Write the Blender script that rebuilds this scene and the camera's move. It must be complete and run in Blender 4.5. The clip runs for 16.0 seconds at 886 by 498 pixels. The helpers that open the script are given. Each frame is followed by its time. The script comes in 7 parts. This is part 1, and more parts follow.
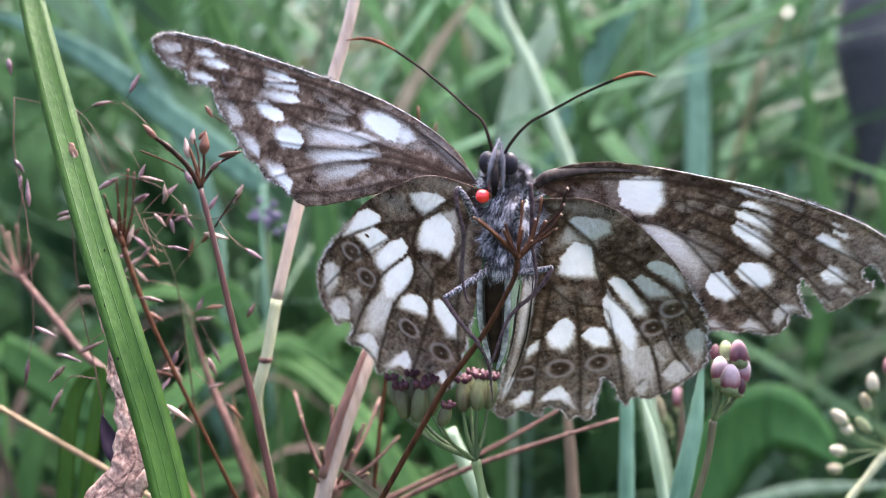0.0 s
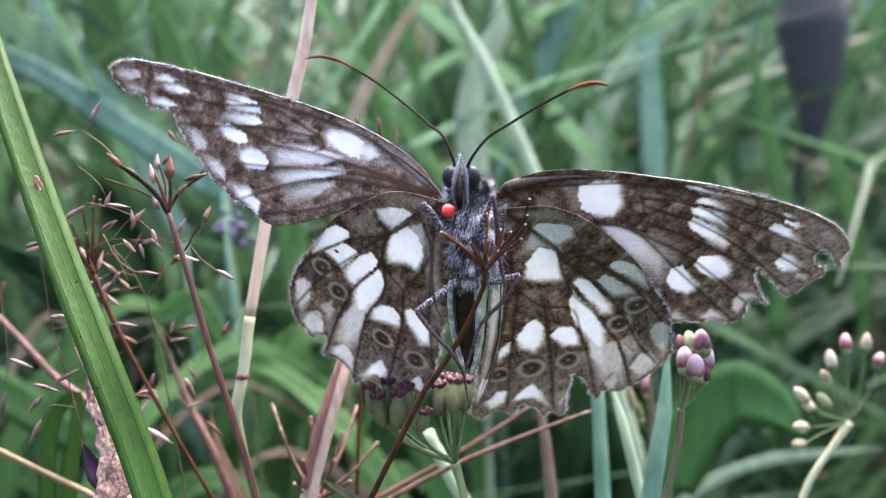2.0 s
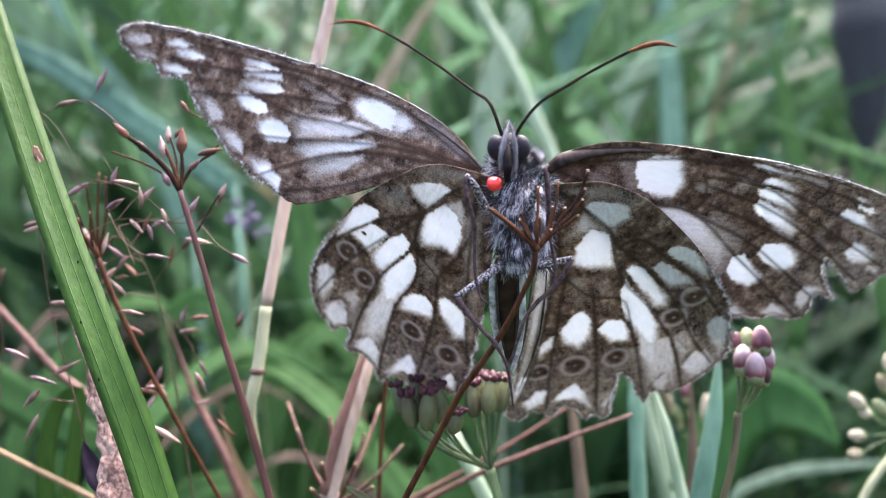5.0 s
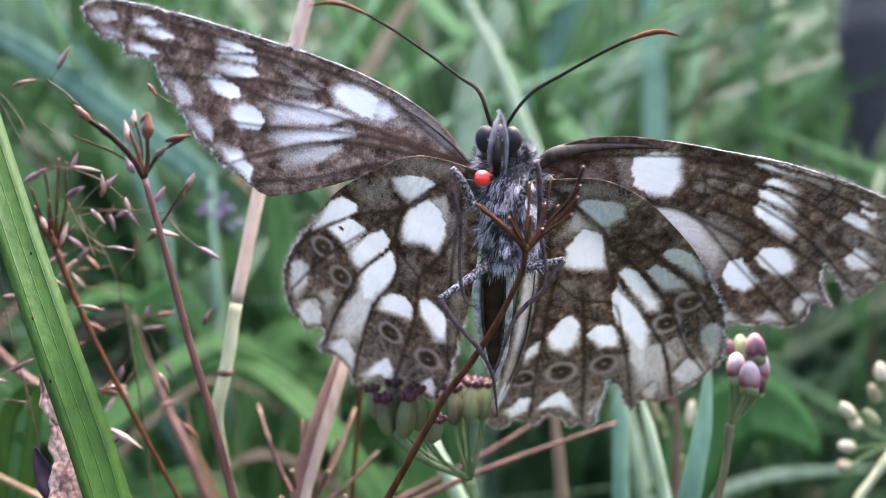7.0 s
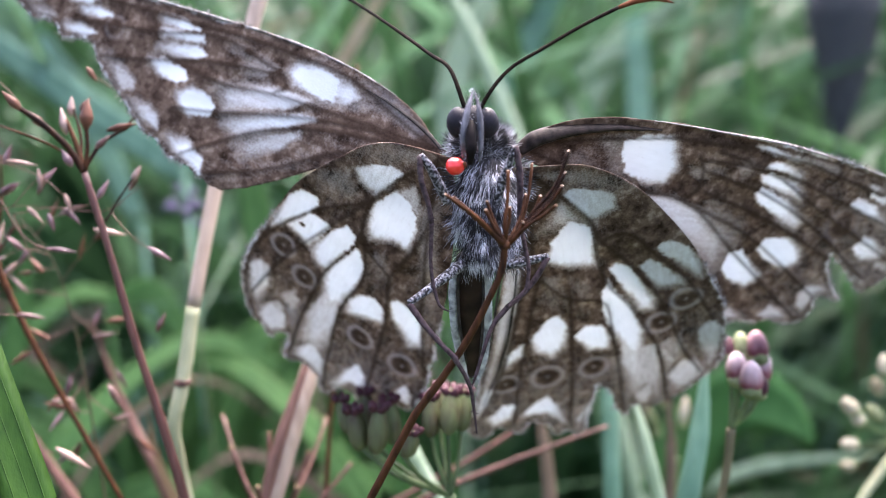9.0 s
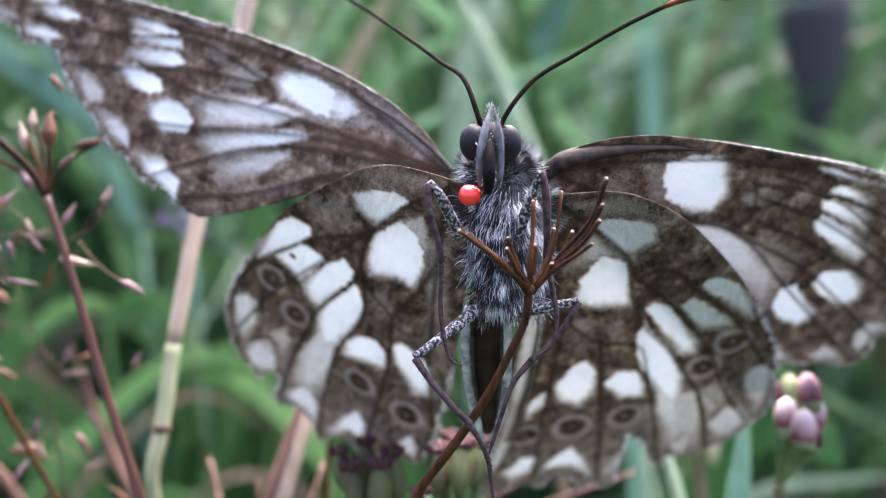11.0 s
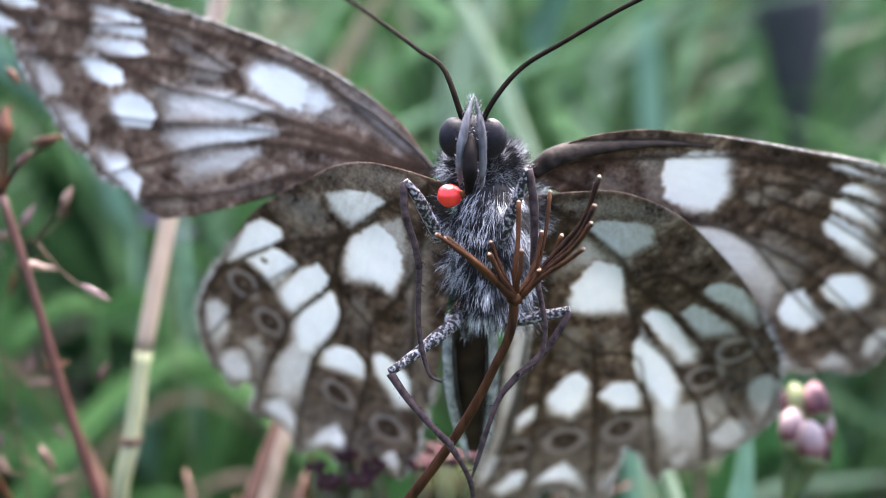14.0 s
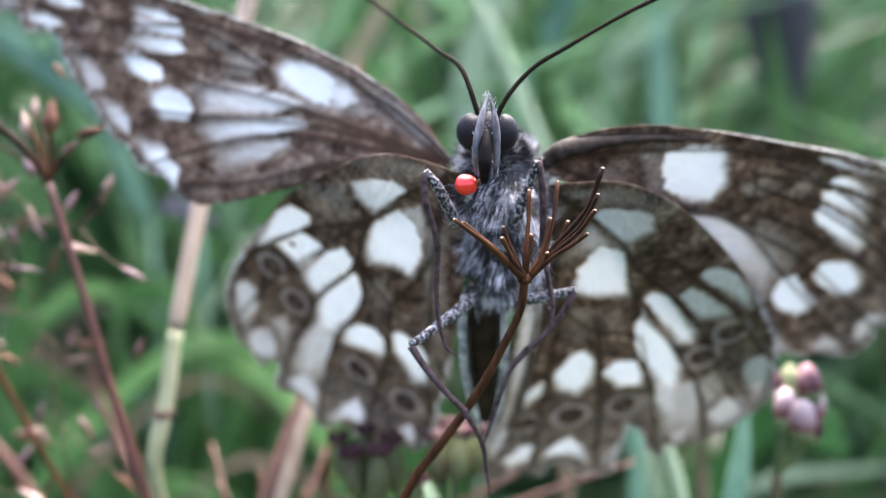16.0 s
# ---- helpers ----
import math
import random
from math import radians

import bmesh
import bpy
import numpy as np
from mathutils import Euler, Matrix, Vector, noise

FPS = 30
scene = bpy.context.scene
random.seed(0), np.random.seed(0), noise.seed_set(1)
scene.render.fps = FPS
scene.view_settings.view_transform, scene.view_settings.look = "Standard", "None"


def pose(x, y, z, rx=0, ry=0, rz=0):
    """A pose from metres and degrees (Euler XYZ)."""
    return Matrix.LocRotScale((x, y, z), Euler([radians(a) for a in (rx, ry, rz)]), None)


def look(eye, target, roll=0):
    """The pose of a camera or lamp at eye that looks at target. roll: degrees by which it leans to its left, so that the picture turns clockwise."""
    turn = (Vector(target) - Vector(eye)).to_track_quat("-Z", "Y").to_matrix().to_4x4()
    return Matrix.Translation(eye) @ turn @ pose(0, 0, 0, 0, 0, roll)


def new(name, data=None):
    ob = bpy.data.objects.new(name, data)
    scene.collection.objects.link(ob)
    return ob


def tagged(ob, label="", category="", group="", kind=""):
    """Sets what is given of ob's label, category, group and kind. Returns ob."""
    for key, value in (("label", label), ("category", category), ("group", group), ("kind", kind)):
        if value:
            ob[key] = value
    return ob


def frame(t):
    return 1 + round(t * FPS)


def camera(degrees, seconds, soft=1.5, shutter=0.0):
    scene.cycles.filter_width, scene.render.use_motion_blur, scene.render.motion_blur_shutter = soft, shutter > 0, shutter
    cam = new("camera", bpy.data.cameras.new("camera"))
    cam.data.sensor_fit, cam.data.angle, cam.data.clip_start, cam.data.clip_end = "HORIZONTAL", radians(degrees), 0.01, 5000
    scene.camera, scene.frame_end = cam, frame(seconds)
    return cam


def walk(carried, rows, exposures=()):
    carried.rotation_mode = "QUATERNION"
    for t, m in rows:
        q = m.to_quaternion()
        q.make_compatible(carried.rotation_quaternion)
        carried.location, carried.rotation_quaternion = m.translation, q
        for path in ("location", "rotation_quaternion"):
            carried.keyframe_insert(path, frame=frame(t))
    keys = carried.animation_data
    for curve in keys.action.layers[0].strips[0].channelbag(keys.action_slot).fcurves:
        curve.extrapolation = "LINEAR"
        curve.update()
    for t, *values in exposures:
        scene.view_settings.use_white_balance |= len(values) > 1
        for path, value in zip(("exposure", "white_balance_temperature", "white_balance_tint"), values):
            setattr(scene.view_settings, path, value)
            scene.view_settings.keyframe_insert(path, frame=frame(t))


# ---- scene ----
cam = camera(54.0, 16.0, soft=0.7)
cam.data.dof.use_dof = True
cam.data.dof.aperture_fstop = 42.0
MM = 0.001
CAMERA = [
    (0, pose(0.00001, -0.00000, 0.30001, 79.93, 0.02, 0.01)),
    (0.5, pose(-0.00024, 0.00029, 0.30030, 80.77, 0.31, 0.06)),
    (1, pose(0.00081, -0.00061, 0.30082, 80.04, 1.40, -2.35)),
    (1.5, pose(-0.00035, -0.00185, 0.30106, 80.16, 2.57, -1.49)),
    (2, pose(-0.00022, -0.00102, 0.30146, 79.19, 2.80, -2.91)),
    (2.5, pose(0.00048, -0.00060, 0.30159, 79.02, 3.24, -3.49)),
    (3, pose(-0.00028, -0.00097, 0.30096, 78.76, 2.76, -2.81)),
    (3.5, pose(-0.00030, 0.00001, 0.30071, 79.00, 2.70, -2.01)),
    (4, pose(-0.00143, 0.00115, 0.30007, 79.45, 2.51, -2.08)),
    (4.2, pose(-0.00134, 0.00181, 0.29984, 79.66, 2.56, -1.83)),
    (6.3, pose(-0.00267, 0.00558, 0.29865, 79.61, 1.40, -3.33)),
    (6.5, pose(-0.00211, 0.00592, 0.29853, 79.45, 1.27, -3.27)),
    (7, pose(-0.00188, 0.00654, 0.29888, 79.38, 0.89, -3.49)),
    (7.5, pose(-0.00052, 0.00800, 0.29852, 79.72, 0.83, -4.45)),
    (8, pose(-0.00131, 0.00840, 0.29817, 78.50, 1.08, -4.33)),
    (8.5, pose(-0.00031, 0.00990, 0.29830, 78.70, 1.15, -4.84)),
    (9, pose(-0.00098, 0.01070, 0.29840, 78.65, 1.65, -4.58)),
    (9.2, pose(-0.00092, 0.01139, 0.29884, 79.10, 1.59, -4.44)),
    (11.3, pose(-0.00057, 0.01633, 0.29845, 78.94, 1.62, -4.05)),
    (11.5, pose(-0.00012, 0.01635, 0.29770, 78.21, 1.44, -4.26)),
    (12, pose(0.00027, 0.01680, 0.29751, 77.85, 1.49, -4.48)),
    (12.5, pose(-0.00006, 0.01762, 0.29739, 77.73, 0.96, -4.29)),
    (13, pose(-0.00066, 0.01866, 0.29758, 78.44, 1.35, -4.21)),
    (13.5, pose(0.00022, 0.01877, 0.29844, 79.13, 1.42, -4.80)),
    (14, pose(0.00009, 0.01853, 0.29836, 78.79, 1.70, -4.19)),
    (14.5, pose(0.00075, 0.01882, 0.29789, 78.69, 1.26, -4.46)),
    (15, pose(0.00027, 0.01849, 0.29794, 78.33, 1.40, -4.22)),
    (15.5, pose(-0.00037, 0.01685, 0.29921, 78.93, 1.29, -3.37)),
    (16, pose(-0.00028, 0.01606, 0.29863, 78.23, 1.45, -3.43)),
]

# ---- light ----
world = bpy.data.worlds.new("overcast_sky")
scene.world = world
world.use_nodes = True
sky = world.node_tree.nodes.new("ShaderNodeTexSky")
sky.sky_type = "NISHITA"
sky.sun_disc = False
sky.sun_elevation, sky.sun_rotation = radians(61), radians(24)
sky.air_density, sky.dust_density, sky.ozone_density = 0.8, 7.0, 0.6
world.node_tree.links.new(sky.outputs[0], world.node_tree.nodes["Background"].inputs[0])
world.node_tree.nodes["Background"].inputs[1].default_value = 0.15
sun = new("sun", bpy.data.lights.new("sun", "SUN"))
sun.data.energy, sun.data.angle, sun.data.color = 1.7, radians(60), (1.0, 0.97, 0.92)
sun.matrix_basis = look((0.4, 0.4, 2.0), (0, 0, 0))
EXPOSURE = 2.68
BALANCE = (6230, 20)


# ---- materials ----
def shader(name, rough=0.6, metal=0.0, spec=0.4):
    m = bpy.data.materials.new(name)
    m.use_nodes = True
    b = m.node_tree.nodes["Principled BSDF"]
    b.inputs["Roughness"].default_value, b.inputs["Metallic"].default_value = rough, metal
    b.inputs["Specular IOR Level"].default_value = spec
    return m, m.node_tree, b


def node(nt, kind, **values):
    n = nt.nodes.new("ShaderNode" + kind)
    for k, v in values.items():
        n.inputs[k].default_value = v
    return n


def ramp(nt, fac, stops):
    r = nt.nodes.new("ShaderNodeValToRGB")
    els = r.color_ramp.elements
    while len(els) < len(stops):
        els.new(0.5)
    for e, (p, c) in zip(els, stops):
        e.position, e.color = p, (*c, 1)
    nt.links.new(fac, r.inputs[0])
    return r.outputs[0]


def blend(nt, fac, a, b, how="MIX"):
    m = nt.nodes.new("ShaderNodeMix")
    m.data_type, m.blend_type = "RGBA", how
    for sock, v in ((m.inputs[0], fac), (m.inputs[6], a), (m.inputs[7], b)):
        if isinstance(v, (int, float)):
            sock.default_value = v
        elif isinstance(v, tuple):
            sock.default_value = (*v, 1)
        else:
            nt.links.new(v, sock)
    return m.outputs[2]


def maths(nt, op, a, b=0.0):
    m = nt.nodes.new("ShaderNodeMath")
    m.operation = op
    for sock, v in zip(m.inputs, (a, b)):
        if isinstance(v, (int, float)):
            sock.default_value = v
        else:
            nt.links.new(v, sock)
    return m.outputs[0]


def speckle(nt, scale, detail=4.0, stretch=None):
    c = nt.nodes.new("ShaderNodeTexCoord")
    src = c.outputs["Object"]
    if stretch:
        mp = nt.nodes.new("ShaderNodeMapping")
        mp.inputs["Scale"].default_value = stretch
        nt.links.new(src, mp.inputs[0])
        src = mp.outputs[0]
    n = node(nt, "TexNoise", Scale=scale, Detail=detail)
    nt.links.new(src, n.inputs["Vector"])
    return n.outputs["Fac"]


def bump(nt, b, height, strength, dist):
    n = node(nt, "Bump", Strength=strength, Distance=dist)
    nt.links.new(height, n.inputs["Height"])
    nt.links.new(n.outputs[0], b.inputs["Normal"])
    return n


def through_light(nt, b, colour, share):
    """Lets part of the light pass through a thin leaf or wing."""
    t = nt.nodes.new("ShaderNodeBsdfTranslucent")
    mix = node(nt, "MixShader", Fac=share)
    out = nt.nodes["Material Output"]
    nt.links.new(colour, t.inputs[0])
    nt.links.new(b.outputs[0], mix.inputs[1])
    nt.links.new(t.outputs[0], mix.inputs[2])
    nt.links.new(mix.outputs[0], out.inputs[0])


def plant(name, dark, light, rough=0.55, share=0.0, stretch=(1, 1, 0.12), scale=2500.0, vary=0.3, patchy=220.0, spec=0.22):
    """Fibrous plant tissue: lengthwise streaks, blotches and a shade of its own for each piece."""
    m, nt, b = shader(name, rough, spec=spec)
    streak = speckle(nt, scale, 3.0, stretch)
    blotch = speckle(nt, patchy, 3.0)
    tone = maths(nt, "ADD", maths(nt, "MULTIPLY", streak, 0.6), maths(nt, "MULTIPLY", blotch, 0.4))
    geo = nt.nodes.new("ShaderNodeNewGeometry")
    info = nt.nodes.new("ShaderNodeObjectInfo")
    own = maths(nt, "ADD", geo.outputs["Random Per Island"], info.outputs["Random"])
    tone = maths(nt, "ADD", tone, maths(nt, "MULTIPLY", maths(nt, "SUBTRACT", own, 1.0), vary))
    col = ramp(nt, tone, [(0.28, dark), (0.72, light)])
    nt.links.new(col, b.inputs["Base Color"])
    bump(nt, b, streak, 0.35, 0.0002)
    if share:
        through_light(nt, b, col, share)
    return m


def wing_material():
    """Wing scales: brown ground, pale patches, dark veins and eye-spot rings, all dusted with fine grain."""
    m, nt, b = shader("wing_scales", 0.85, spec=0.06)
    at = nt.nodes.new("ShaderNodeAttribute")
    at.attribute_name = "pattern"
    sep = nt.nodes.new("ShaderNodeSeparateColor")
    nt.links.new(at.outputs["Color"], sep.inputs[0])
    grain = speckle(nt, 11000.0, 2.0)
    cloud = speckle(nt, 1100.0, 5.0)
    worn = speckle(nt, 3200.0, 3.0)
    streak = speckle(nt, 5200.0, 2.0, (0.22, 1, 1))
    pale = maths(nt, "ADD", sep.outputs[0], maths(nt, "MULTIPLY", maths(nt, "SUBTRACT", grain, 0.5), 0.34))
    pale = maths(nt, "ADD", pale, maths(nt, "MULTIPLY", maths(nt, "SUBTRACT", worn, 0.5), 0.18))
    pale = maths(nt, "ADD", pale, maths(nt, "MULTIPLY", maths(nt, "SUBTRACT", streak, 0.5), 0.30))
    tone = maths(nt, "ADD", maths(nt, "MULTIPLY", cloud, 0.58), maths(nt, "ADD", maths(nt, "MULTIPLY", worn, 0.30), maths(nt, "MULTIPLY", grain, 0.12)))
    brown = ramp(nt, tone, [(0.36, (0.020, 0.012, 0.008)), (0.47, (0.084, 0.056, 0.042)), (0.56, (0.150, 0.108, 0.082)), (0.65, (0.31, 0.248, 0.205))])
    mid = blend(nt, grain, (0.23, 0.203, 0.185), (0.45, 0.418, 0.395))
    white = blend(nt, maths(nt, "ADD", maths(nt, "MULTIPLY", streak, 0.4), maths(nt, "MULTIPLY", cloud, 0.6)), (0.555, 0.582, 0.605), (0.735, 0.775, 0.81))
    low = nt.nodes.new("ShaderNodeMapRange")
    low.inputs[1].default_value, low.inputs[2].default_value = 0.08, 0.5
    nt.links.new(pale, low.inputs[0])
    col = blend(nt, low.outputs[0], brown, mid)
    high = nt.nodes.new("ShaderNodeMapRange")
    high.inputs[1].default_value, high.inputs[2].default_value = 0.42, 0.92
    nt.links.new(pale, high.inputs[0])
    col = blend(nt, high.outputs[0], col, white)
    col = blend(nt, maths(nt, "MULTIPLY", sep.outputs[2], 0.85), col, (0.36, 0.33, 0.335))
    vein = blend(nt, grain, (0.026, 0.016, 0.011), (0.062, 0.040, 0.029))
    col = blend(nt, maths(nt, "MULTIPLY", sep.outputs[1], 0.92), col, vein)
    nt.links.new(col, b.inputs["Base Color"])
    bump(nt, b, grain, 0.3, 0.00004)
    through_light(nt, b, col, 0.33)
    return m


def plain(name, dark, light, rough, scale, spec=0.5, bumps=0.25, depth=0.00003, coat=0.0, lo=0.3, hi=0.7):
    m, nt, b = shader(name, rough, spec=spec)
    n = speckle(nt, scale, 4.0)
    nt.links.new(ramp(nt, n, [(lo, dark), (hi, light)]), b.inputs["Base Color"])
    bump(nt, b, n, bumps, depth)
    b.inputs["Coat Weight"].default_value = coat
    return m


def hair_material():
    m, nt, b = shader("body_hair", 0.45)
    geo = nt.nodes.new("ShaderNodeNewGeometry")
    clump = speckle(nt, 1500.0, 2.0)
    tone = maths(nt, "ADD", maths(nt, "MULTIPLY", geo.outputs["Random Per Island"], 0.7), maths(nt, "MULTIPLY", maths(nt, "SUBTRACT", clump, 0.40), 1.9))
    col = ramp(nt, tone,
               [(0.26, (0.005, 0.004, 0.005)), (0.54, (0.012, 0.011, 0.015)), (0.67, (0.20, 0.20, 0.24)), (0.88, (0.80, 0.80, 0.86))])
    nt.links.new(col, b.inputs["Base Color"])
    return m


def meadow_material(name, shades):
    """Mixed grass blades: each its own shade out of a range, with streaks."""
    m, nt, b = shader(name, 0.5, spec=0.25)
    geo = nt.nodes.new("ShaderNodeNewGeometry")
    own = ramp(nt, geo.outputs["Random Per Island"], shades)
    streak = speckle(nt, 260.0, 3.0, (1, 1, 0.08))
    col = blend(nt, 1.0, own, ramp(nt, streak, [(0.3, (0.62, 0.62, 0.62)), (0.7, (1.2, 1.2, 1.2))]), "MULTIPLY")
    nt.links.new(col, b.inputs["Base Color"])
    bump(nt, b, streak, 0.3, 0.0004)
    through_light(nt, b, col, 0.40)
    return m


def bud_material(name, base, tip):
    """A closed bud: dark towards its foot and pale at the tip, with fine lengthwise streaks."""
    m, nt, b = shader(name, 0.5, spec=0.25)
    at = nt.nodes.new("ShaderNodeAttribute")
    at.attribute_name = "along"
    sep = nt.nodes.new("ShaderNodeSeparateColor")
    nt.links.new(at.outputs["Color"], sep.inputs[0])
    streak = speckle(nt, 1800.0, 3.0, (1, 1, 0.3))
    k = maths(nt, "ADD", sep.outputs[0], maths(nt, "MULTIPLY", maths(nt, "SUBTRACT", streak, 0.5), 0.5))
    col = ramp(nt, k, [(0.30, base), (0.58, tuple((p + q) * 0.42 for p, q in zip(base, tip))), (0.86, tip)])
    nt.links.new(col, b.inputs["Base Color"])
    bump(nt, b, streak, 0.3, 0.0001)
    through_light(nt, b, col, 0.2)
    return m


def withered_material():
    """A dead leaf: blotched pink-brown tissue crossed by a net of dark veins."""
    m, nt, b = shader("withered_leaf", 0.7, spec=0.2)
    c = nt.nodes.new("ShaderNodeTexCoord")
    net = nt.nodes.new("ShaderNodeTexVoronoi")
    net.feature = "DISTANCE_TO_EDGE"
    net.inputs["Scale"].default_value = 620.0
    nt.links.new(c.outputs["Object"], net.inputs["Vector"])
    fine = speckle(nt, 4200.0, 4.0)
    blotch = speckle(nt, 420.0, 4.0)
    tone = maths(nt, "ADD", maths(nt, "MULTIPLY", fine, 0.45), maths(nt, "MULTIPLY", blotch, 0.55))
    col = ramp(nt, tone, [(0.34, (0.085, 0.046, 0.040)), (0.48, (0.27, 0.165, 0.128)), (0.62, (0.52, 0.365, 0.285))])
    col = blend(nt, ramp(nt, net.outputs["Distance"], [(0.0, (0.7, 0.7, 0.7)), (0.06, (0.0, 0.0, 0.0))]), col, (0.045, 0.024, 0.020))
    nt.links.new(col, b.inputs["Base Color"])
    bump(nt, b, tone, 0.6, 0.0003)
    through_light(nt, b, col, 0.12)
    return m


WING = wing_material()
HAIR = hair_material()
EYE = plain("compound_eye", (0.010, 0.009, 0.012), (0.018, 0.016, 0.022), 0.42, 14000.0, 0.13, 0.15, 0.00001)
CHITIN = plain("dark_chitin", (0.004, 0.0035, 0.004), (0.013, 0.010, 0.010), 0.65, 3500.0, 0.05)
BODY = plain("scaly_body", (0.010, 0.009, 0.010), (0.06, 0.055, 0.058), 0.8, 3200.0, 0.2)
PALP = plant("palp_scales", (0.006, 0.006, 0.008), (0.21, 0.205, 0.235), 0.8, 0.0, (1, 1, 0.10), 7000.0, 0.12, 2500.0, 0.08)
LEG = plain("purple_brown_leg", (0.018, 0.012, 0.014), (0.085, 0.058, 0.062), 0.7, 5200.0, 0.12)
FEMUR = plain("speckled_femur", (0.014, 0.012, 0.015), (0.36, 0.35, 0.39), 0.55, 8500.0, 0.25, lo=0.46, hi=0.66)
SHEEN = plain("wing_vein_ridge", (0.006, 0.004, 0.003), (0.034, 0.024, 0.020), 0.5, 3600.0, 0.10, 0.6, 0.00006)
# pale margin scales, and the rim light painted on the forewings' front edges
FRINGE_AND_RIM = plain("pale_fringe_and_rim_light", (0.10, 0.085, 0.075), (0.44, 0.42, 0.40), 0.8, 2600.0, 0.1)
BELLY = plain("brown_belly", (0.008, 0.004, 0.003), (0.030, 0.016, 0.011), 0.7, 1200.0, 0.15)
PLEURA = plain("pale_pleura", (0.10, 0.10, 0.11), (0.52, 0.53, 0.54), 0.8, 2200.0, 0.1)
FOLD_LINE = plain("dark_fold_line", (0.012, 0.010, 0.009), (0.050, 0.043, 0.040), 0.8, 2500.0, 0.1)
CLUB = plain("rust_club", (0.055, 0.018, 0.009), (0.13, 0.046, 0.022), 0.75, 2500.0, 0.06)
FEELER = plain("black_antenna", (0.006, 0.005, 0.004), (0.020, 0.014, 0.010), 0.8, 3000.0, 0.04)
MITE = plain("red_mite_skin", (0.52, 0.010, 0.008), (0.70, 0.022, 0.014), 0.22, 700.0, 0.6, 0.1, 0.00003, 0.4)
DRY_RED = plant("dry_red_brown_stalk", (0.010, 0.0035, 0.0016), (0.085, 0.032, 0.012), 0.6, scale=5200.0, patchy=1100.0, spec=0.13)
DRY_PINK = plant("pinkish_dry_stalk", (0.040, 0.017, 0.012), (0.175, 0.092, 0.070), 0.5, spec=0.28)
PURPLE_STALK = plant("purplish_dry_stalk", (0.014, 0.005, 0.004), (0.105, 0.045, 0.037), 0.45, spec=0.3)
DULL = plant("dull_brown_stalk", (0.070, 0.050, 0.034), (0.190, 0.140, 0.100), 0.65, 0.25)
TAN = plant("tan_stalk", (0.07, 0.043, 0.021), (0.175, 0.125, 0.066), 0.5)
STRAW = plant("straw_stalk", (0.20, 0.130, 0.095), (0.45, 0.355, 0.285), 0.45)
GREEN_STRAW = plant("yellow_green_stalk", (0.20, 0.22, 0.12), (0.40, 0.40, 0.26), 0.45)
OLIVE = plant("olive_brown_stalk", (0.035, 0.030, 0.014), (0.12, 0.105, 0.055), 0.5)
STALK = plant("green_stalk", (0.045, 0.070, 0.028), (0.15, 0.20, 0.08), 0.5)
BLADE = plant("grass_blade_green", (0.016, 0.048, 0.004), (0.032, 0.084, 0.007), 0.55, 0.10, (1, 1, 0.02), 2600.0, 0.1)
RIB = plant("blade_rib", (0.018, 0.050, 0.006), (0.036, 0.088, 0.010), 0.6, 0.08, (1, 1, 0.02), 2600.0, 0.1)
STRIPED = plant("striped_fruit", (0.055, 0.030, 0.022), (0.125, 0.165, 0.062), 0.55, 0.15, (1, 1, 0.25), 1500.0, 0.12)
SPOT = plain("rusty_leaf_spot", (0.06, 0.02, 0.01), (0.22, 0.11, 0.06), 0.6, 2500.0)
BLADES = [
    plant("meadow_blade_green", (0.046, 0.122, 0.034), (0.118, 0.250, 0.076), 0.6, 0.5, (1, 1, 0.05), 900.0, 0.14),
    plant("meadow_blade_blue", (0.078, 0.170, 0.118), (0.24, 0.405, 0.30), 0.5, 0.4, (1, 1, 0.05), 900.0, 0.14),
    plant("meadow_blade_pale", (0.22, 0.31, 0.20), (0.46, 0.55, 0.41), 0.5, 0.35, (1, 1, 0.05), 900.0, 0.14),
    plant("meadow_blade_straw", (0.22, 0.17, 0.10), (0.46, 0.38, 0.26), 0.5, 0.2, (1, 1, 0.05), 900.0, 0.14),
    plant("meadow_leaf_deep", (0.022, 0.080, 0.020), (0.056, 0.150, 0.040), 0.6, 0.3, (1, 1, 0.05), 900.0, 0.14)]
MEADOW = meadow_material("far_meadow", [
    (0.0, (0.016, 0.042, 0.016)), (0.3, (0.028, 0.070, 0.028)), (0.6, (0.046, 0.106, 0.045)), (0.8, (0.070, 0.142, 0.072)),
    (0.93, (0.090, 0.172, 0.102)), (0.975, (0.130, 0.225, 0.170)), (0.98, (0.08, 0.07, 0.040)), (1.0, (0.14, 0.12, 0.075))])
# grass out of view, coloured pale straw to bounce neutral light onto the wings
BOUNCE_STRAW = meadow_material("bounce_straw", [(0.0, (0.10, 0.10, 0.075)), (0.4, (0.20, 0.185, 0.155)), (1.0, (0.34, 0.315, 0.27))])
DRY_LEAF = withered_material()
PURPLE_LOBE = plant("purple_leaf_lobe", (0.020, 0.010, 0.018), (0.10, 0.055, 0.080), 0.6, 0.1, (1, 1, 0.6), 900.0)
SPIKE_TAN = plant("spikelet_tan", (0.075, 0.028, 0.021), (0.50, 0.35, 0.29), 0.3, 0.2, spec=0.6)
SPIKE_PURPLE = plant("spikelet_purple", (0.050, 0.017, 0.022), (0.38, 0.23, 0.25), 0.3, 0.2, spec=0.6)
CAPSULE = plant("brown_capsule", (0.040, 0.015, 0.009), (0.16, 0.066, 0.038), 0.5)
TIPS = plain("pale_ray_tip", (0.18, 0.10, 0.06), (0.46, 0.33, 0.23), 0.5, 4000.0)
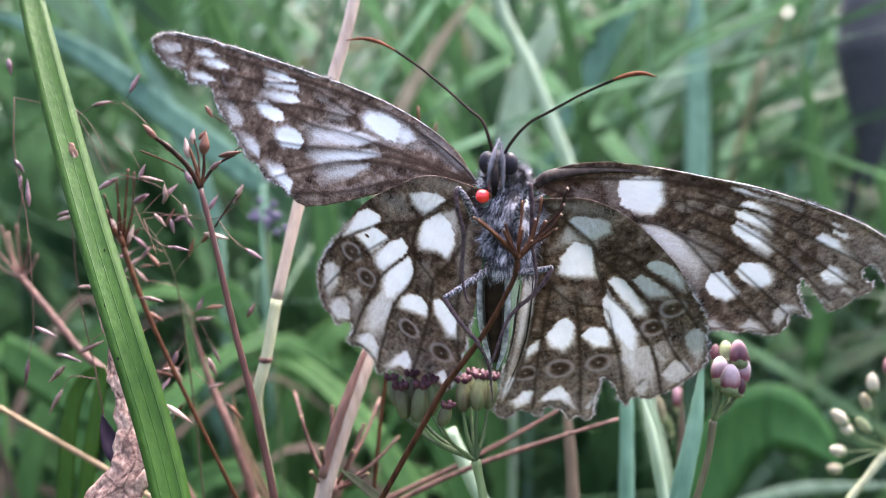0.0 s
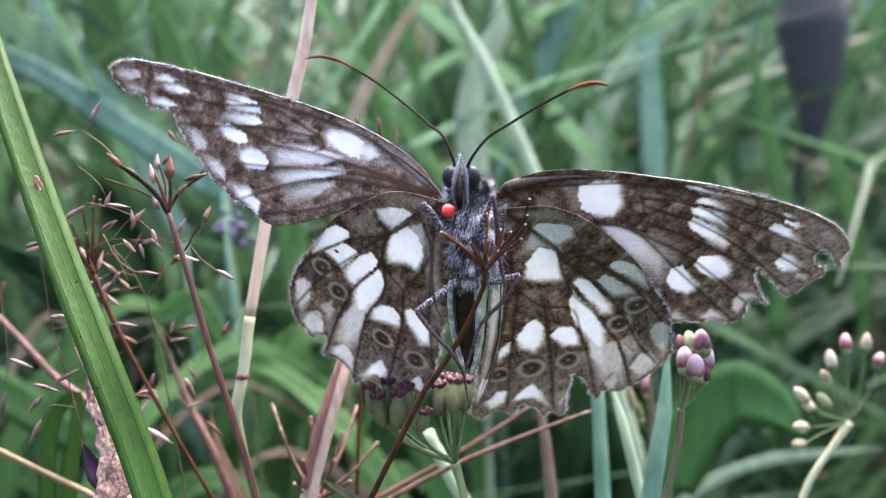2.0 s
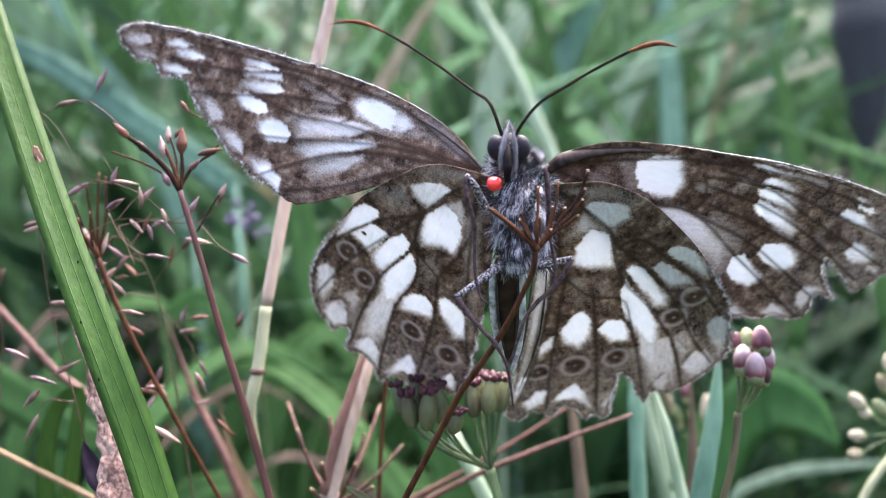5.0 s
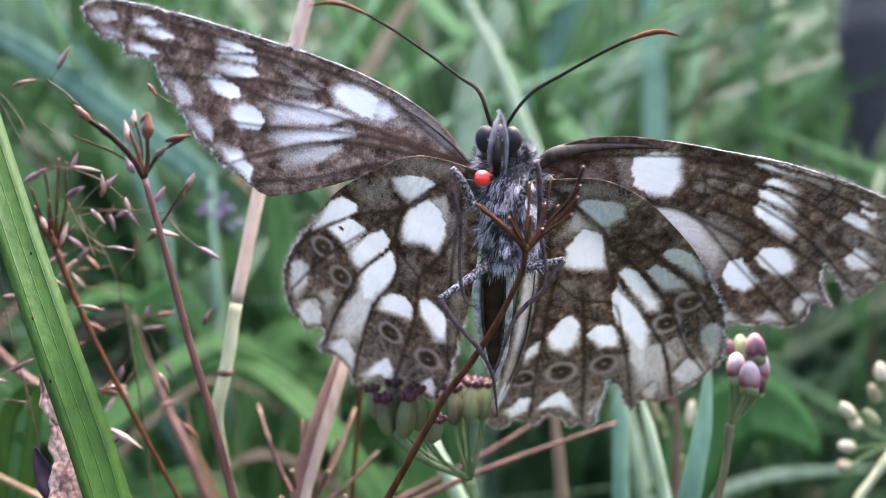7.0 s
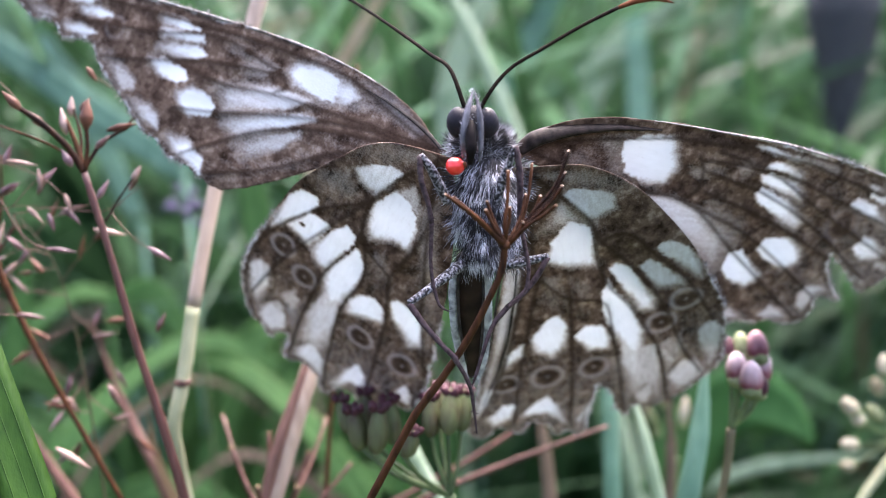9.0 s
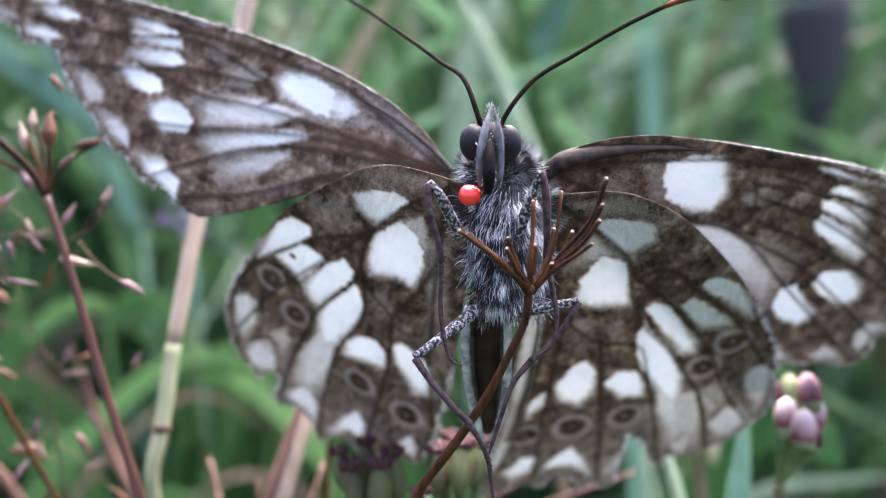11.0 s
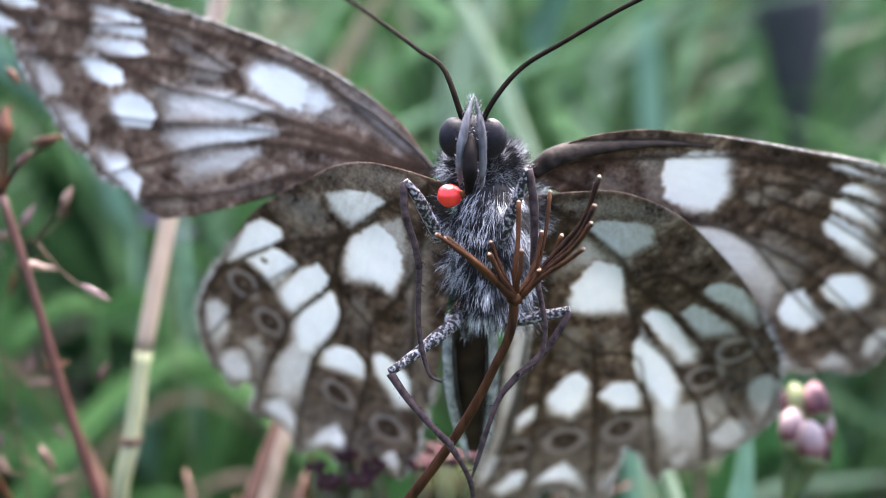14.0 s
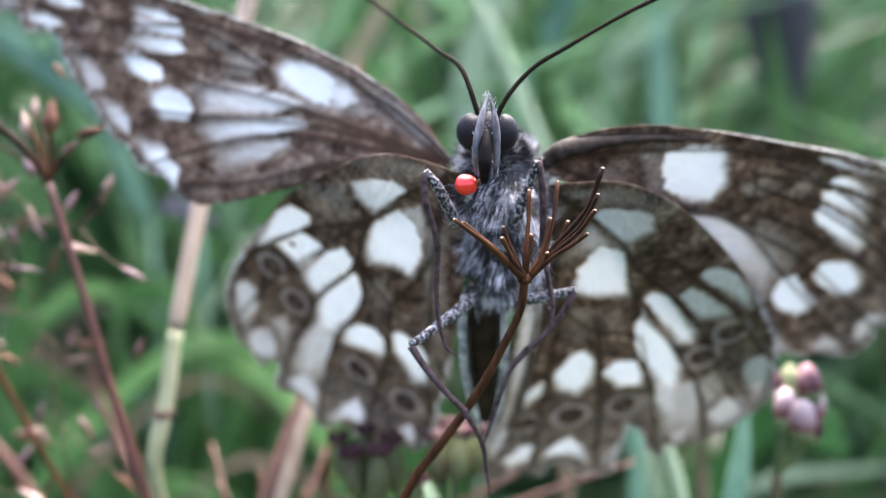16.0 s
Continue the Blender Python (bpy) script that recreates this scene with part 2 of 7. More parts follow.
BUD_PINK = bud_material("pink_bud", (0.10, 0.030, 0.036), (0.52, 0.30, 0.32))
BUD_LILAC = bud_material("lilac_white_bud", (0.17, 0.055, 0.065), (0.70, 0.56, 0.57))
BUD_PALE = plant("pale_flower_bud", (0.19, 0.17, 0.10), (0.50, 0.46, 0.35), 0.5, 0.25, (1, 1, 0.4))
BUD_WINE = plant("wine_red_fruit", (0.032, 0.010, 0.014), (0.088, 0.031, 0.038), 0.45, 0.15, (1, 1, 0.4), vary=0.1)
FRUIT = plant("green_fruit", (0.085, 0.115, 0.045), (0.28, 0.30, 0.16), 0.5, 0.15, (1, 1, 0.25), 1500.0)
DARK_HEAD = plant("dark_seed_head", (0.007, 0.008, 0.009), (0.042, 0.044, 0.049), 0.7)
VIOLET = plant("violet_petal", (0.09, 0.08, 0.13), (0.17, 0.145, 0.22), 0.7, 0.2)
SOIL = plain("soil_and_thatch", (0.026, 0.040, 0.017), (0.070, 0.100, 0.044), 0.9, 14.0, 0.1)


# ---- building helpers ----
def thing(name, origin, label, category, group=""):
    """An Empty at origin (mm) that carries the parts of one thing."""
    ob = new(name)
    ob.location = Vector(origin) * MM
    ob.empty_display_size = 0.002
    return tagged(ob, label, category, group)


def top(ob):
    while ob.parent:
        ob = ob.parent
    return ob


def part(name, bm, material, parent, label="", kind="", smooth=True):
    """Links a bmesh, drawn in world mm, as one mesh object under a thing or a part."""
    base = Vector(top(parent).location)
    bm.transform(Matrix.Translation(-base) @ Matrix.Scale(MM, 4))
    me = bpy.data.meshes.new(name)
    for f in bm.faces:
        f.smooth = smooth
    bm.to_mesh(me)
    bm.free()
    me.materials.append(material)
    ob = new(name, me)
    ob.parent = parent
    return tagged(ob, label, kind=kind)


def spline(pts, per=6):
    """A smooth line through the control points, even where their spacing is not."""
    p = [Vector(q) for q in pts]
    if len(p) < 3:
        return [p[0].lerp(p[-1], i / per) for i in range(per + 1)]
    h = [max((b - a).length, 1e-9) for a, b in zip(p, p[1:])]
    s = [(b - a) / k for a, b, k in zip(p, p[1:], h)]
    tan = [s[0]] + [(s[i - 1] * h[i] + s[i] * h[i - 1]) / (h[i - 1] + h[i]) for i in range(1, len(s))] + [s[-1]]
    out = []
    for i, k in enumerate(h):
        for j in range(per):
            t = j / per
            a, b = tan[i] * k, tan[i + 1] * k
            out.append(p[i] * (2 * t ** 3 - 3 * t * t + 1) + a * (t ** 3 - 2 * t * t + t) + p[i + 1] * (3 * t * t - 2 * t ** 3) + b * (t ** 3 - t * t))
    return out + [p[-1]]


def tube(bm, pts, radii, sides=8, per=6, knobs=0.0, flat=1.0):
    """A tapering tube along a smooth line; radii (mm) are spread evenly; knobs makes it uneven."""
    line = spline(pts, per)
    n = len(line)
    rings, side = [], None
    for i, c in enumerate(line):
        d = (line[min(i + 1, n - 1)] - line[max(i - 1, 0)]).normalized()
        if side is None:
            side = d.orthogonal().normalized()
        side = (side - d * side.dot(d)).normalized()
        up = d.cross(side)
        x = i / (n - 1) * (len(radii) - 1)
        k = min(int(x), len(radii) - 2) if len(radii) > 1 else 0
        r = radii[k] + (radii[min(k + 1, len(radii) - 1)] - radii[k]) * (x - k)
        r *= 1 + knobs * noise.noise(c * 1.7)
        rings.append([bm.verts.new(c + side * (math.cos(2 * math.pi * j / sides) * r) + up * (math.sin(2 * math.pi * j / sides) * r * flat)) for j in range(sides)])
    for a, b in zip(rings, rings[1:]):
        for j in range(sides):
            bm.faces.new((a[j], a[(j + 1) % sides], b[(j + 1) % sides], b[j]))
    bm.faces.new(rings[0][::-1])
    bm.faces.new(rings[-1])
    return bm


def tubes(*args, **kw):
    return tube(bmesh.new(), *args, **kw)


def ball(centre, radii, axis=None, seg=20, rows=12, rough=0.0):
    """A rounded body with its long axis (z of radii) along axis."""
    bm = bmesh.new()
    bmesh.ops.create_uvsphere(bm, u_segments=seg, v_segments=rows, radius=1.0)
    q = Vector((0, 0, 1)).rotation_difference(Vector(axis)) if axis else None
    for v in bm.verts:
        k = 1 + rough * noise.noise(v.co * 2.3 + Vector(centre))
        p = Vector((v.co.x * radii[0], v.co.y * radii[1], v.co.z * radii[2])) * k
        v.co = (q @ p if q else p) + Vector(centre)
    return bm


def seed(bm, foot, tip, r, sides=7, belly=0.4):
    """A spindle-shaped spikelet or bud from foot to tip, added to bm."""
    a, b = Vector(foot), Vector(tip)
    r *= 0.8
    pts = [a.lerp(b, t) for t in (0, belly * 0.5, belly, 0.5 + belly * 0.5, 1)]
    return tube(bm, pts, [r * 0.25, r * 0.8, r, r * 0.62, r * 0.06], sides, 3)


def grain(ob, name, foot, tip, r, material):
    part(name, seed(bmesh.new(), foot, tip, r), material, ob)


def grass(bm, pts, width, face, fold=0.25, thick=0.12, per=6, taper=2.2):
    """A grass blade: a folded strip with thickness along a smooth line, narrowing to its tip."""
    line = spline(pts, per)
    n = len(line)
    rows = []
    for i, c in enumerate(line):
        d = (line[min(i + 1, n - 1)] - line[max(i - 1, 0)]).normalized()
        side = d.cross(Vector(face)).normalized()
        out = side.cross(d).normalized()
        t = i / (n - 1)
        w = width * 0.5 * (1 - t ** taper) * (0.75 + 0.25 * min(1, t * 6)) + 0.02
        th = thick * (1 - 0.6 * t)
        ring = []
        for k, lift in ((-1, 0), (-0.5, 0.55), (0, 1), (0.5, 0.55), (1, 0)):
            ring.append(bm.verts.new(c + side * (w * k) - out * (w * fold * lift)))
        for k, lift in ((0.9, 0), (0, 1), (-0.9, 0)):
            ring.append(bm.verts.new(c + side * (w * k) - out * (w * fold * lift) + out * (-th)))
        rows.append(ring)
    for a, b in zip(rows, rows[1:]):
        for j in range(8):
            bm.faces.new((a[j], a[(j + 1) % 8], b[(j + 1) % 8], b[j]))
    bm.faces.new(rows[0][::-1])
    bm.faces.new(rows[-1])
    return bm


def blade_point(pts, width, face, fold, u, t):
    """A point on the face of a blade, u across (-1 to 1) and t along."""
    line = spline(pts, 10)
    i = min(int(t * (len(line) - 1)), len(line) - 2)
    d = (line[i + 1] - line[i]).normalized()
    side = d.cross(Vector(face)).normalized()
    out = side.cross(d).normalized()
    w = width * 0.5
    return line[i] + side * (w * u) - out * (w * fold * (1 - abs(u)))


def rib(pts, width, face, fold, u):
    n = 24
    line = [blade_point(pts, width, face, fold, u, i / n) for i in range(n + 1)]
    return tubes(line, [0.028, 0.032, 0.028], 5, 2)


def rooted(pts, lean=(0.0, 0.0)):
    """The line carried on from its last point down to the ground."""
    x, y, z = pts[-1]
    return [*pts, (x + lean[0] * 0.4, y + lean[1] * 0.4, z * 0.55), (x + lean[0], y + lean[1], -2.0)]


# ---- ground ----
def ground():
    bm = bmesh.new()
    n = 48
    reach = [0.0] + [0.03 * 1.32 ** i for i in range(n)]
    ring0 = None
    for r in reach[1:]:
        ring = []
        for j in range(40):
            a = 2 * math.pi * j / 40
            p = Vector((r * math.cos(a), r * math.sin(a), 0))
            p.z = 0.012 * noise.noise(p * 6) * min(1, r * 4) if r < 5 else 0.0
            ring.append(bm.verts.new(p))
        if ring0:
            for j in range(40):
                bm.faces.new((ring0[j], ring[j], ring[(j + 1) % 40], ring0[(j + 1) % 40]))
        else:
            bm.faces.new(ring)
        ring0 = ring
        if r > 3000:
            break
    me = bpy.data.meshes.new("ground")
    bm.to_mesh(me)
    bm.free()
    me.materials.append(SOIL)
    tagged(new("ground", me), "dark soil and thatch under the meadow grass", "ground", kind="structure")


ground()


# ---- butterfly ----
class Wing:
    """One wing in its own plane (mm): outline, pale patches, veins and eye-spots."""

    def __init__(self):
        self.patches, self.veins, self.eyes = [], [], []

    def outline(self, pts):
        self.edge = [(p.x, p.y) for p in spline([(x, y, 0) for x, y in (*pts, pts[0])], 5)][:-1]

    def patch(self, white, soft, pts):
        self.patches.append((white, soft, np.array(pts)))

    def vein(self, pts):
        self.veins.append(np.array([(p.x, p.y) for p in spline([(x, y, 0) for x, y in pts], 4)]))

    def ocellus(self, x, y, r, ring):
        self.eyes.append((x, y, r, ring))


def far(p, a, b):
    """Distances of the points p from the stretch a to b."""
    d = b - a
    t = np.clip(((p - a) @ d) / max(d @ d, 1e-12), 0, 1)
    return np.hypot(*(p - a - t[:, None] * d).T)


def within(p, poly):
    inside = np.zeros(len(p), bool)
    for a, b in zip(poly, np.roll(poly, -1, 0)):
        cross = (a[1] > p[:, 1]) != (b[1] > p[:, 1])
        x = a[0] + (p[:, 1] - a[1]) * (b[0] - a[0]) / (b[1] - a[1] + 1e-12)
        inside ^= cross & (p[:, 0] < x)
    return inside


def signed(p, poly):
    d = np.min([far(p, a, b) for a, b in zip(poly, np.roll(poly, -1, 0))], axis=0)
    return np.where(within(p, poly), d, -d)


def frayed_edge(edge, wing):
    """Short pale scales standing out unevenly from a wing's outer margin."""
    rnd = random.Random(len(edge))
    area = sum(a[0] * b[1] - b[0] * a[1] for a, b in zip(edge, np.roll(edge, -1, 0)))
    turn = 1 if area > 0 else -1
    far_x = edge[:, 0].max()
    verts, faces = [], []
    for a, b in zip(edge, np.roll(edge, -1, 0)):
        ln = math.hypot(*(b - a))
        if ln < 1e-6:
            continue
        d = (b - a) / ln
        out = np.array((d[1], -d[0])) * turn
        for i in range(int(ln / 0.035) + 1):
            q = a + (b - a) * rnd.random()
            if q[0] < 0.42 * far_x or noise.noise(Vector((q[0] * 1.7, q[1] * 1.7, 21))) < rnd.uniform(-0.35, 0.15):
                continue
            way = out + d * rnd.gauss(0, 0.35)
            h = rnd.uniform(0.10, 0.30)
            z = noise.noise(Vector((q[0] * 0.5, q[1] * 0.5, 2))) * 0.16
            k = len(verts)
            w = d * rnd.uniform(0.014, 0.028)
            foot, tip = q - out * 0.05, q + way * h
            verts += [(*(foot - w), z), (*(foot + w), z), (*foot, z + 0.03), (*tip, z + rnd.gauss(0, 0.04))]
            faces += [(k, k + 1, k + 3), (k + 1, k + 2, k + 3), (k + 2, k, k + 3)]
    me = bpy.data.meshes.new("margin_fringe")
    me.from_pydata([(x * MM, y * MM, z * MM) for x, y, z in verts], [], faces)
    me.materials.append(FRINGE_AND_RIM)
    ob = new("margin_fringe", me)
    ob.parent = wing
    tagged(ob, "frayed pale scales along the wing margin", kind="stuff")


def build_wing(name, w, m, bend, parent, label, step=0.12, fringe=1.0, dusty=0.36):
    from mathutils import geometry
    edge = np.array(w.edge)
    rough = [noise.noise(Vector((x * 2.1, y * 2.1, 3))) * 0.10 + noise.noise(Vector((x * 6, y * 6, 7))) * 0.11 for x, y in edge]
    mid = edge.mean(0)
    away = edge - mid
    away /= np.linalg.norm(away, axis=1)[:, None]
    outer = np.clip((edge[:, 0] - 6) / 4, 0, 1)
    edge = edge + away * (np.array(rough) * outer)[:, None]
    lo, hi = edge.min(0), edge.max(0)
    gx, gy = np.meshgrid(np.arange(lo[0], hi[0], step), np.arange(lo[1], hi[1], step * 0.87))
    gx = gx + (np.arange(gx.shape[0]) % 2)[:, None] * step * 0.5
    grid = np.c_[gx.ravel(), gy.ravel()]
    grid = grid[within(grid, edge)]
    grid = grid[np.min([far(grid, a, b) for a, b in zip(edge, np.roll(edge, -1, 0))], axis=0) > step * 0.4]
    n = len(edge)
    loops = [(i, (i + 1) % n) for i in range(n)]
    out = geometry.delaunay_2d_cdt([Vector(p) for p in (*edge, *grid)], loops, [], 1, 1e-4)
    p = np.array([(v.x, v.y) for v in out[0]])
    rim = np.min([far(p, a, b) for a, b in zip(edge, np.roll(edge, -1, 0))], axis=0)
    wob = np.array([noise.noise(Vector((x * 3, y * 3, 0))) * 0.09 + noise.noise(Vector((x * 9, y * 9, 5))) * 0.06 + noise.noise(Vector((x * 23, y * 23, 11))) * 0.05 for x, y in p])
    white = np.zeros(len(p))
    for amount, soft, poly in w.patches:
        reach = p[:, 0] - poly[:, 0].mean()
        s = np.clip((signed(p, poly) + wob) / (3.1 * soft * (1.2 + 1.25 * np.clip(reach, -0.55, 1.2))) + 0.5, 0, 1)
        white = np.maximum(white, amount * s * s * (3 - 2 * s))
    # grey dusting that thickens towards the outer edge
    dust = np.clip((p[:, 0] / p[:, 0].max() - 0.45) / 0.5, 0, 1) * dusty * np.clip(0.6 + wob * 4, 0, 1)
    white = np.maximum(white, dust)
    # pale fringe along the outer edge
    tip = np.clip((p[:, 0] - 0.38 * p[:, 0].max()) / 2, 0.1, 1)
    white = np.maximum(white, fringe * tip * np.clip(1.2 - rim / 0.2, 0, 1) * np.clip(0.45 + wob * 11, 0, 1))
    vein = np.zeros(len(p))
    ridge = np.zeros(len(p))
    for v in w.veins:
        d = np.min([far(p, a, b) for a, b in zip(v, v[1:])], axis=0)
        vein = np.maximum(vein, np.clip(1.2 - d / (0.10 + 0.05 * (1 - white)), 0, 1) * (0.95 - 0.25 * white))
        ridge = np.maximum(ridge, np.exp(-(d / 0.2) ** 2))
    vein = np.maximum(vein, np.clip(1 - np.abs(rim - 0.22) / 0.09, 0, 1) * tip * 0.7)
    ring = np.zeros(len(p))
    for x, y, r, share in w.eyes:
        d = np.hypot(p[:, 0] - x, p[:, 1] - y) / r + wob * 0.6
        ring = np.maximum(ring, share * np.clip(1 - np.abs(d - 0.9) / 0.24, 0, 1))
        ring = np.maximum(ring, share * np.clip(1 - d / 0.17, 0, 1))
        vein = np.maximum(vein, np.clip((0.66 - d) / 0.2, 0, 1) * np.clip((d - 0.1) / 0.1, 0, 1) * 0.7)
        white = np.where(d < 1.0, white * np.clip((d - 0.75) / 0.25, 0, 1), white)
    z = bend[0] * p[:, 0] ** 2 + bend[1] * p[:, 1] ** 2 + bend[2] * p[:, 0] * p[:, 1] + 0.05 * ridge
    z = z + np.array([noise.noise(Vector((x * 0.5, y * 0.5, 2))) * 0.16 for x, y in p]) * np.clip(p[:, 0] / 4, 0, 1)
    me = bpy.data.meshes.new(name)
    me.from_pydata([(x * MM, y * MM, h * MM) for (x, y), h in zip(p, z)], [], [list(f) for f in out[2]])
    me.materials.append(WING)
    col = me.color_attributes.new("pattern", "FLOAT_COLOR", "POINT")
    col.data.foreach_set("color", np.c_[white, vein, ring, np.ones(len(p))].astype(np.float32).ravel())
    me.polygons.foreach_set("use_smooth", np.ones(len(me.polygons), bool))
    me.update()
    ob = new(name, me)
    ob.parent = parent
    ob.matrix_basis = m
    thick = ob.modifiers.new("thickness", "SOLIDIFY")
    thick.thickness, thick.offset = 0.00004, 0
    frayed_edge(edge, ob)
    return tagged(ob, label)


BODY_AT = (3.74, 45.13, 292.93)
butterfly = thing("butterfly", BODY_AT, "worn brown and white butterfly clinging to a dried umbel", "butterfly")
w_lf = Wing()
w_lf.outline([(-0.54, 0.01), (0.35, -0.42), (1.1, -0.93), (2.63, -1.52), (4.46, -1.9), (6.86, -2.15), (9.24, -2.18), (12.45, -2.05), (15.77, -1.89), (19.19, -1.61), (21.35, -1.33), (23.69, -0.77), (24.45, 0), (23.95, 0.47), (23.2, 0.86), (22.52, 1.1), (21.47, 0.93), (20.91, 1.13), (20.57, 1.48), (19.4, 1.21), (18.65, 1.24), (18.18, 1.69), (17.44, 2.35), (16.67, 2.69), (16.05, 3.08), (15.57, 3.36), (14.57, 4.06), (13.95, 4.28), (13.11, 4.43), (12.11, 4.95), (11.61, 4.92), (11.07, 5.01), (10.3, 5.24), (9.39, 5.41), (7.88, 4.82), (6.31, 3.81), (4.81, 2.74), (2.96, 1.72), (0.72, 0.87),])
w_lf.patch(0.55, 0.15, [(23.76, 0.02), (23.1, -0.41), (22.2, -0.53), (21.78, -0.2), (22.6, 0.28), (23.41, 0.38),])
w_lf.patch(0.52, 0.2, [(22.84, 0.59), (22.01, 0.33), (21.06, 0.57), (21.55, 0.95), (22.44, 0.85),])
w_lf.patch(0.95, 0.12, [(20.72, -0.56), (19.97, -0.94), (19.12, -0.87), (19.6, -0.5), (20.56, -0.4),])
w_lf.patch(0.95, 0.12, [(19.97, -0.31), (18.93, -0.63), (17.83, -0.38), (18.68, -0.08), (19.66, -0.03),])
w_lf.patch(0.9, 0.12, [(20.59, 0.8), (19.54, 0.46), (18.54, 0.67), (19.26, 1.1), (20.28, 1.08),])
w_lf.patch(0.95, 0.12, [(15.35, -1.16), (14.01, -1.44), (13.07, -1.23), (13.8, -0.95), (14.98, -0.91),])
w_lf.patch(0.95, 0.12, [(15, -0.76), (13.77, -0.89), (12.83, -1.06), (12.59, -0.69), (13.61, -0.52), (14.91, -0.35),])
w_lf.patch(0.9, 0.14, [(15.02, 0.21), (14.18, -0.24), (12.76, -0.5), (12.21, -0.2), (12.82, 0.15), (13.92, 0.36),])
w_lf.patch(1, 0.1, [(15.25, 0.87), (14.49, 0.62), (13.22, 0.79), (12.63, 1.18), (13.25, 1.5), (14.49, 1.43),])
w_lf.patch(1, 0.1, [(13.05, 1.98), (12.36, 1.41), (11.4, 1.49), (10.9, 1.9), (11.07, 2.46), (12.05, 2.73), (12.65, 2.5),])
w_lf.patch(0.55, 0.2, [(17.39, 1.65), (16.52, 1.59), (15.62, 2.04), (15.4, 2.56), (16.08, 3.01), (16.84, 2.3),])
w_lf.patch(0.7, 0.2, [(15.48, 3.18), (14.36, 2.94), (13.53, 3.25), (13.33, 3.91), (14.32, 3.82),])
w_lf.patch(0.92, 0.15, [(12.67, 4.05), (11.76, 3.8), (10.5, 4.37), (10.32, 5.18), (11.12, 4.88), (12.13, 4.52),])
w_lf.patch(0.70, 0.2, [(11.04, 0.95), (8.7, 0.05), (6, -0.09), (7.38, 0.81), (10.32, 1.97),])
w_lf.patch(0.88, 0.2, [(10.14, 2.37), (8.51, 1.44), (6.26, 0.66), (5.65, 0.73), (7.22, 1.67), (9.24, 2.77),])
w_lf.patch(0.60, 0.22, [(9.16, 3.14), (8.18, 2.22), (6.32, 1.46), (6.19, 1.76), (7.14, 2.77), (8.49, 3.58),])
w_lf.patch(1, 0.12, [(8.02, -0.89), (7.63, -1.37), (6.39, -1.5), (5.44, -1.33), (5.3, -0.26), (6.43, -0.19), (7.51, -0.42),])
w_lf.patch(0.85, 0.35, [(6.54, -1.42), (4.9, -1.36), (4.1, -0.88), (4.7, -0.34), (6.2, -0.2)])
w_lf.patch(0.22, 0.4, [(10.42, -1.16), (8.98, -1.1), (8.54, -0.53), (9.8, -0.47),])
w_lf.patch(0.36, 0.3, [(4.37, -1.69), (2.6, -1.46), (0.53, -0.42), (1.14, -0.14), (3.19, -0.65), (4.48, -1.03),])
w_lf.patch(0.10, 0.4, [(5.51, 1.07), (1.97, 0.5), (2.43, 1.18), (6.16, 3.23), (7.6, 3.58), (6.61, 2.16),])
w_lf.patch(0.42, 0.25, [(10.29, -0.69), (9.33, -1.16), (8.53, -0.85), (9.16, -0.04), (10, -0.05)])
w_lf.patch(0.35, 0.5, [(5.74, -1.09), (4.55, -1.22), (3.05, -0.61), (4.11, -0.23), (5.22, -0.26)])
w_lf.patch(0.17, 0.4, [(10.74, 4.71), (9.03, 3.97), (6.84, 2.94), (4.81, 1.75), (5.51, 3.03), (8.4, 4.63), (10.01, 5.18)])
w_lf.patch(0.35, 0.3, [(18.36, 1.43), (17.33, 1.24), (16.7, 1.8), (17.56, 1.94)])
w_lf.patch(0.3, 0.3, [(11.37, -1.22), (10.43, -1.38), (10.35, -0.82), (11.14, -0.7)])
w_lf.vein([(0.17, 0.03), (2.69, -0.78), (4.67, -1.49), (8.24, -1.7), (13.03, -1.47), (18.5, -1.07),])
w_lf.vein([(0.13, 0.11), (2.87, 0.13), (5.86, 0.24), (8.35, 0.39), (10.83, 0.77), (14.32, 0.48),])
w_lf.vein([(0.26, 0.23), (3.52, 0.36), (7.08, 1.05), (10.3, 2), (12.95, 2.66),])
w_lf.vein([(0.24, 0.29), (3.72, 0.78), (6.87, 1.55), (9.49, 2.94), (11.72, 4.53),])
w_lf.vein([(0.52, 0.49), (3.78, 1.56), (7.5, 3.83), (10.27, 4.98),])
w_lf.vein([(8.19, -0.65), (12.09, -1.23), (14.76, -0.55), (20.12, 0.42),])
w_lf.vein([(8.17, -0.59), (12.36, 0.09), (15.38, 1.02), (17.78, 1.62),])
w_lf.vein([(8.19, -0.65), (7.8, -0.18), (8.35, 0.39),])
w_lf.ocellus(17.63, 0.08, 0.59, 0.3)
build_wing("forewing", w_lf, pose(-0.00209, 0.00329, 0.00236, -74.3, -19.6, 154.2), (0, 0, 0), butterfly, "brown forewing with white patches, worn ragged edge", dusty=0.04)

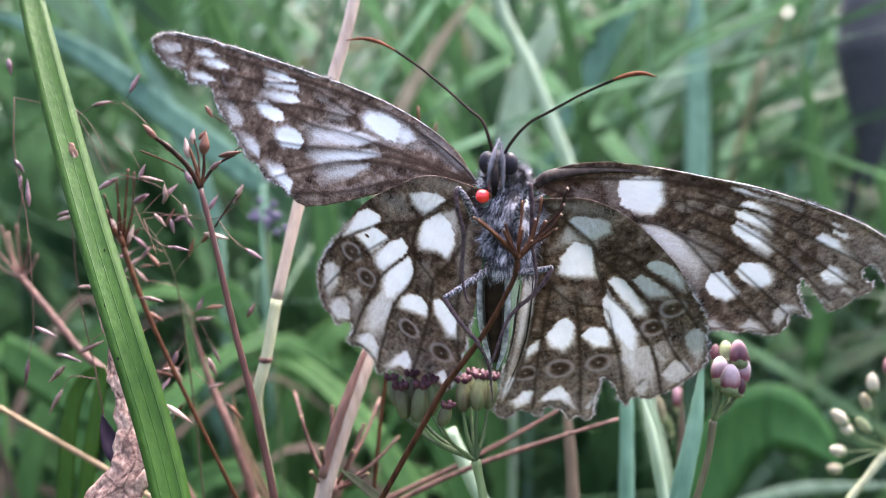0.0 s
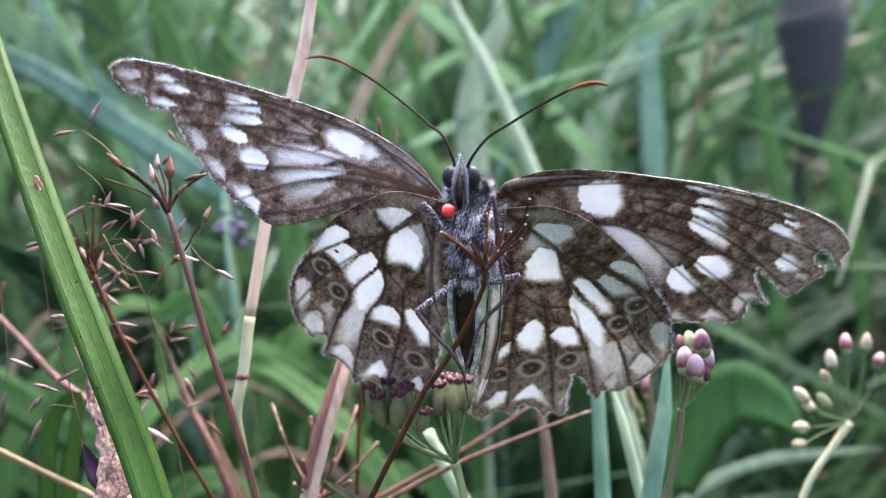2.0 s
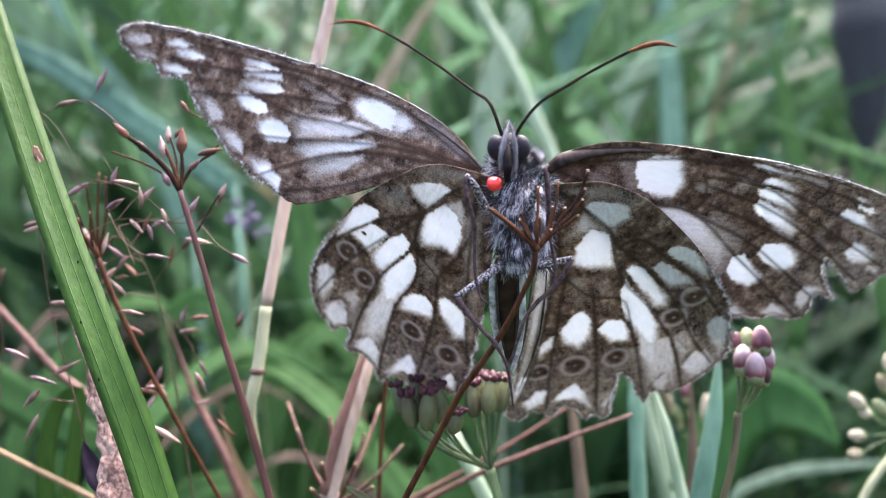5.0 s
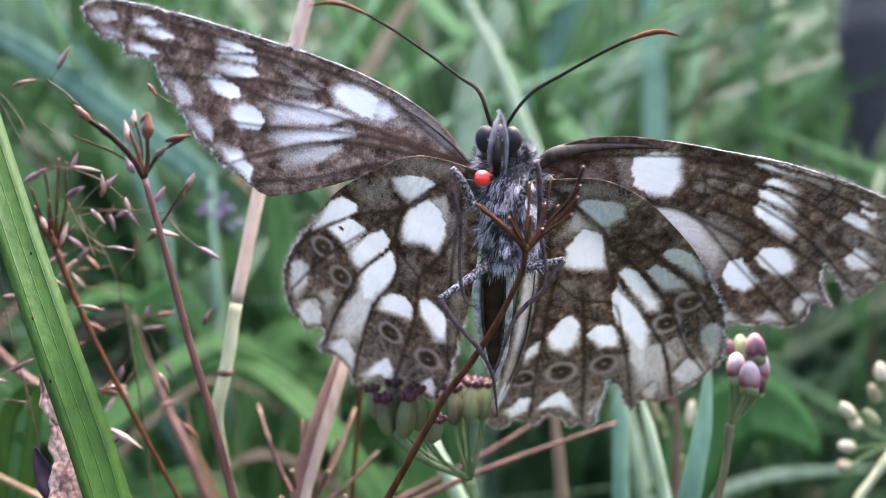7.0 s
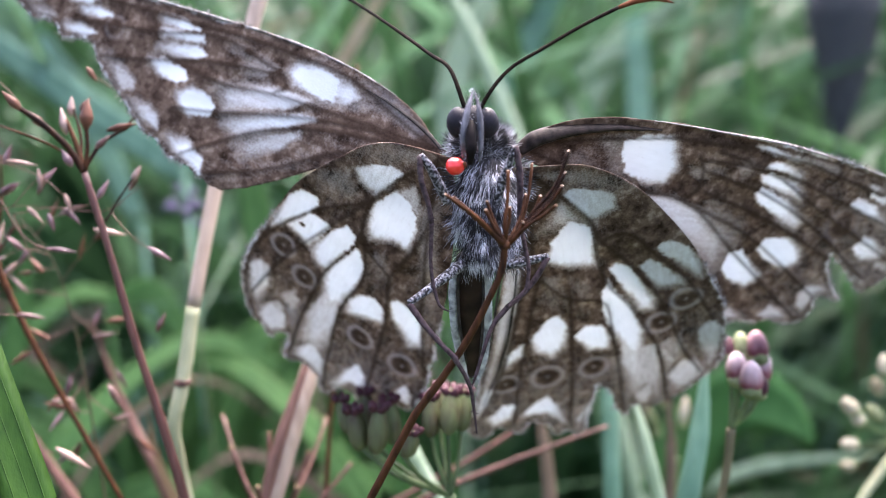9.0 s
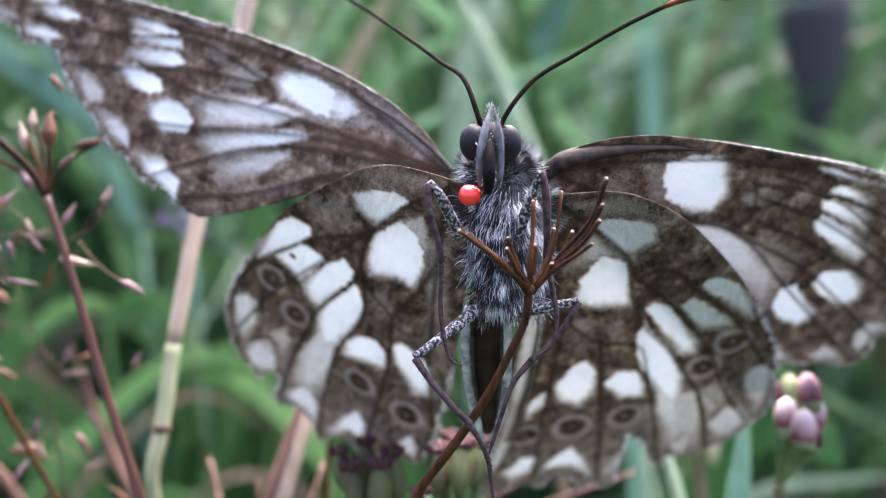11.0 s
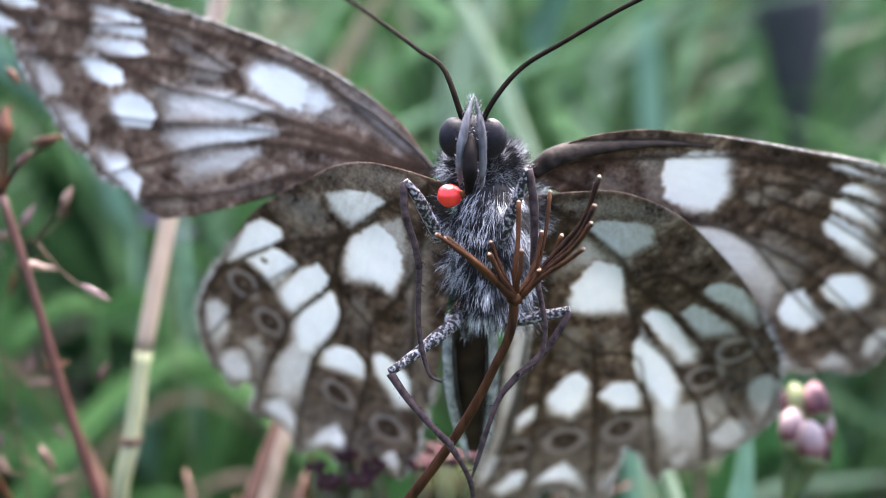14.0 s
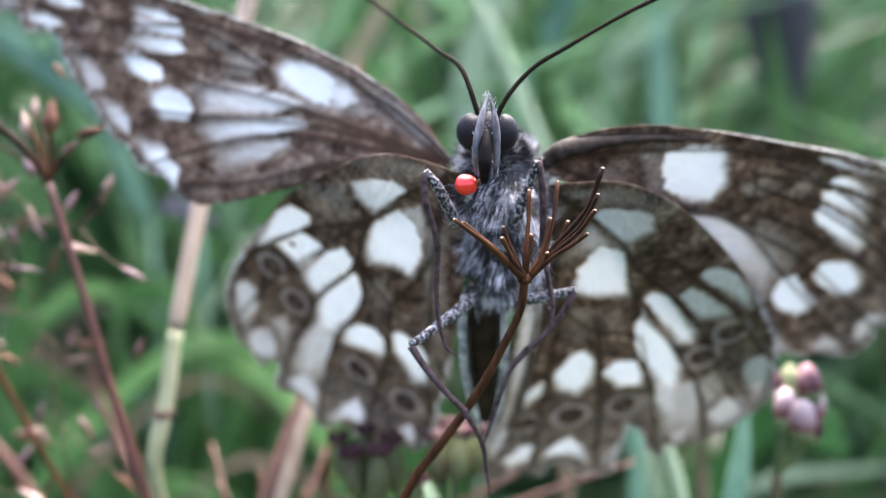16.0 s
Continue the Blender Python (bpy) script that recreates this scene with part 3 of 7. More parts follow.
w_rf = Wing()
w_rf.outline([(-0.26, -0.37), (-0.02, 0.21), (0.52, 0.91), (1.45, 1.54), (2.8, 2.03), (4.78, 2.36), (7.26, 2.55), (9.88, 2.65), (13.01, 2.75), (16.46, 2.61), (19.27, 2.36), (22.4, 1.83), (24.56, 1.18), (25.55, 0.62), (26.37, -0.17), (26.27, -0.84), (26.8, -1.8), (25.83, -1.46), (24.9, -0.76), (24.05, -0.55), (23.74, -0.93), (24.62, -1.73), (25.45, -1.9), (25.65, -2.44), (24.84, -3.13), (24.54, -3.84), (23.84, -4.56), (22.42, -3.93), (21.41, -3.3), (19.8, -2.59), (20.36, -3.44), (21.2, -4.28), (22.6, -5.36), (20.82, -5.33), (21.3, -6.21), (21.23, -6.86), (20.11, -7.25), (18.69, -7.11), (17.98, -7.49), (16.7, -7.54), (15.94, -7.82), (14.54, -8.08), (11.97, -6.5), (6.37, -3.36), (1.97, -0.91),])
w_rf.patch(1, 0.12, [(4.54, 1.37), (5.39, 1.74), (6.5, 1.89), (7.1, 1.74), (7.84, 0.43), (7.63, -0.35), (6.79, -0.52), (5.47, -0.27), (4.66, 0.65),])
w_rf.patch(0.5, 0.6, [(3.35, 1.16), (4.54, 1.37), (5.33, -0.29), (4.32, 0.29),])
w_rf.patch(0.25, 0.3, [(8.26, 0.81), (9.01, 1.17), (9.92, 0.94), (9.75, 0.36), (8.85, 0.29),])
w_rf.patch(0.76, 0.42, [(6.97, -1.03), (8.55, -0.94), (10.9, -1.47), (12.8, -2.35), (13.02, -3.36), (12.92, -4.25), (11.56, -3.91), (9.32, -2.45), (8.02, -1.75),])
w_rf.patch(1, 0.1, [(13.56, -4.36), (13.45, -3.39), (14.19, -3.16), (15.34, -3.94), (16.18, -4.46), (15.75, -5.26), (14.34, -4.98),])
w_rf.patch(1, 0.12, [(14.92, -2.92), (15.04, -2.23), (16.5, -2.02), (17.83, -2.69), (18.16, -3.37), (17.27, -3.86), (15.75, -3.43),])
w_rf.patch(0.95, 0.15, [(12.37, 1.42), (12.78, 1.86), (13.82, 1.8), (14.9, 1.41), (14.87, 1.2), (13.04, 1.42),])
w_rf.patch(0.97, 0.15, [(12.53, 1.02), (12.94, 1.3), (15.05, 0.9), (15.7, 0.14), (14.57, 0.29), (12.86, 0.59),])
w_rf.patch(0.97, 0.15, [(12.86, 0.02), (13.05, 0.41), (14.93, -0.02), (16.67, -0.99), (16.51, -1.45), (15.46, -1.18), (13.28, -0.41),])
w_rf.patch(0.7, 0.1, [(11.39, 2.4), (12.39, 2.5), (14.76, 2.2), (13.99, 2.07), (11.78, 2.16),])
w_rf.patch(0.85, 0.2, [(18.9, 0.3), (19.17, 0.86), (20.6, 0.65), (21.27, 0.23), (23.06, -0.66), (22.13, -0.44), (20.31, -0),])
w_rf.patch(0.9, 0.1, [(19.5, 1.3), (20.56, 1.25), (21.51, 0.97), (20.92, 0.74), (19.88, 1.02),])
w_rf.patch(0.7, 0.1, [(19.16, 1.67), (19.85, 1.73), (20.61, 1.43), (19.89, 1.4),])
w_rf.patch(0.85, 0.2, [(20.96, -2.06), (21.14, -1.21), (21.89, -1.2), (23.45, -1.89), (23.19, -2.49), (22.12, -2.64),])
w_rf.patch(0.65, 0.2, [(23.19, -2.49), (24.46, -2.6), (24.72, -3.24), (23.49, -2.92),])
w_rf.patch(0.4, 0.2, [(22.82, 0.74), (23.74, 1.06), (25.11, 0.55), (25.3, 0.04), (23.64, 0.15),])
w_rf.patch(0.55, 0.2, [(22.03, -3.79), (22.39, -3.45), (23.41, -3.8), (23.81, -4.23), (23.2, -4.21),])
w_rf.patch(0.65, 0.2, [(19.56, -5.45), (19.64, -4.67), (20.87, -4.51), (21.94, -4.96), (20.8, -5.29), (20.67, -6.29), (20.01, -6.17),])
w_rf.patch(0.65, 0.2, [(17.79, -7.02), (18.14, -6.2), (19.36, -6.35), (20, -7.06), (18.75, -7.21),])
w_rf.patch(0.65, 0.2, [(15.26, -6.93), (15.89, -6.76), (17.11, -7.3), (16.93, -7.61), (15.74, -7.46),])
w_rf.patch(0.38, 0.5, [(3.66, 0.83), (4.64, 1.19), (5.58, -0.2), (4.76, -0.46)])
w_rf.patch(0.42, 0.25, [(8.54, 0.4), (9.21, 1.24), (10.07, 0.78), (9.39, 0.16)])
w_rf.patch(0.32, 0.25, [(10.82, 1.2), (11.38, 1.7), (12.15, 1.21), (11.53, 0.69)])
w_rf.patch(0.6, 0.12, [(11.38, 2.31), (14.24, 2.33), (16.74, 2.12), (16.68, 1.93), (13.74, 2)])
w_rf.patch(0.3, 0.3, [(10.26, -0.83), (10.9, -0.54), (11.52, -1.1), (10.85, -1.3)])
w_rf.patch(0.35, 0.35, [(19.92, -2.15), (21.63, -2.65), (23.41, -3.99), (21.91, -3.81)])
w_rf.patch(0.3, 0.6, [(2.1, 0.2), (3.33, 0.76), (4.05, -0.61), (2.64, -0.89)])
w_rf.vein([(-0.02, 0.14), (2.58, 0.95), (7.59, 1.91), (13.38, 2.16), (20.51, 1.23),])
w_rf.vein([(0.02, 0.04), (5.25, -0.95), (9.12, -1.04), (13.68, -3.37), (20.25, -6.84),])
w_rf.vein([(9.12, -1.04), (13.39, -2.12), (20.78, -5.41),])
w_rf.vein([(9.97, -0.38), (14.11, -1.17), (20.67, -3.08),])
w_rf.vein([(9.21, 0.67), (13.37, 0.08), (17.66, -1.27), (23, -3.7),])
w_rf.vein([(8.74, 1.17), (12.68, 1.25), (16.91, -0.1), (24.63, -2.54),])
w_rf.vein([(9.62, 1.7), (13.92, 1.26), (20.44, 0.01), (24.29, -0.74),])
w_rf.vein([(9.12, -1.04), (9.5, -0.26), (9.21, 0.67), (8.62, 1.26),])
w_rf.ocellus(19.26, -0.78, 1.01, 0.3)
build_wing("forewing", w_rf, pose(0.00126, 0.00111, 0.00243, 117.1, 13.1, 18.8), (0, 0, 0), butterfly, "brown forewing with white patches and a torn notch", dusty=0.46)

w_lh = Wing()
w_lh.outline([(-0.33, 0.4), (-0.14, -0.16), (0.19, -1), (0.77, -2.05), (1.74, -3), (3.01, -3.71), (4.37, -4.44), (6, -5.15), (8.02, -5.6), (10.4, -6.03), (12.63, -6.35), (14.37, -6.29), (15.61, -5.86), (16.63, -5.16), (17.14, -4.8), (17.15, -4.24), (17.92, -3.58), (16.92, -3.19), (16.77, -2.77), (18.7, -2.34), (18.27, -1.24), (18.78, -0.16), (19.78, 0.52), (18.19, 1.34), (18.16, 2.07), (18.47, 2.92), (17.47, 3.5), (16.71, 4.14), (16.53, 4.97), (15.19, 5.18), (13.1, 4.91), (10.85, 4.39), (7.78, 3.57), (3.77, 2.39), (1.09, 1.39)])
w_lh.patch(0.85, 0.1, [(3.05, -2.92), (2.32, -2.34), (1.8, -1.56), (1.83, -0.91), (2.73, -1.15), (3.75, -1.63), (3.6, -2.52),])
w_lh.patch(0.97, 0.1, [(4.28, -1.53), (2.94, -0.93), (3, -0.31), (3.53, 0.49), (4.54, 0.78), (5.62, 0.8), (5.66, 0.04), (6.37, -0.98), (5.47, -1.43),])
w_lh.patch(0.55, 0.2, [(2.94, -0.93), (1.95, -0.25), (3.07, 0.54), (4.48, 0.84), (3.31, -0.2),])
w_lh.patch(1, 0.1, [(8.77, -5.6), (6.94, -5.28), (6.17, -4.77), (5.99, -3.95), (6.44, -3.73), (7.71, -4.41), (9.09, -5.19), (9.61, -5.64),])
w_lh.patch(0.95, 0.1, [(8.84, -4.92), (7.19, -4.08), (7.09, -2.98), (7.24, -2.85), (9.32, -3.46), (9.16, -4),])
w_lh.patch(1, 0.1, [(9.44, -3.29), (7.32, -2.75), (6.5, -2.2), (6.76, -1.64), (7.27, -1.51), (9.97, -2.27), (10.11, -2.73),])
w_lh.patch(1, 0.12, [(10.19, -2.2), (7.41, -1.4), (7.61, -1.12), (8.51, -0.58), (9.99, -0.59), (11.78, -0.86), (12.44, -1.52), (11.16, -2.04),])
w_lh.patch(0.72, 0.3, [(12.6, -1.68), (11.78, -0.86), (14.3, -0.69), (16.29, -0.53), (16.7, -1.87), (16.85, -2.29), (14.44, -2.16),])
w_lh.patch(1, 0.14, [(11, -0.6), (10.21, -0.18), (9.87, 0.54), (10.22, 1.2), (11.24, 1.48), (11.34, 0.87), (12.12, -0.41),])
w_lh.patch(1, 0.14, [(9.39, 1.27), (8.81, 1.48), (8.97, 2.19), (9.35, 3.06), (11.04, 3.71), (11.62, 3.16), (11.03, 2.44), (10.45, 1.74),])
w_lh.patch(0.72, 0.15, [(13.22, -6.03), (12.34, -5.63), (12.89, -4.88), (13.65, -4.59), (15.8, -4.86), (15.13, -5.57),])
w_lh.patch(0.72, 0.15, [(16.46, -4.69), (15.21, -4.28), (15.29, -3.26), (16.32, -2.89), (17.53, -3.49), (17.07, -4.17),])
w_lh.patch(0.78, 0.15, [(18, -1.97), (16.51, -1.56), (16.7, -0.77), (17.46, -0.09), (18.7, 0.2), (18.07, -0.92),])
w_lh.patch(0.88, 0.15, [(18.62, 0.55), (16.56, 1.01), (15.42, 1.36), (15.97, 2.08), (17.24, 2.32), (17.16, 1.56), (18.62, 1.11),])
w_lh.patch(0.8, 0.15, [(15.61, 3.74), (14.61, 4.09), (15.11, 4.72), (16.05, 4.98), (16.05, 4.44),])
w_lh.patch(0.55, 0.3, [(14.28, -4.16), (13.17, -3.57), (13.45, -2.79), (15.44, -2.59), (14.57, -3.37),])
w_lh.patch(0.34, 0.4, [(2.21, -3.21), (0.84, -2.02), (0.21, -0.81), (0.74, -0.43), (1.92, -1.83),])
w_lh.patch(0.34, 0.5, [(2.96, 0.4), (1.95, 0.97), (8.09, 3.28), (11.14, 4.09), (8.65, 2.73), (5.4, 1.24),])
w_lh.patch(0.62, 0.22, [(13, -5.94), (12.26, -5.55), (12.34, -4.83), (13.72, -4.6), (15.07, -4.84), (14.26, -5.69)])
w_lh.patch(0.55, 0.22, [(15.96, -4.87), (14.62, -4.01), (14.96, -3.34), (16.64, -3.25), (17.69, -3.94)])
w_lh.patch(0.5, 0.3, [(13.67, -3.9), (12.79, -3.23), (14.49, -2.61), (16.73, -2.36), (15.19, -3.28)])
w_lh.patch(0.68, 0.22, [(14.13, -2.27), (10.95, -1.82), (11.6, -0.89), (15.67, -0.37), (16.13, -1.07), (16.85, -2.02)])
w_lh.patch(0.75, 0.18, [(17.59, -2.11), (16.15, -1.26), (16.82, -0.27), (18.24, 0.03), (17.73, -1.08)])
w_lh.patch(0.7, 0.2, [(16.56, 0.81), (15.45, 1.5), (16.55, 2.51), (17.08, 2.35), (16.87, 1.5)])
w_lh.patch(0.3, 0.5, [(4.52, -4.27), (3.32, -3.1), (4.39, -2.24), (5.85, -3.18)])
w_lh.patch(0.25, 0.5, [(7.47, -0.79), (6.32, -0.07), (8.28, 0.86), (9.15, -0.01)])
w_lh.vein([(0.26, 0.03), (1.89, -0.88), (4.22, -1.72), (6.66, -3.76), (9.93, -5.52), (12.11, -6.25),])
w_lh.vein([(4.22, -1.72), (7.32, -2.96), (11.38, -4.5), (15.14, -5.39),])
w_lh.vein([(4.22, -1.72), (7.4, -1.45), (10.14, -2.23), (13.04, -2.39), (17.97, -2.27),])
w_lh.vein([(6.96, -1.04), (9.06, -0.42), (11.65, -0.75), (15.08, -0.37), (19.21, 0.33),])
w_lh.vein([(7.82, 0.62), (9.7, 1.2), (12.93, 1.9), (16.58, 2.44),])
w_lh.vein([(4.22, -1.72), (5.79, -1.58), (6.96, -1.04), (7.82, 0.62),])
w_lh.vein([(0.5, 0.12), (3.93, 1.06), (5.85, 0.94), (7.82, 0.62),])
w_lh.vein([(0.64, 0.25), (4.67, 1.42), (9.56, 3.08), (12.28, 4.32),])
w_lh.ocellus(8.22, -4.19, 0.17, 0)
w_lh.ocellus(10.35, -4.68, 0.72, 1.0)
w_lh.ocellus(11.53, -3.08, 0.75, 1.0)
w_lh.ocellus(13.27, 0.83, 0.78, 1.0)
w_lh.ocellus(13.19, 3.4, 0.81, 1.0)
build_wing("hindwing", w_lh, pose(-0.00223, 0.00036, 0.00221, -128.2, 44.8, 117.5), (0, 0, 0), butterfly, "scalloped hindwing with white band and grey eye-spots", dusty=0.5)

w_rh = Wing()
w_rh.outline([(0.01, -0.5), (0.14, -0.09), (0.5, 1.19), (0.94, 2.34), (1.85, 3.41), (2.81, 4.25), (4.22, 5.04), (5.87, 5.84), (7.29, 6.45), (9.16, 7.03), (11.06, 7.52), (12.99, 7.89), (14.83, 7.86), (15.71, 7.79), (17.38, 7.56), (18.2, 6.79), (19.25, 5.26), (19.7, 4.33), (19.78, 3.44), (19.26, 2.63), (20.1, 2.02), (19.19, 1.6), (17.75, 1.52), (16.46, 0.96), (18.03, 0.36), (20.8, -0.8), (19.96, -1.3), (20.47, -1.9), (18.85, -2.38), (18.41, -3.1), (19.18, -3.93), (18.7, -4.31), (18.08, -4.98), (18.67, -5.95), (17.9, -6.57), (16.78, -6.35), (15.64, -5.8), (13.31, -4.91), (10.25, -3.67), (7.85, -2.78), (5.59, -2.01), (2.2, -1.01),])
w_rh.patch(0.8, 0.1, [(2.08, 1.23), (1.98, 1.75), (2.6, 2.89), (3.07, 3.38), (3.86, 3.31), (4.17, 2.21), (3.37, 1.72),])
w_rh.patch(1, 0.12, [(4.67, 0.35), (3.73, 1.26), (4.49, 2.15), (7.19, 2.04), (6.64, 0.8), (6.05, -0.09),])
w_rh.patch(0.6, 0.3, [(4.08, -0.12), (2.46, 1.08), (4.29, 2.13), (3.9, 1.23),])
# two upper spots set greyer: the shade on them is put into their whiteness
w_rh.patch(0.85, 0.1, [(6.96, 4.77), (6.67, 5.47), (7.42, 6.3), (8.88, 6.86), (9.89, 6.82), (8.96, 6.11),])
w_rh.patch(0.8, 0.12, [(7.97, 3.94), (7.6, 4.54), (9.79, 6), (10.15, 5.96), (9.88, 4.75),])
w_rh.patch(0.98, 0.12, [(7.62, 2.58), (7.38, 2.96), (7.84, 3.56), (10.6, 4.51), (11.4, 4.33), (11.17, 3.72),])
w_rh.patch(1, 0.12, [(9.12, 1.98), (8.27, 2.41), (11.04, 3.37), (12.64, 3.71), (14.7, 3.4), (14.14, 2.73), (13.03, 2.46), (10.91, 1.94),])
w_rh.patch(0.72, 0.3, [(13.03, 2.46), (14.7, 3.4), (17.14, 3.65), (18.5, 2.51), (16.28, 2.39),])
w_rh.patch(1, 0.14, [(11.08, -1.83), (9.92, -0.77), (9.91, -0.19), (10.77, 0.1), (12.5, -0.31), (13.05, -0.99), (12.33, -1.74),])
w_rh.patch(1, 0.14, [(11.78, 0.24), (11.19, 1.02), (11.66, 1.81), (12.7, 2), (13.46, 1.79), (13.31, 0.92),])
w_rh.patch(0.85, 0.14, [(11.86, -3.29), (11.17, -2.15), (12.27, -2.41), (12.99, -3.57),])
w_rh.patch(0.6, 0.3, [(14.38, 4.35), (15.48, 5.1), (15.99, 5.65), (17.3, 4.56),])
w_rh.patch(0.68, 0.15, [(14.1, 6.39), (13.47, 7.12), (14.24, 7.78), (16.16, 7.68), (17.89, 6.97), (15.9, 6.57),])
w_rh.patch(0.68, 0.2, [(17.58, 4.6), (16.23, 5.62), (17.37, 6.41), (18.19, 6.48), (19.11, 4.96),])
w_rh.patch(0.88, 0.15, [(17.53, -3.63), (16.65, -2.55), (16.42, -1.86), (17.71, -1.5), (19.25, -1.24), (17.94, -2.19), (17.77, -3.12),])
w_rh.patch(0.85, 0.15, [(17.17, -5.56), (16.08, -4.32), (16.17, -3.55), (17.1, -3.93), (17.38, -5.13),])
w_rh.patch(0.75, 0.15, [(19.43, -0.87), (17.85, 0.55), (18.69, 0.56), (19.65, -0.42),])
w_rh.patch(0.8, 0.15, [(15.64, -5.8), (14.22, -4.8), (14.39, -4.45), (15.74, -5.03), (16.71, -5.92),])
w_rh.patch(0.6, 0.2, [(18.31, 2.7), (17.51, 3.6), (18.54, 3.77), (19.52, 3.47), (19.42, 2.69),])
w_rh.patch(0.34, 0.4, [(0.6, 0.23), (1.16, 2.28), (2.22, 3.49), (2.98, 3.83), (1.96, 1.81),])
w_rh.patch(0.66, 0.25, [(5.69, -2), (6, -1.3), (8.71, -2.08), (11.13, -3.02), (14.13, -4.51), (16.23, -5.67), (14.39, -5.34), (11.3, -3.94), (8.36, -2.87),])
w_rh.patch(0.6, 0.25, [(14.08, 2.9), (14.17, 4.29), (17.71, 4.44), (20.48, 4.07), (17.79, 3.35), (18.59, 2.55)])
w_rh.patch(0.6, 0.22, [(16.98, 5.04), (16.4, 6.2), (17.95, 6.87), (18.98, 5.74), (18.67, 4.67)])
w_rh.patch(0.45, 0.3, [(14.41, 4.27), (13.94, 5.54), (15.83, 5.75), (17.2, 4.54)])
w_rh.patch(0.7, 0.2, [(13.76, 6.63), (13.5, 7.4), (14.9, 7.79), (16.35, 7.31), (15.98, 6.69)])
w_rh.patch(0.85, 0.15, [(17.2, -3.35), (16.3, -1.87), (18.15, -1.27), (18.37, -1.84), (17.51, -2.41)])
w_rh.patch(0.6, 0.18, [(18.44, -0.64), (17.49, 0.75), (18.73, 0.26)])
w_rh.patch(0.8, 0.16, [(16.75, -5.36), (16.06, -3.79), (17.35, -4.05), (17.99, -5.29)])
w_rh.patch(0.4, 0.4, [(14.37, 1.77), (14.2, 2.57), (17.37, 2.41), (17.71, 1.88)])
w_rh.patch(0.3, 0.4, [(6.83, -0.58), (7, 0.38), (9.31, 0.17), (9.18, -0.69)])
w_rh.patch(0.22, 0.5, [(7.36, 0.75), (8.15, 1.64), (10.32, 1.5), (9.91, 0.52)])
w_rh.vein([(0.47, 0.11), (2.23, 1.19), (4.29, 2.18), (5.53, 2.41),])
w_rh.vein([(4.29, 2.18), (8.19, 2.29), (11.1, 3.36), (14.61, 4.32), (19.42, 4.43),])
w_rh.vein([(5.53, 2.41), (7.91, 3.66), (10.79, 4.78), (15.76, 5.75), (17.85, 6.45),])
w_rh.vein([(5.53, 2.41), (5.47, 3.4), (7.51, 4.83), (9.83, 6.15), (13.48, 7.28),])
w_rh.vein([(2.53, -0.22), (6.71, -0.61), (8.9, 0.53), (9.46, 1.79), (12.91, 2.17), (19.64, 2.01),])
w_rh.vein([(8.9, 0.53), (12.88, 0.02), (19.64, -1.07),])
w_rh.vein([(6.71, -0.61), (11.2, -2.09), (18.17, -4.1),])
w_rh.vein([(2.47, -0.37), (6.85, -1.47), (12.71, -3.52), (16.6, -5.61),])
w_rh.vein([(6.79, -1.7), (8.71, -2.36), (11.62, -3.39), (14.33, -4.39)])
w_rh.vein([(6.47, -2.51), (8.34, -3.25), (10.4, -3.92), (13.57, -4.86)])
w_rh.ocellus(11.24, 6, 0.81, 1.0)
w_rh.ocellus(12.6, 4.67, 0.81, 1.0)
w_rh.ocellus(14.57, -1.55, 0.90, 1.0)
w_rh.ocellus(14.95, 0.92, 0.82, 1.0)
w_rh.ocellus(14.33, -3.74, 0.77, 1.0)
build_wing("hindwing", w_rh, pose(0.00125, 0.00016, 0.00182, 154.9, 52.5, 63.5), (0, 0, 0), butterfly, "scalloped hindwing with white band and grey eye-spots", dusty=0.5)


def hairs(name, spots, count, length, parent, down, centre, spread=0.5, thick=0.016):
    """A coat of fine hairs over rounded bodies; spots: (centre, radii)."""
    rnd = random.Random(len(name) + count)
    verts, faces = [], []
    base = Vector(top(parent).location)
    for _ in range(count):
        c, r = rnd.choice(spots)
        d = Vector((rnd.gauss(0, 1), rnd.gauss(0, 1), rnd.gauss(0, 1))).normalized()
        if d.y > 0.45:
            d.y = -d.y
        foot = Vector(c) + Vector((d.x * r[0], d.y * r[1], d.z * r[2])) * 0.97
        way = (d * 0.8 + Vector(down) + Vector((rnd.gauss(0, spread), rnd.gauss(0, spread), rnd.gauss(0, spread)))).normalized()
        ln = length * rnd.uniform(0.5, 1.25)
        side = way.orthogonal().normalized() * thick * rnd.uniform(0.7, 1.4)
        up = way.cross(side)
        bow = d * ln * 0.12
        k = len(verts)
        for t, s in ((0, 1.0), (0.55, 0.75)):
            q = foot + way * (ln * t) + bow * math.sin(t * 3)
            verts += [q + side * s, q - side * 0.5 * s + up * 0.87 * s, q - side * 0.5 * s - up * 0.87 * s]
        verts.append(foot + way * ln)
        for j in range(3):
            faces.append((k + j, k + (j + 1) % 3, k + 3 + (j + 1) % 3, k + 3 + j))
            faces.append((k + 3 + j, k + 3 + (j + 1) % 3, k + 6))
    me = bpy.data.meshes.new(name)
    me.from_pydata([tuple(v * MM - base) for v in verts], [], faces)
    me.materials.append(HAIR)
    ob = new(name, me)
    ob.parent = parent
    return tagged(ob, "grey and black bristly hair", kind="stuff")


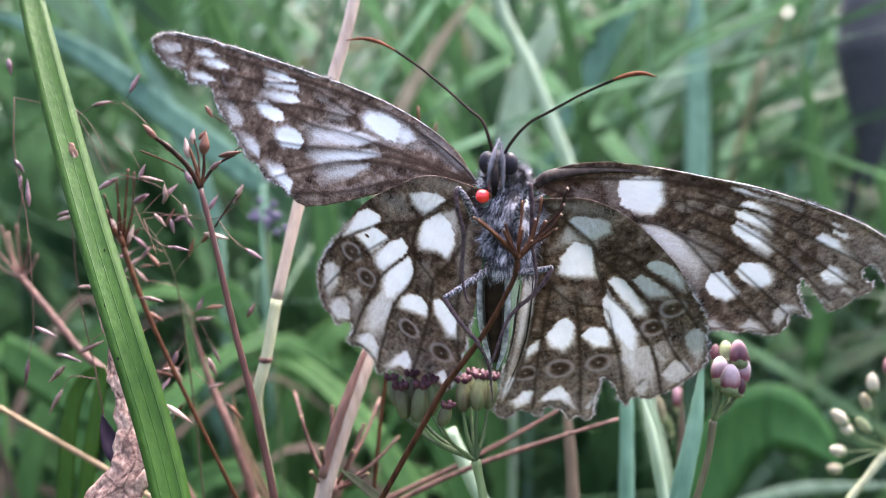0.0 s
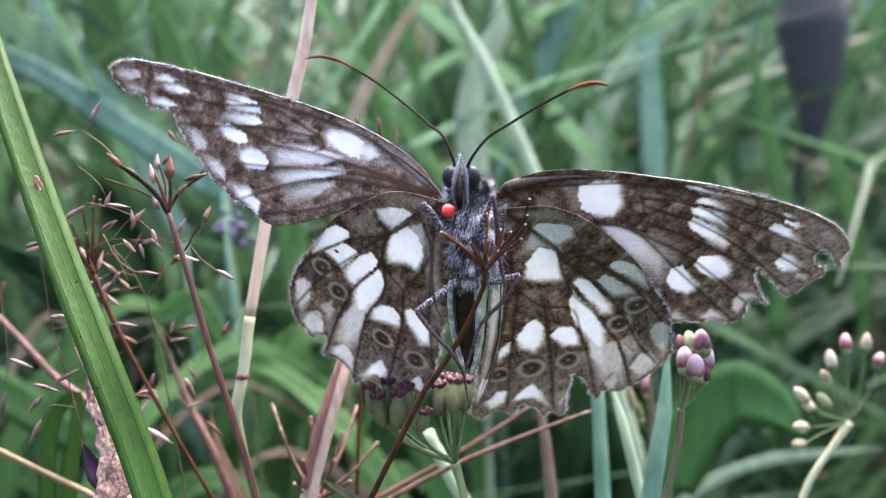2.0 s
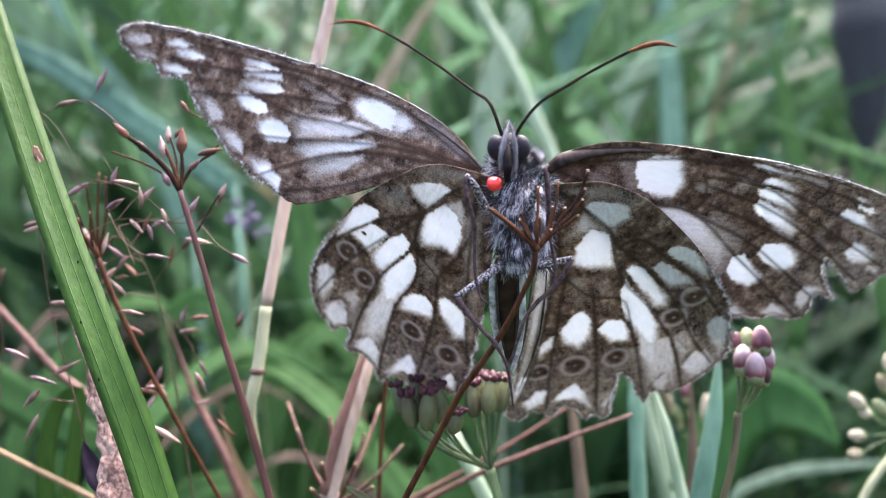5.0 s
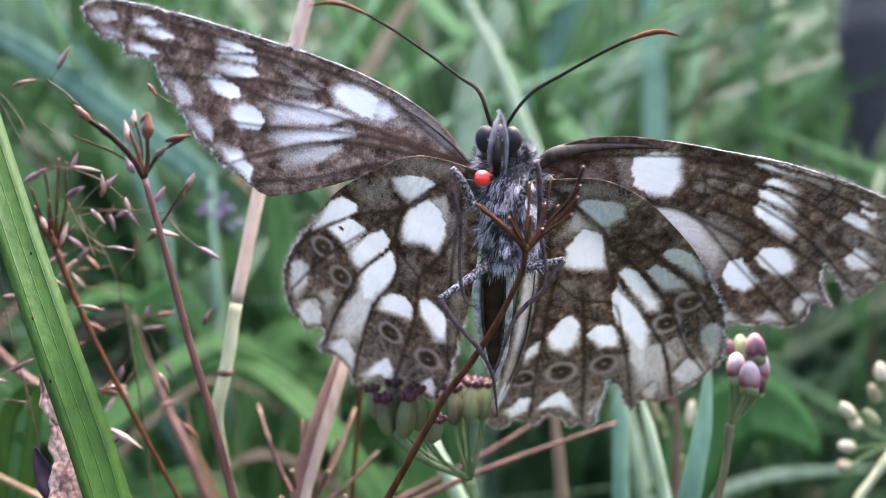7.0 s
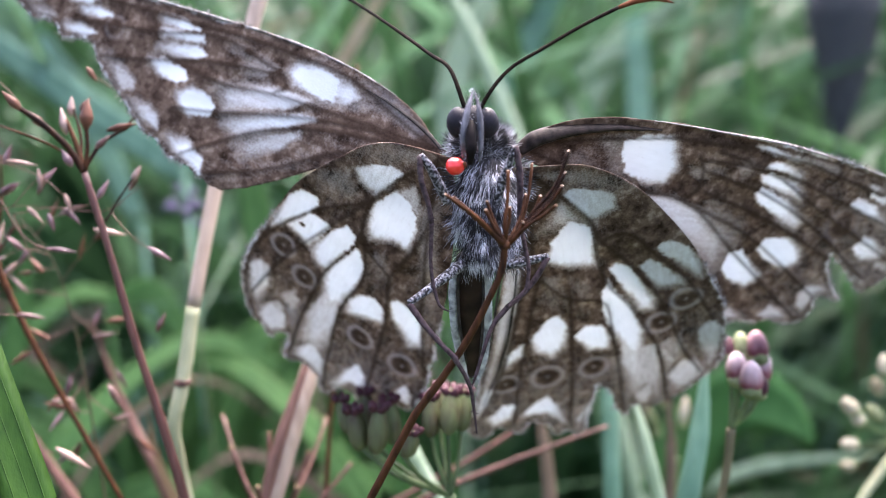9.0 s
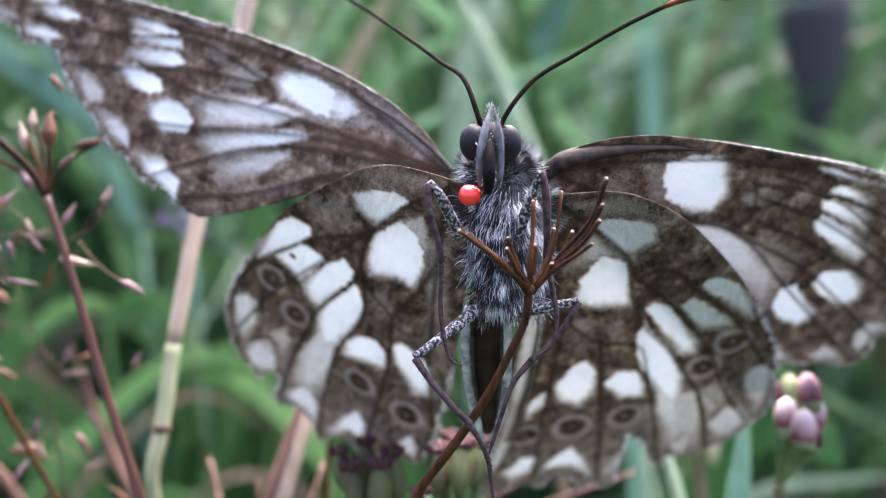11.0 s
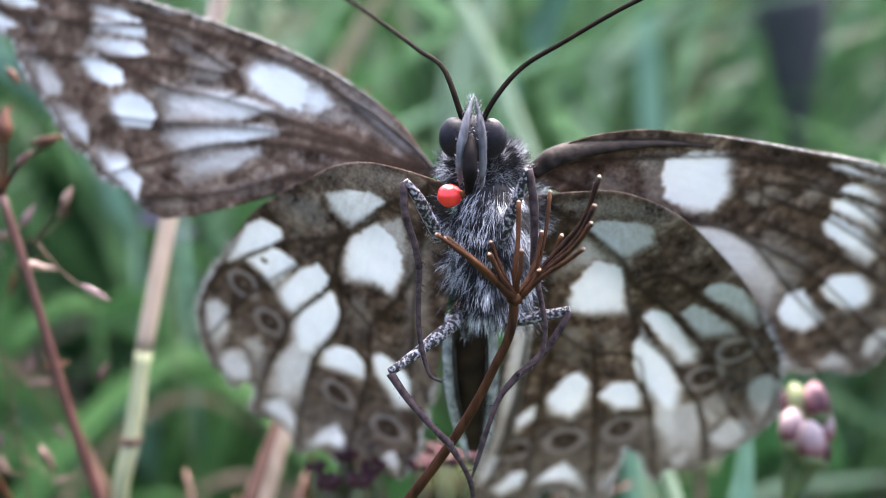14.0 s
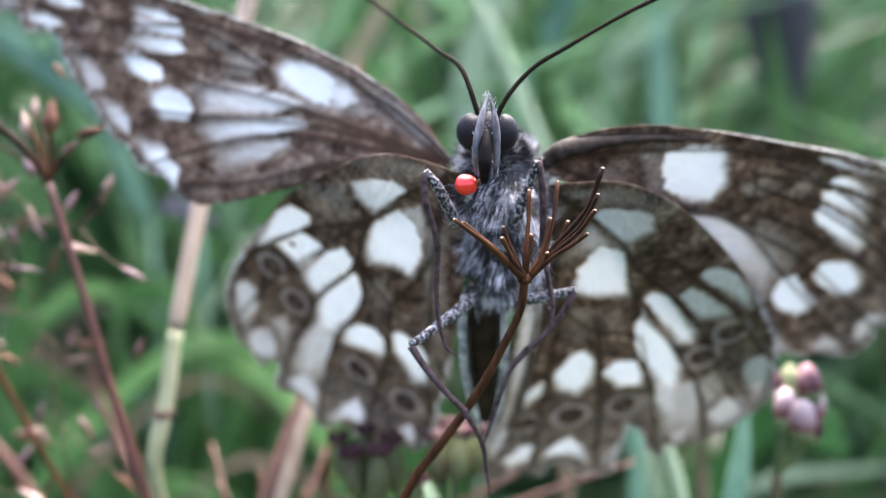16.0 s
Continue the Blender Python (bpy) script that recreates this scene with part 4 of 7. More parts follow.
def jointed(name, pts, radii, material, parent, label="", spines=0):
    """A leg segment chain as one part, with short spines."""
    bm = tubes(pts, radii, 8, 5, 0.12)
    rnd = random.Random(len(pts) * 7 + spines)
    line = spline(pts, 8)
    for _ in range(spines):
        i = rnd.randrange(2, len(line) - 1)
        d = (line[i] - line[i - 1]).normalized()
        o = d.orthogonal().normalized()
        o.rotate(Matrix.Rotation(rnd.uniform(0, 6.28), 3, d))
        tube(bm, [line[i], line[i] + o * 0.22 + d * 0.14], [0.022, 0.004], 4, 1)
    return part(name, bm, material, parent, label)


def insect_body():
    thorax_c, thorax_r = Vector((3.52, 45.58, 292.98)), (1.26, 1.3, 2.45)
    head_c = Vector((2.90, 44.96, 296.47))
    thorax = part("thorax", ball(thorax_c, thorax_r, None, 32, 22, 0.08), BODY, butterfly, "stout thorax under grey hair")
    hairs("thorax_hair", [(thorax_c, thorax_r)], 5200, 0.66, thorax, (0, -0.1, -1.7), thorax_c, 0.26, 0.009)
    hairs("breast_tuft", [(thorax_c + Vector((0.1, -0.85, 0.9)), (0.5, 0.5, 1.1)), (thorax_c + Vector((-0.2, -0.8, -1.3)), (0.7, 0.5, 0.7))], 1500, 0.7, thorax, (0, -0.2, -1.6), thorax_c, 0.3, 0.010)
    for side in (-1, 1):
        hairs("wing_root_hair", [(thorax_c + Vector((side * 1.25, 0.35, 1.1)), (0.5, 0.4, 0.8))], 620, 0.55, thorax, (side * 0.9, 0.1, -0.3), thorax_c, 0.3, 0.008)
        hairs("flank_hair", [(thorax_c + Vector((side * 1.1, 0.2, -0.7)), (0.35, 0.4, 0.7)), (thorax_c + Vector((side * 0.9, 0.2, -1.9)), (0.35, 0.4, 0.6))], 420, 0.7, thorax, (side * 0.5, -0.1, -1.0), thorax_c, 0.3, 0.008)
    collar_c = Vector((3.28, 46.04, 295.55))
    part("collar", ball(collar_c, (1.25, 1.0, 0.85), None, 24, 16, 0.1), BODY, thorax)
    hairs("collar_hair", [(collar_c, (1.25, 1.0, 0.85))], 3400, 0.5, thorax, (0, -0.1, 0.25), collar_c, 0.28, 0.008)
    head = part("head", ball(head_c, (0.62, 0.6, 0.72), None, 24, 16, 0.05), BODY, butterfly, "small head between the eyes")
    hairs("head_hair", [(head_c + Vector((0, 0.1, 0.2)), (0.6, 0.6, 0.6))], 160, 0.22, head, (0, -0.2, 0.2), head_c, 0.5, 0.011)
    for c in ((2.28, 44.63, 296.56), (3.40, 44.62, 296.50)):
        part("compound_eye", ball(c, (0.46, 0.50, 0.60), None, 32, 20), EYE, head, "bulging smooth dark grey eye")
    part("palp", tubes([(2.34, 43.52, 295.30), (2.32, 43.20, 296.01), (2.47, 43.19, 296.94), (2.81, 43.70, 297.84)], [0.06, 0.15, 0.17, 0.13, 0.015], 10, 6, 0.12, 0.7), PALP, head, "grey bristly palp")
    part("palp", tubes([(2.93, 43.49, 295.13), (2.97, 43.20, 295.99), (2.95, 43.19, 296.93), (2.84, 43.69, 297.79)], [0.06, 0.13, 0.15, 0.11, 0.015], 10, 6, 0.12, 0.7), PALP, head, "grey bristly palp")
    for pts in ([(2.39, 43.61, 295.33), (2.33, 43.32, 296.16), (2.48, 43.38, 297.01), (2.78, 43.77, 297.70)], [(2.95, 43.61, 295.32), (2.98, 43.31, 296.14), (2.97, 43.38, 297.00), (2.86, 43.77, 297.70)]):
        tuft = []
        for q in spline(pts, 4):
            tuft.append((q, (0.13, 0.1, 0.13)))
        hairs("palp_hair", tuft, 150, 0.13, head, (0, 0.2, 1.2), pts[0], 0.2, 0.009)
    part("proboscis", tubes([(2.64, 43.32, 296.66), (2.59, 42.98, 296.25), (2.55, 42.80, 295.72), (2.55, 43.13, 295.10)], [0.1, 0.19, 0.22, 0.12], 12, 5), CHITIN, head, "coiled dark brown proboscis")
    for pts in ([(2.61, 44.78, 296.95), (2.50, 44.75, 297.29)] + [(2.09, 45.30, 298.57), (1.44, 46.72, 299.19), (0.03, 49.62, 300.45), (-1.55, 52.40, 301.72), (-2.92, 54.37, 302.67)], [(3.15, 44.78, 296.93), (3.23, 44.56, 297.20)] + [(4.21, 44.60, 298.44), (5.70, 44.75, 299.30), (7.49, 44.92, 300.23), (8.67, 45.01, 300.75)]):
        ant = part("antenna", tubes(pts, [0.10, 0.085, 0.078, 0.075, 0.08], 8, 7), FEELER, head, "thin black antenna")
        last, prev = Vector(pts[-1]), Vector(pts[-2])
        if last.x < head_c.x:
            end = [(-2.92, 54.37, 302.67), (-4.00, 55.63, 303.24), (-5.13, 56.82, 303.52), (-6.28, 57.76, 303.46)]
        else:
            end = [(8.67, 45.01, 300.75), (9.41, 45.05, 300.99), (10.14, 45.07, 301.07), (10.91, 45.03, 300.87)]
        part("club", tubes(end, [0.075, 0.11, 0.125, 0.095, 0.02], 8, 5), CLUB, ant, "rust-brown antenna club")
    # abdomen, its pale sides and the folded inner wing edges
    abdomen = part("abdomen", tubes([(2.80, 46.28, 290.93), (2.77, 46.47, 289.98), (2.77, 47.08, 288.44), (2.88, 47.97, 286.48), (3.04, 48.82, 284.75)], [0.55, 0.62, 0.67, 0.61, 0.68, 0.61, 0.67, 0.6, 0.64, 0.54, 0.57, 0.46, 0.46, 0.22], 20, 9, 0.06), BELLY, butterfly, "dark brown ventral abdomen")
    for pts in ([(2.08, 45.80, 290.69), (2.03, 46.17, 289.29), (2.15, 46.93, 287.57), (2.46, 47.86, 285.88), (2.81, 48.50, 284.44)], [(3.47, 45.87, 290.61), (3.51, 46.33, 289.17), (3.54, 47.08, 287.44), (3.44, 47.98, 285.55), (3.14, 48.55, 284.28)]):
        part("pale_side", tubes(pts, [0.16, 0.21, 0.21, 0.17, 0.08], 10, 5, 0.15), PLEURA, abdomen, "pale grey side of the abdomen")
    for pts in ([(2.22, 45.51, 290.57), (2.21, 45.97, 289.14), (2.35, 46.72, 287.42), (2.67, 47.66, 285.72)], [(3.25, 45.59, 290.50), (3.28, 45.96, 289.09), (3.30, 46.73, 287.47), (3.24, 47.66, 285.69)]):
        part("side_line", tubes(pts, [0.05, 0.07, 0.07, 0.04], 6, 5, 0.3), FOLD_LINE, abdomen, "broken dark line")
    # legs
    leg = jointed("mid_leg", [(2.31, 44.85, 290.84), (1.71, 44.28, 290.60), (0.87, 43.68, 290.19), (0.07, 43.25, 289.79)], [0.24, 0.23, 0.17, 0.14], FEMUR, butterfly, "leg with a speckled grey femur")
    jointed("tibia", [(0.07, 43.25, 289.76), (0.52, 43.04, 289.07), (1.22, 42.80, 288.21), (1.80, 42.77, 287.56)], [0.13, 0.12, 0.1, 0.11], LEG, leg, "", 12)
    jointed("tarsus", [(1.74, 42.78, 287.58), (2.11, 42.92, 286.89), (2.38, 43.14, 286.15), (2.48, 43.30, 285.40), (2.62, 43.55, 284.10)], [0.11, 0.085, 0.08, 0.07, 0.03], LEG, leg, "", 14)
    leg = jointed("mid_leg", [(3.51, 45.00, 290.70), (4.21, 44.59, 290.83), (4.99, 44.27, 291.02), (5.66, 44.03, 291.21)], [0.22, 0.21, 0.18, 0.14], FEMUR, butterfly, "leg with a speckled grey femur")
    jointed("tibia", [(5.64, 44.03, 291.18), (5.21, 43.99, 290.43), (4.56, 43.94, 289.68), (3.97, 43.95, 289.21)], [0.13, 0.12, 0.11, 0.11], LEG, leg, "", 12)
    jointed("tarsus", [(4.01, 43.95, 289.24), (3.45, 43.93, 288.59), (2.96, 43.81, 287.42), (2.67, 43.75, 286.58), (2.45, 43.73, 285.97)], [0.11, 0.09, 0.08, 0.07, 0.03], LEG, leg, "", 14)
    leg = jointed("fore_leg", [(1.77, 44.44, 293.50), (1.41, 44.04, 294.25), (1.02, 43.74, 295.04), (0.73, 43.63, 295.42)], [0.2, 0.2, 0.17, 0.13], FEMUR, butterfly, "leg folded beside the thorax")
    jointed("tibia", [(0.69, 43.62, 295.40), (0.71, 43.55, 294.50), (0.96, 43.56, 293.51), (1.06, 43.61, 292.83)], [0.12, 0.11, 0.1, 0.11], LEG, leg, "", 10)
    jointed("tarsus", [(1.06, 43.61, 292.83), (1.02, 43.66, 292.11), (0.98, 43.68, 291.21), (1.11, 43.57, 290.05), (1.29, 43.47, 289.52), (1.63, 43.43, 289.31)], [0.1, 0.085, 0.08, 0.075, 0.06, 0.02], LEG, leg, "", 18)
    leg = jointed("fore_leg", [(3.58, 44.31, 293.28), (3.81, 44.01, 294.09), (4.12, 43.74, 295.02), (4.30, 43.58, 295.64)], [0.2, 0.2, 0.16, 0.13], FEMUR, butterfly, "leg folded beside the thorax")
    jointed("tibia", [(4.35, 43.58, 295.64), (4.49, 43.59, 294.70), (4.50, 43.59, 293.71), (4.47, 43.61, 292.79)], [0.12, 0.13, 0.12, 0.1], LEG, leg, "", 10)
    jointed("tarsus", [(4.47, 43.61, 292.79), (4.67, 43.49, 291.65), (4.78, 43.44, 290.84), (4.57, 43.37, 289.95), (3.94, 43.37, 289.47)], [0.1, 0.085, 0.08, 0.07, 0.03], LEG, leg, "", 14)


insect_body()
part("front_vein", tubes([(4.90, 46.14, 295.25), (5.51, 46.05, 295.68), (6.44, 46.12, 295.93), (7.69, 46.34, 296.03), (9.29, 46.70, 296.00), (11.26, 47.23, 295.80)], [0.30, 0.40, 0.36, 0.26, 0.16, 0.05], 12, 6, 0.1, 0.6), SHEEN, butterfly, "swollen dark vein along the forewing's front edge")
part("front_vein", tubes([(1.87, 48.27, 295.24), (1.29, 48.68, 295.95), (0.60, 49.12, 296.58), (-0.22, 49.61, 297.22), (-1.25, 50.17, 297.85)], [0.1, 0.13, 0.11, 0.08, 0.03], 10, 6, 0.1, 0.6), FOLD_LINE, butterfly, "dark vein along the forewing's front edge")
# pale tubes stand in for sky rim light along both front edges
for pts in ([(0.03, 49.64, 297.56), (-1.37, 50.43, 298.51), (-3.31, 51.44, 299.54), (-5.31, 52.42, 300.37), (-8.08, 53.72, 301.32), (-10.97, 55.06, 302.28), (-13.98, 56.44, 303.18), (-15.93, 57.29, 303.65), (-18.14, 58.19, 303.93), (-18.97, 58.42, 303.62)], [(10.87, 47.04, 296.22), (12.56, 47.57, 295.91), (15.01, 48.35, 295.40), (17.94, 49.30, 294.77), (21.06, 50.43, 293.86), (23.57, 51.40, 293.01), (26.28, 52.58, 291.84), (28.05, 53.50, 290.78), (29.00, 54.23, 289.73)]):
    part("front_rim_light", tubes(pts, [0.02, 0.05, 0.06, 0.06, 0.065, 0.07, 0.06], 6, 6, 0.5), FRINGE_AND_RIM, butterfly, "rim light on the forewing's hairy front edge, laid on as a pale tube")
for pts in ([(5.14, 48.54, 289.71), (5.17, 50.03, 287.47), (5.04, 51.60, 285.10), (4.51, 53.26, 282.54), (4.13, 54.22, 281.05)], [(4.40, 48.79, 289.25), (4.33, 50.07, 287.33), (4.26, 51.34, 285.41), (3.91, 52.98, 282.90)]):
    part("fold_line", tubes(pts, [0.03, 0.06, 0.07, 0.05, 0.02], 6, 6, 0.4), FOLD_LINE, butterfly, "dark fold along the inner wing edge")

mite = thing("mite", (2.02, 43.29, 295.00), "tiny glossy red mite clinging to the butterfly's cheek", "mite")
part("mite_body", ball((2.00, 43.29, 295.00), (0.37, 0.36, 0.34), None, 28, 18, 0.06), MITE, mite)
part("mouthparts", ball((2.34, 43.12, 295.05), (0.10, 0.08, 0.12), None, 12, 8, 0.2), CLUB, mite, "small brown front end")


# ---- dried umbel that carries the butterfly ----
def umbel(name, stem, label, group="", material=DRY_RED, stem_r=(0.155, 0.14, 0.13, 0.15), lean=(0, 0), category="dried umbel"):
    line = rooted(stem, lean)
    ob = thing(name, line[-1], label, category, group)
    part("stem", tubes(line, [*stem_r][::-1] + [stem_r[0] * 1.2, stem_r[0] * 1.5], 10, 8, 0.1), material, ob)
    part("node", ball(stem[0], (stem_r[-1] * 1.5, stem_r[-1] * 1.5, stem_r[-1] * 1.3), None, 14, 10, 0.3), material, ob)
    return ob


def add_ray(ob, r, pts, material=DRY_RED, tip_r=0.062):
    one = part("ray", tubes(pts, [r * 0.92, r * 0.72, r * 0.62, r * 0.72], 7, 5, 0.15), material, ob)
    part("ray_tip", ball(pts[-1], (tip_r, tip_r, tip_r * 0.8), None, 8, 6, 0.3), TIPS if material is DRY_RED else TAN, one, "pale scar at the tip")


umbel_ob = umbel("dried_umbel", [(3.71, 42.42, 292.08), (3.59, 42.44, 291.17), (3.06, 42.57, 289.92), (2.37, 42.85, 288.49), (1.28, 43.24, 286.70), (0.15, 43.66, 285.05)],
      "dried rust-brown umbel with bare rays and pale tips", lean=(-18, 6))
add_ray(umbel_ob, 0.17, [(3.66, 42.34, 292.14), (2.91, 42.30, 292.91), (2.34, 42.31, 293.44), (1.77, 42.31, 293.94)])
add_ray(umbel_ob, 0.10, [(3.66, 42.34, 292.14), (2.71, 42.17, 293.14), (2.10, 42.08, 293.65), (1.51, 42.07, 294.10)])
add_ray(umbel_ob, 0.12, [(3.70, 42.35, 292.18), (3.34, 42.26, 292.70), (3.15, 42.25, 293.11), (2.98, 42.22, 293.45)])
add_ray(umbel_ob, 0.09, [(3.70, 42.35, 292.18), (3.48, 42.43, 292.65), (3.23, 42.63, 293.27), (3.09, 42.71, 293.70)])
add_ray(umbel_ob, 0.11, [(3.76, 42.44, 292.20), (3.71, 42.43, 292.65), (3.87, 42.71, 293.72), (3.95, 42.99, 294.78)])
add_ray(umbel_ob, 0.10, [(3.76, 42.44, 292.20), (3.77, 42.26, 292.64), (3.86, 42.24, 293.08), (3.89, 42.23, 293.51)])
add_ray(umbel_ob, 0.10, [(3.80, 42.43, 292.16), (4.11, 42.68, 292.54), (4.48, 42.98, 293.24), (4.64, 43.17, 293.84)])
add_ray(umbel_ob, 0.09, [(3.80, 42.43, 292.16), (4.29, 42.85, 292.53), (4.72, 43.22, 293.60), (4.99, 43.63, 294.94)])
add_ray(umbel_ob, 0.10, [(3.84, 42.43, 292.11), (4.27, 42.17, 292.68), (4.34, 42.12, 292.85), (4.35, 42.05, 292.96)])
add_ray(umbel_ob, 0.12, [(3.84, 42.43, 292.11), (4.75, 42.19, 293.30), (5.60, 42.11, 294.31), (6.05, 42.06, 295.52)])
add_ray(umbel_ob, 0.10, [(3.84, 42.42, 292.10), (4.73, 42.08, 293.16), (5.41, 41.94, 293.87), (5.87, 41.83, 294.76)])
add_ray(umbel_ob, 0.10, [(3.84, 42.42, 292.08), (4.72, 41.98, 293.10), (5.29, 41.73, 293.68), (5.72, 41.58, 294.32)])
add_ray(umbel_ob, 0.10, [(3.84, 42.42, 292.06), (4.55, 41.94, 292.88), (5.12, 41.67, 293.31), (5.47, 41.46, 293.63)])
add_ray(umbel_ob, 0.09, [(3.84, 42.43, 292.11), (4.45, 42.28, 292.81), (4.81, 42.29, 293.36), (5.05, 42.30, 293.88)])

umbel_ob = umbel("dried_umbel", [(-8.15, 59.57, 271.41), (-8.13, 59.36, 270.27), (-7.92, 59.38, 267.51)],
      "dried pinkish-brown umbel low in the grass, rays spread", material=DRY_PINK, lean=(4, 10))
part("crown", ball((-8.15, 59.10, 271.91), (0.9, 0.9, 0.66), None, 16, 10, 0.5), DRY_PINK, umbel_ob, "knobbly pinkish-brown crown of the rays")
add_ray(umbel_ob, 0.19, [(-8.15, 59.57, 271.41), (-8.04, 59.21, 274.85), (-7.98, 59.68, 277.85)], DRY_PINK, 0.17)
add_ray(umbel_ob, 0.19, [(-8.15, 59.57, 271.41), (-8.34, 57.88, 273.83), (-8.45, 57.01, 275.77)], DRY_PINK, 0.17)
add_ray(umbel_ob, 0.19, [(-8.15, 59.57, 271.41), (-9.46, 59.71, 274.26), (-10.40, 60.66, 276.70)], DRY_PINK, 0.17)
add_ray(umbel_ob, 0.19, [(-8.15, 59.57, 271.41), (-10.03, 61.49, 274.50), (-11.48, 64.25, 277.39)], DRY_PINK, 0.17)
add_ray(umbel_ob, 0.19, [(-8.15, 59.57, 271.41), (-7.06, 58.36, 273.52), (-6.37, 57.98, 275.20)], DRY_PINK, 0.17)
add_ray(umbel_ob, 0.19, [(-8.15, 59.57, 271.41), (-6.73, 59.58, 273.99), (-5.82, 60.45, 276.19)], DRY_PINK, 0.17)
add_ray(umbel_ob, 0.19, [(-8.15, 59.57, 271.41), (-6.19, 61.33, 274.23), (-4.87, 63.98, 276.91)], DRY_PINK, 0.17)
add_ray(umbel_ob, 0.19, [(-8.15, 59.57, 271.41), (-5.26, 59.99, 273.30), (-3.35, 61.27, 274.89)], DRY_PINK, 0.17)
add_ray(umbel_ob, 0.19, [(-8.15, 59.57, 271.41), (-6.37, 57.67, 272.99), (-5.24, 56.61, 274.14)], DRY_PINK, 0.17)
add_ray(umbel_ob, 0.19, [(-8.15, 59.57, 271.41), (-8.78, 57.73, 273.02), (-9.17, 56.72, 274.18)], DRY_PINK, 0.17)


umbel_ob = umbel("dried_umbel", [(-2.34, 64.17, 293.17), (-3.10, 63.09, 287.02), (-4.43, 61.49, 277.99), (-5.41, 59.67, 267.65)],
      "dried brown umbel half hidden behind the forewing", lean=(2, 10))
add_ray(umbel_ob, 0.16, [(-2.34, 64.17, 293.17), (-3.19, 64.32, 296.53), (-3.43, 64.36, 299.25)])
add_ray(umbel_ob, 0.16, [(-2.34, 64.17, 293.17), (-1.75, 64.74, 296.43), (-1.86, 65.66, 299.14)])
add_ray(umbel_ob, 0.15, [(-2.34, 64.17, 293.17), (-0.95, 65.54, 295.92), (-0.50, 66.76, 297.86)])
add_ray(umbel_ob, 0.15, [(-2.34, 64.17, 293.17), (-3.95, 65.42, 295.23), (-4.97, 66.59, 296.90)])


umbel_ob = umbel("dried_umbel", [(-36.86, 74.38, 284.25), (-34.29, 73.84, 281.19), (-31.33, 73.21, 277.64), (-28.86, 72.85, 275.59), (-26.88, 72.41, 273.16)],
      "faded reddish dried umbel on a pinkish stalk", material=DRY_PINK, stem_r=(0.36, 0.34, 0.3, 0.26), lean=(20, 0))
add_ray(umbel_ob, 0.16, [(-36.86, 74.38, 284.25), (-38.48, 74.26, 286.41), (-39.68, 74.23, 289.12)], material=DRY_PINK, tip_r=0.12)
add_ray(umbel_ob, 0.16, [(-36.86, 74.38, 284.25), (-37.80, 74.63, 286.22), (-38.53, 74.98, 288.76)], material=DRY_PINK, tip_r=0.12)
add_ray(umbel_ob, 0.16, [(-36.86, 74.38, 284.25), (-37.67, 74.97, 285.85), (-38.34, 75.67, 288.05)], material=DRY_PINK, tip_r=0.12)
add_ray(umbel_ob, 0.16, [(-36.86, 74.38, 284.25), (-36.83, 74.24, 286.34), (-36.76, 74.20, 288.97)], material=DRY_PINK, tip_r=0.12)
add_ray(umbel_ob, 0.16, [(-36.86, 74.38, 284.25), (-36.42, 74.52, 285.61), (-36.07, 74.76, 287.54)], material=DRY_PINK, tip_r=0.12)
add_ray(umbel_ob, 0.16, [(-36.86, 74.38, 284.25), (-36.22, 74.80, 284.88), (-35.75, 75.32, 286.09)], material=DRY_PINK, tip_r=0.12)
add_ray(umbel_ob, 0.16, [(-36.86, 74.38, 284.25), (-38.26, 74.02, 285.08), (-39.29, 73.76, 286.48)], material=DRY_PINK, tip_r=0.12)


# ---- left: grass blade, dry stalks, panicle, withered leaf ----
blade_pts = [(-14.13, 42.68, 278.39), (-15.41, 44.24, 281.91), (-17.56, 46.38, 287.02), (-20.26, 49.72, 292.21), (-23.00, 53.42, 297.54), (-25.78, 57.25, 303.45), (-27.80, 60.27, 307.97), (-30.73, 63.88, 316.58)]
wide = thing("grass_plant", (blade_pts[0][0] + 6, blade_pts[0][1], 0), "broad fresh green grass blade with a rusty spot", "grass")
part("leaf", grass(bmesh.new(), [(blade_pts[0][0] + 6, blade_pts[0][1], -2), (blade_pts[0][0] + 4, blade_pts[0][1], 120), *blade_pts], 1.9, (0.35, -1, 0), 0.22, 0.14, 10, 9.0), BLADE, wide)
for u in (-0.55, 0.0, 0.55):
    part("rib", rib([(blade_pts[0][0] + 4, blade_pts[0][1], 120), *blade_pts], 1.9, (0.35, -1, 0), 0.22, u), RIB, wide)
for k, (u, t) in enumerate(((-0.6, 0.42), (0.3, 0.5), (-0.75, 0.33))):
    q = blade_point(blade_pts, 1.9, (0.35, -1, 0), 0.22, u, t * 0.8)
    part("speck", ball(q, (0.05, 0.03, 0.11), None, 8, 6, 0.3), CHITIN, wide, "black speck")
rust_at = blade_point(blade_pts, 1.9, (0.35, -1, 0), 0.22, 0.15, 0.55)
part("rust_spot", ball(rust_at, (0.26, 0.05, 0.75), (-0.28, 0.2, 0.94), 16, 12, 0.5), SPOT, wide, "rust-brown blemish")
part("blemish_scar", ball(rust_at + Vector((0.03, -0.06, -0.1)), (0.07, 0.03, 0.32), (-0.28, 0.2, 0.94), 10, 8, 0.4), TIPS, wide, "pale scar in the blemish")

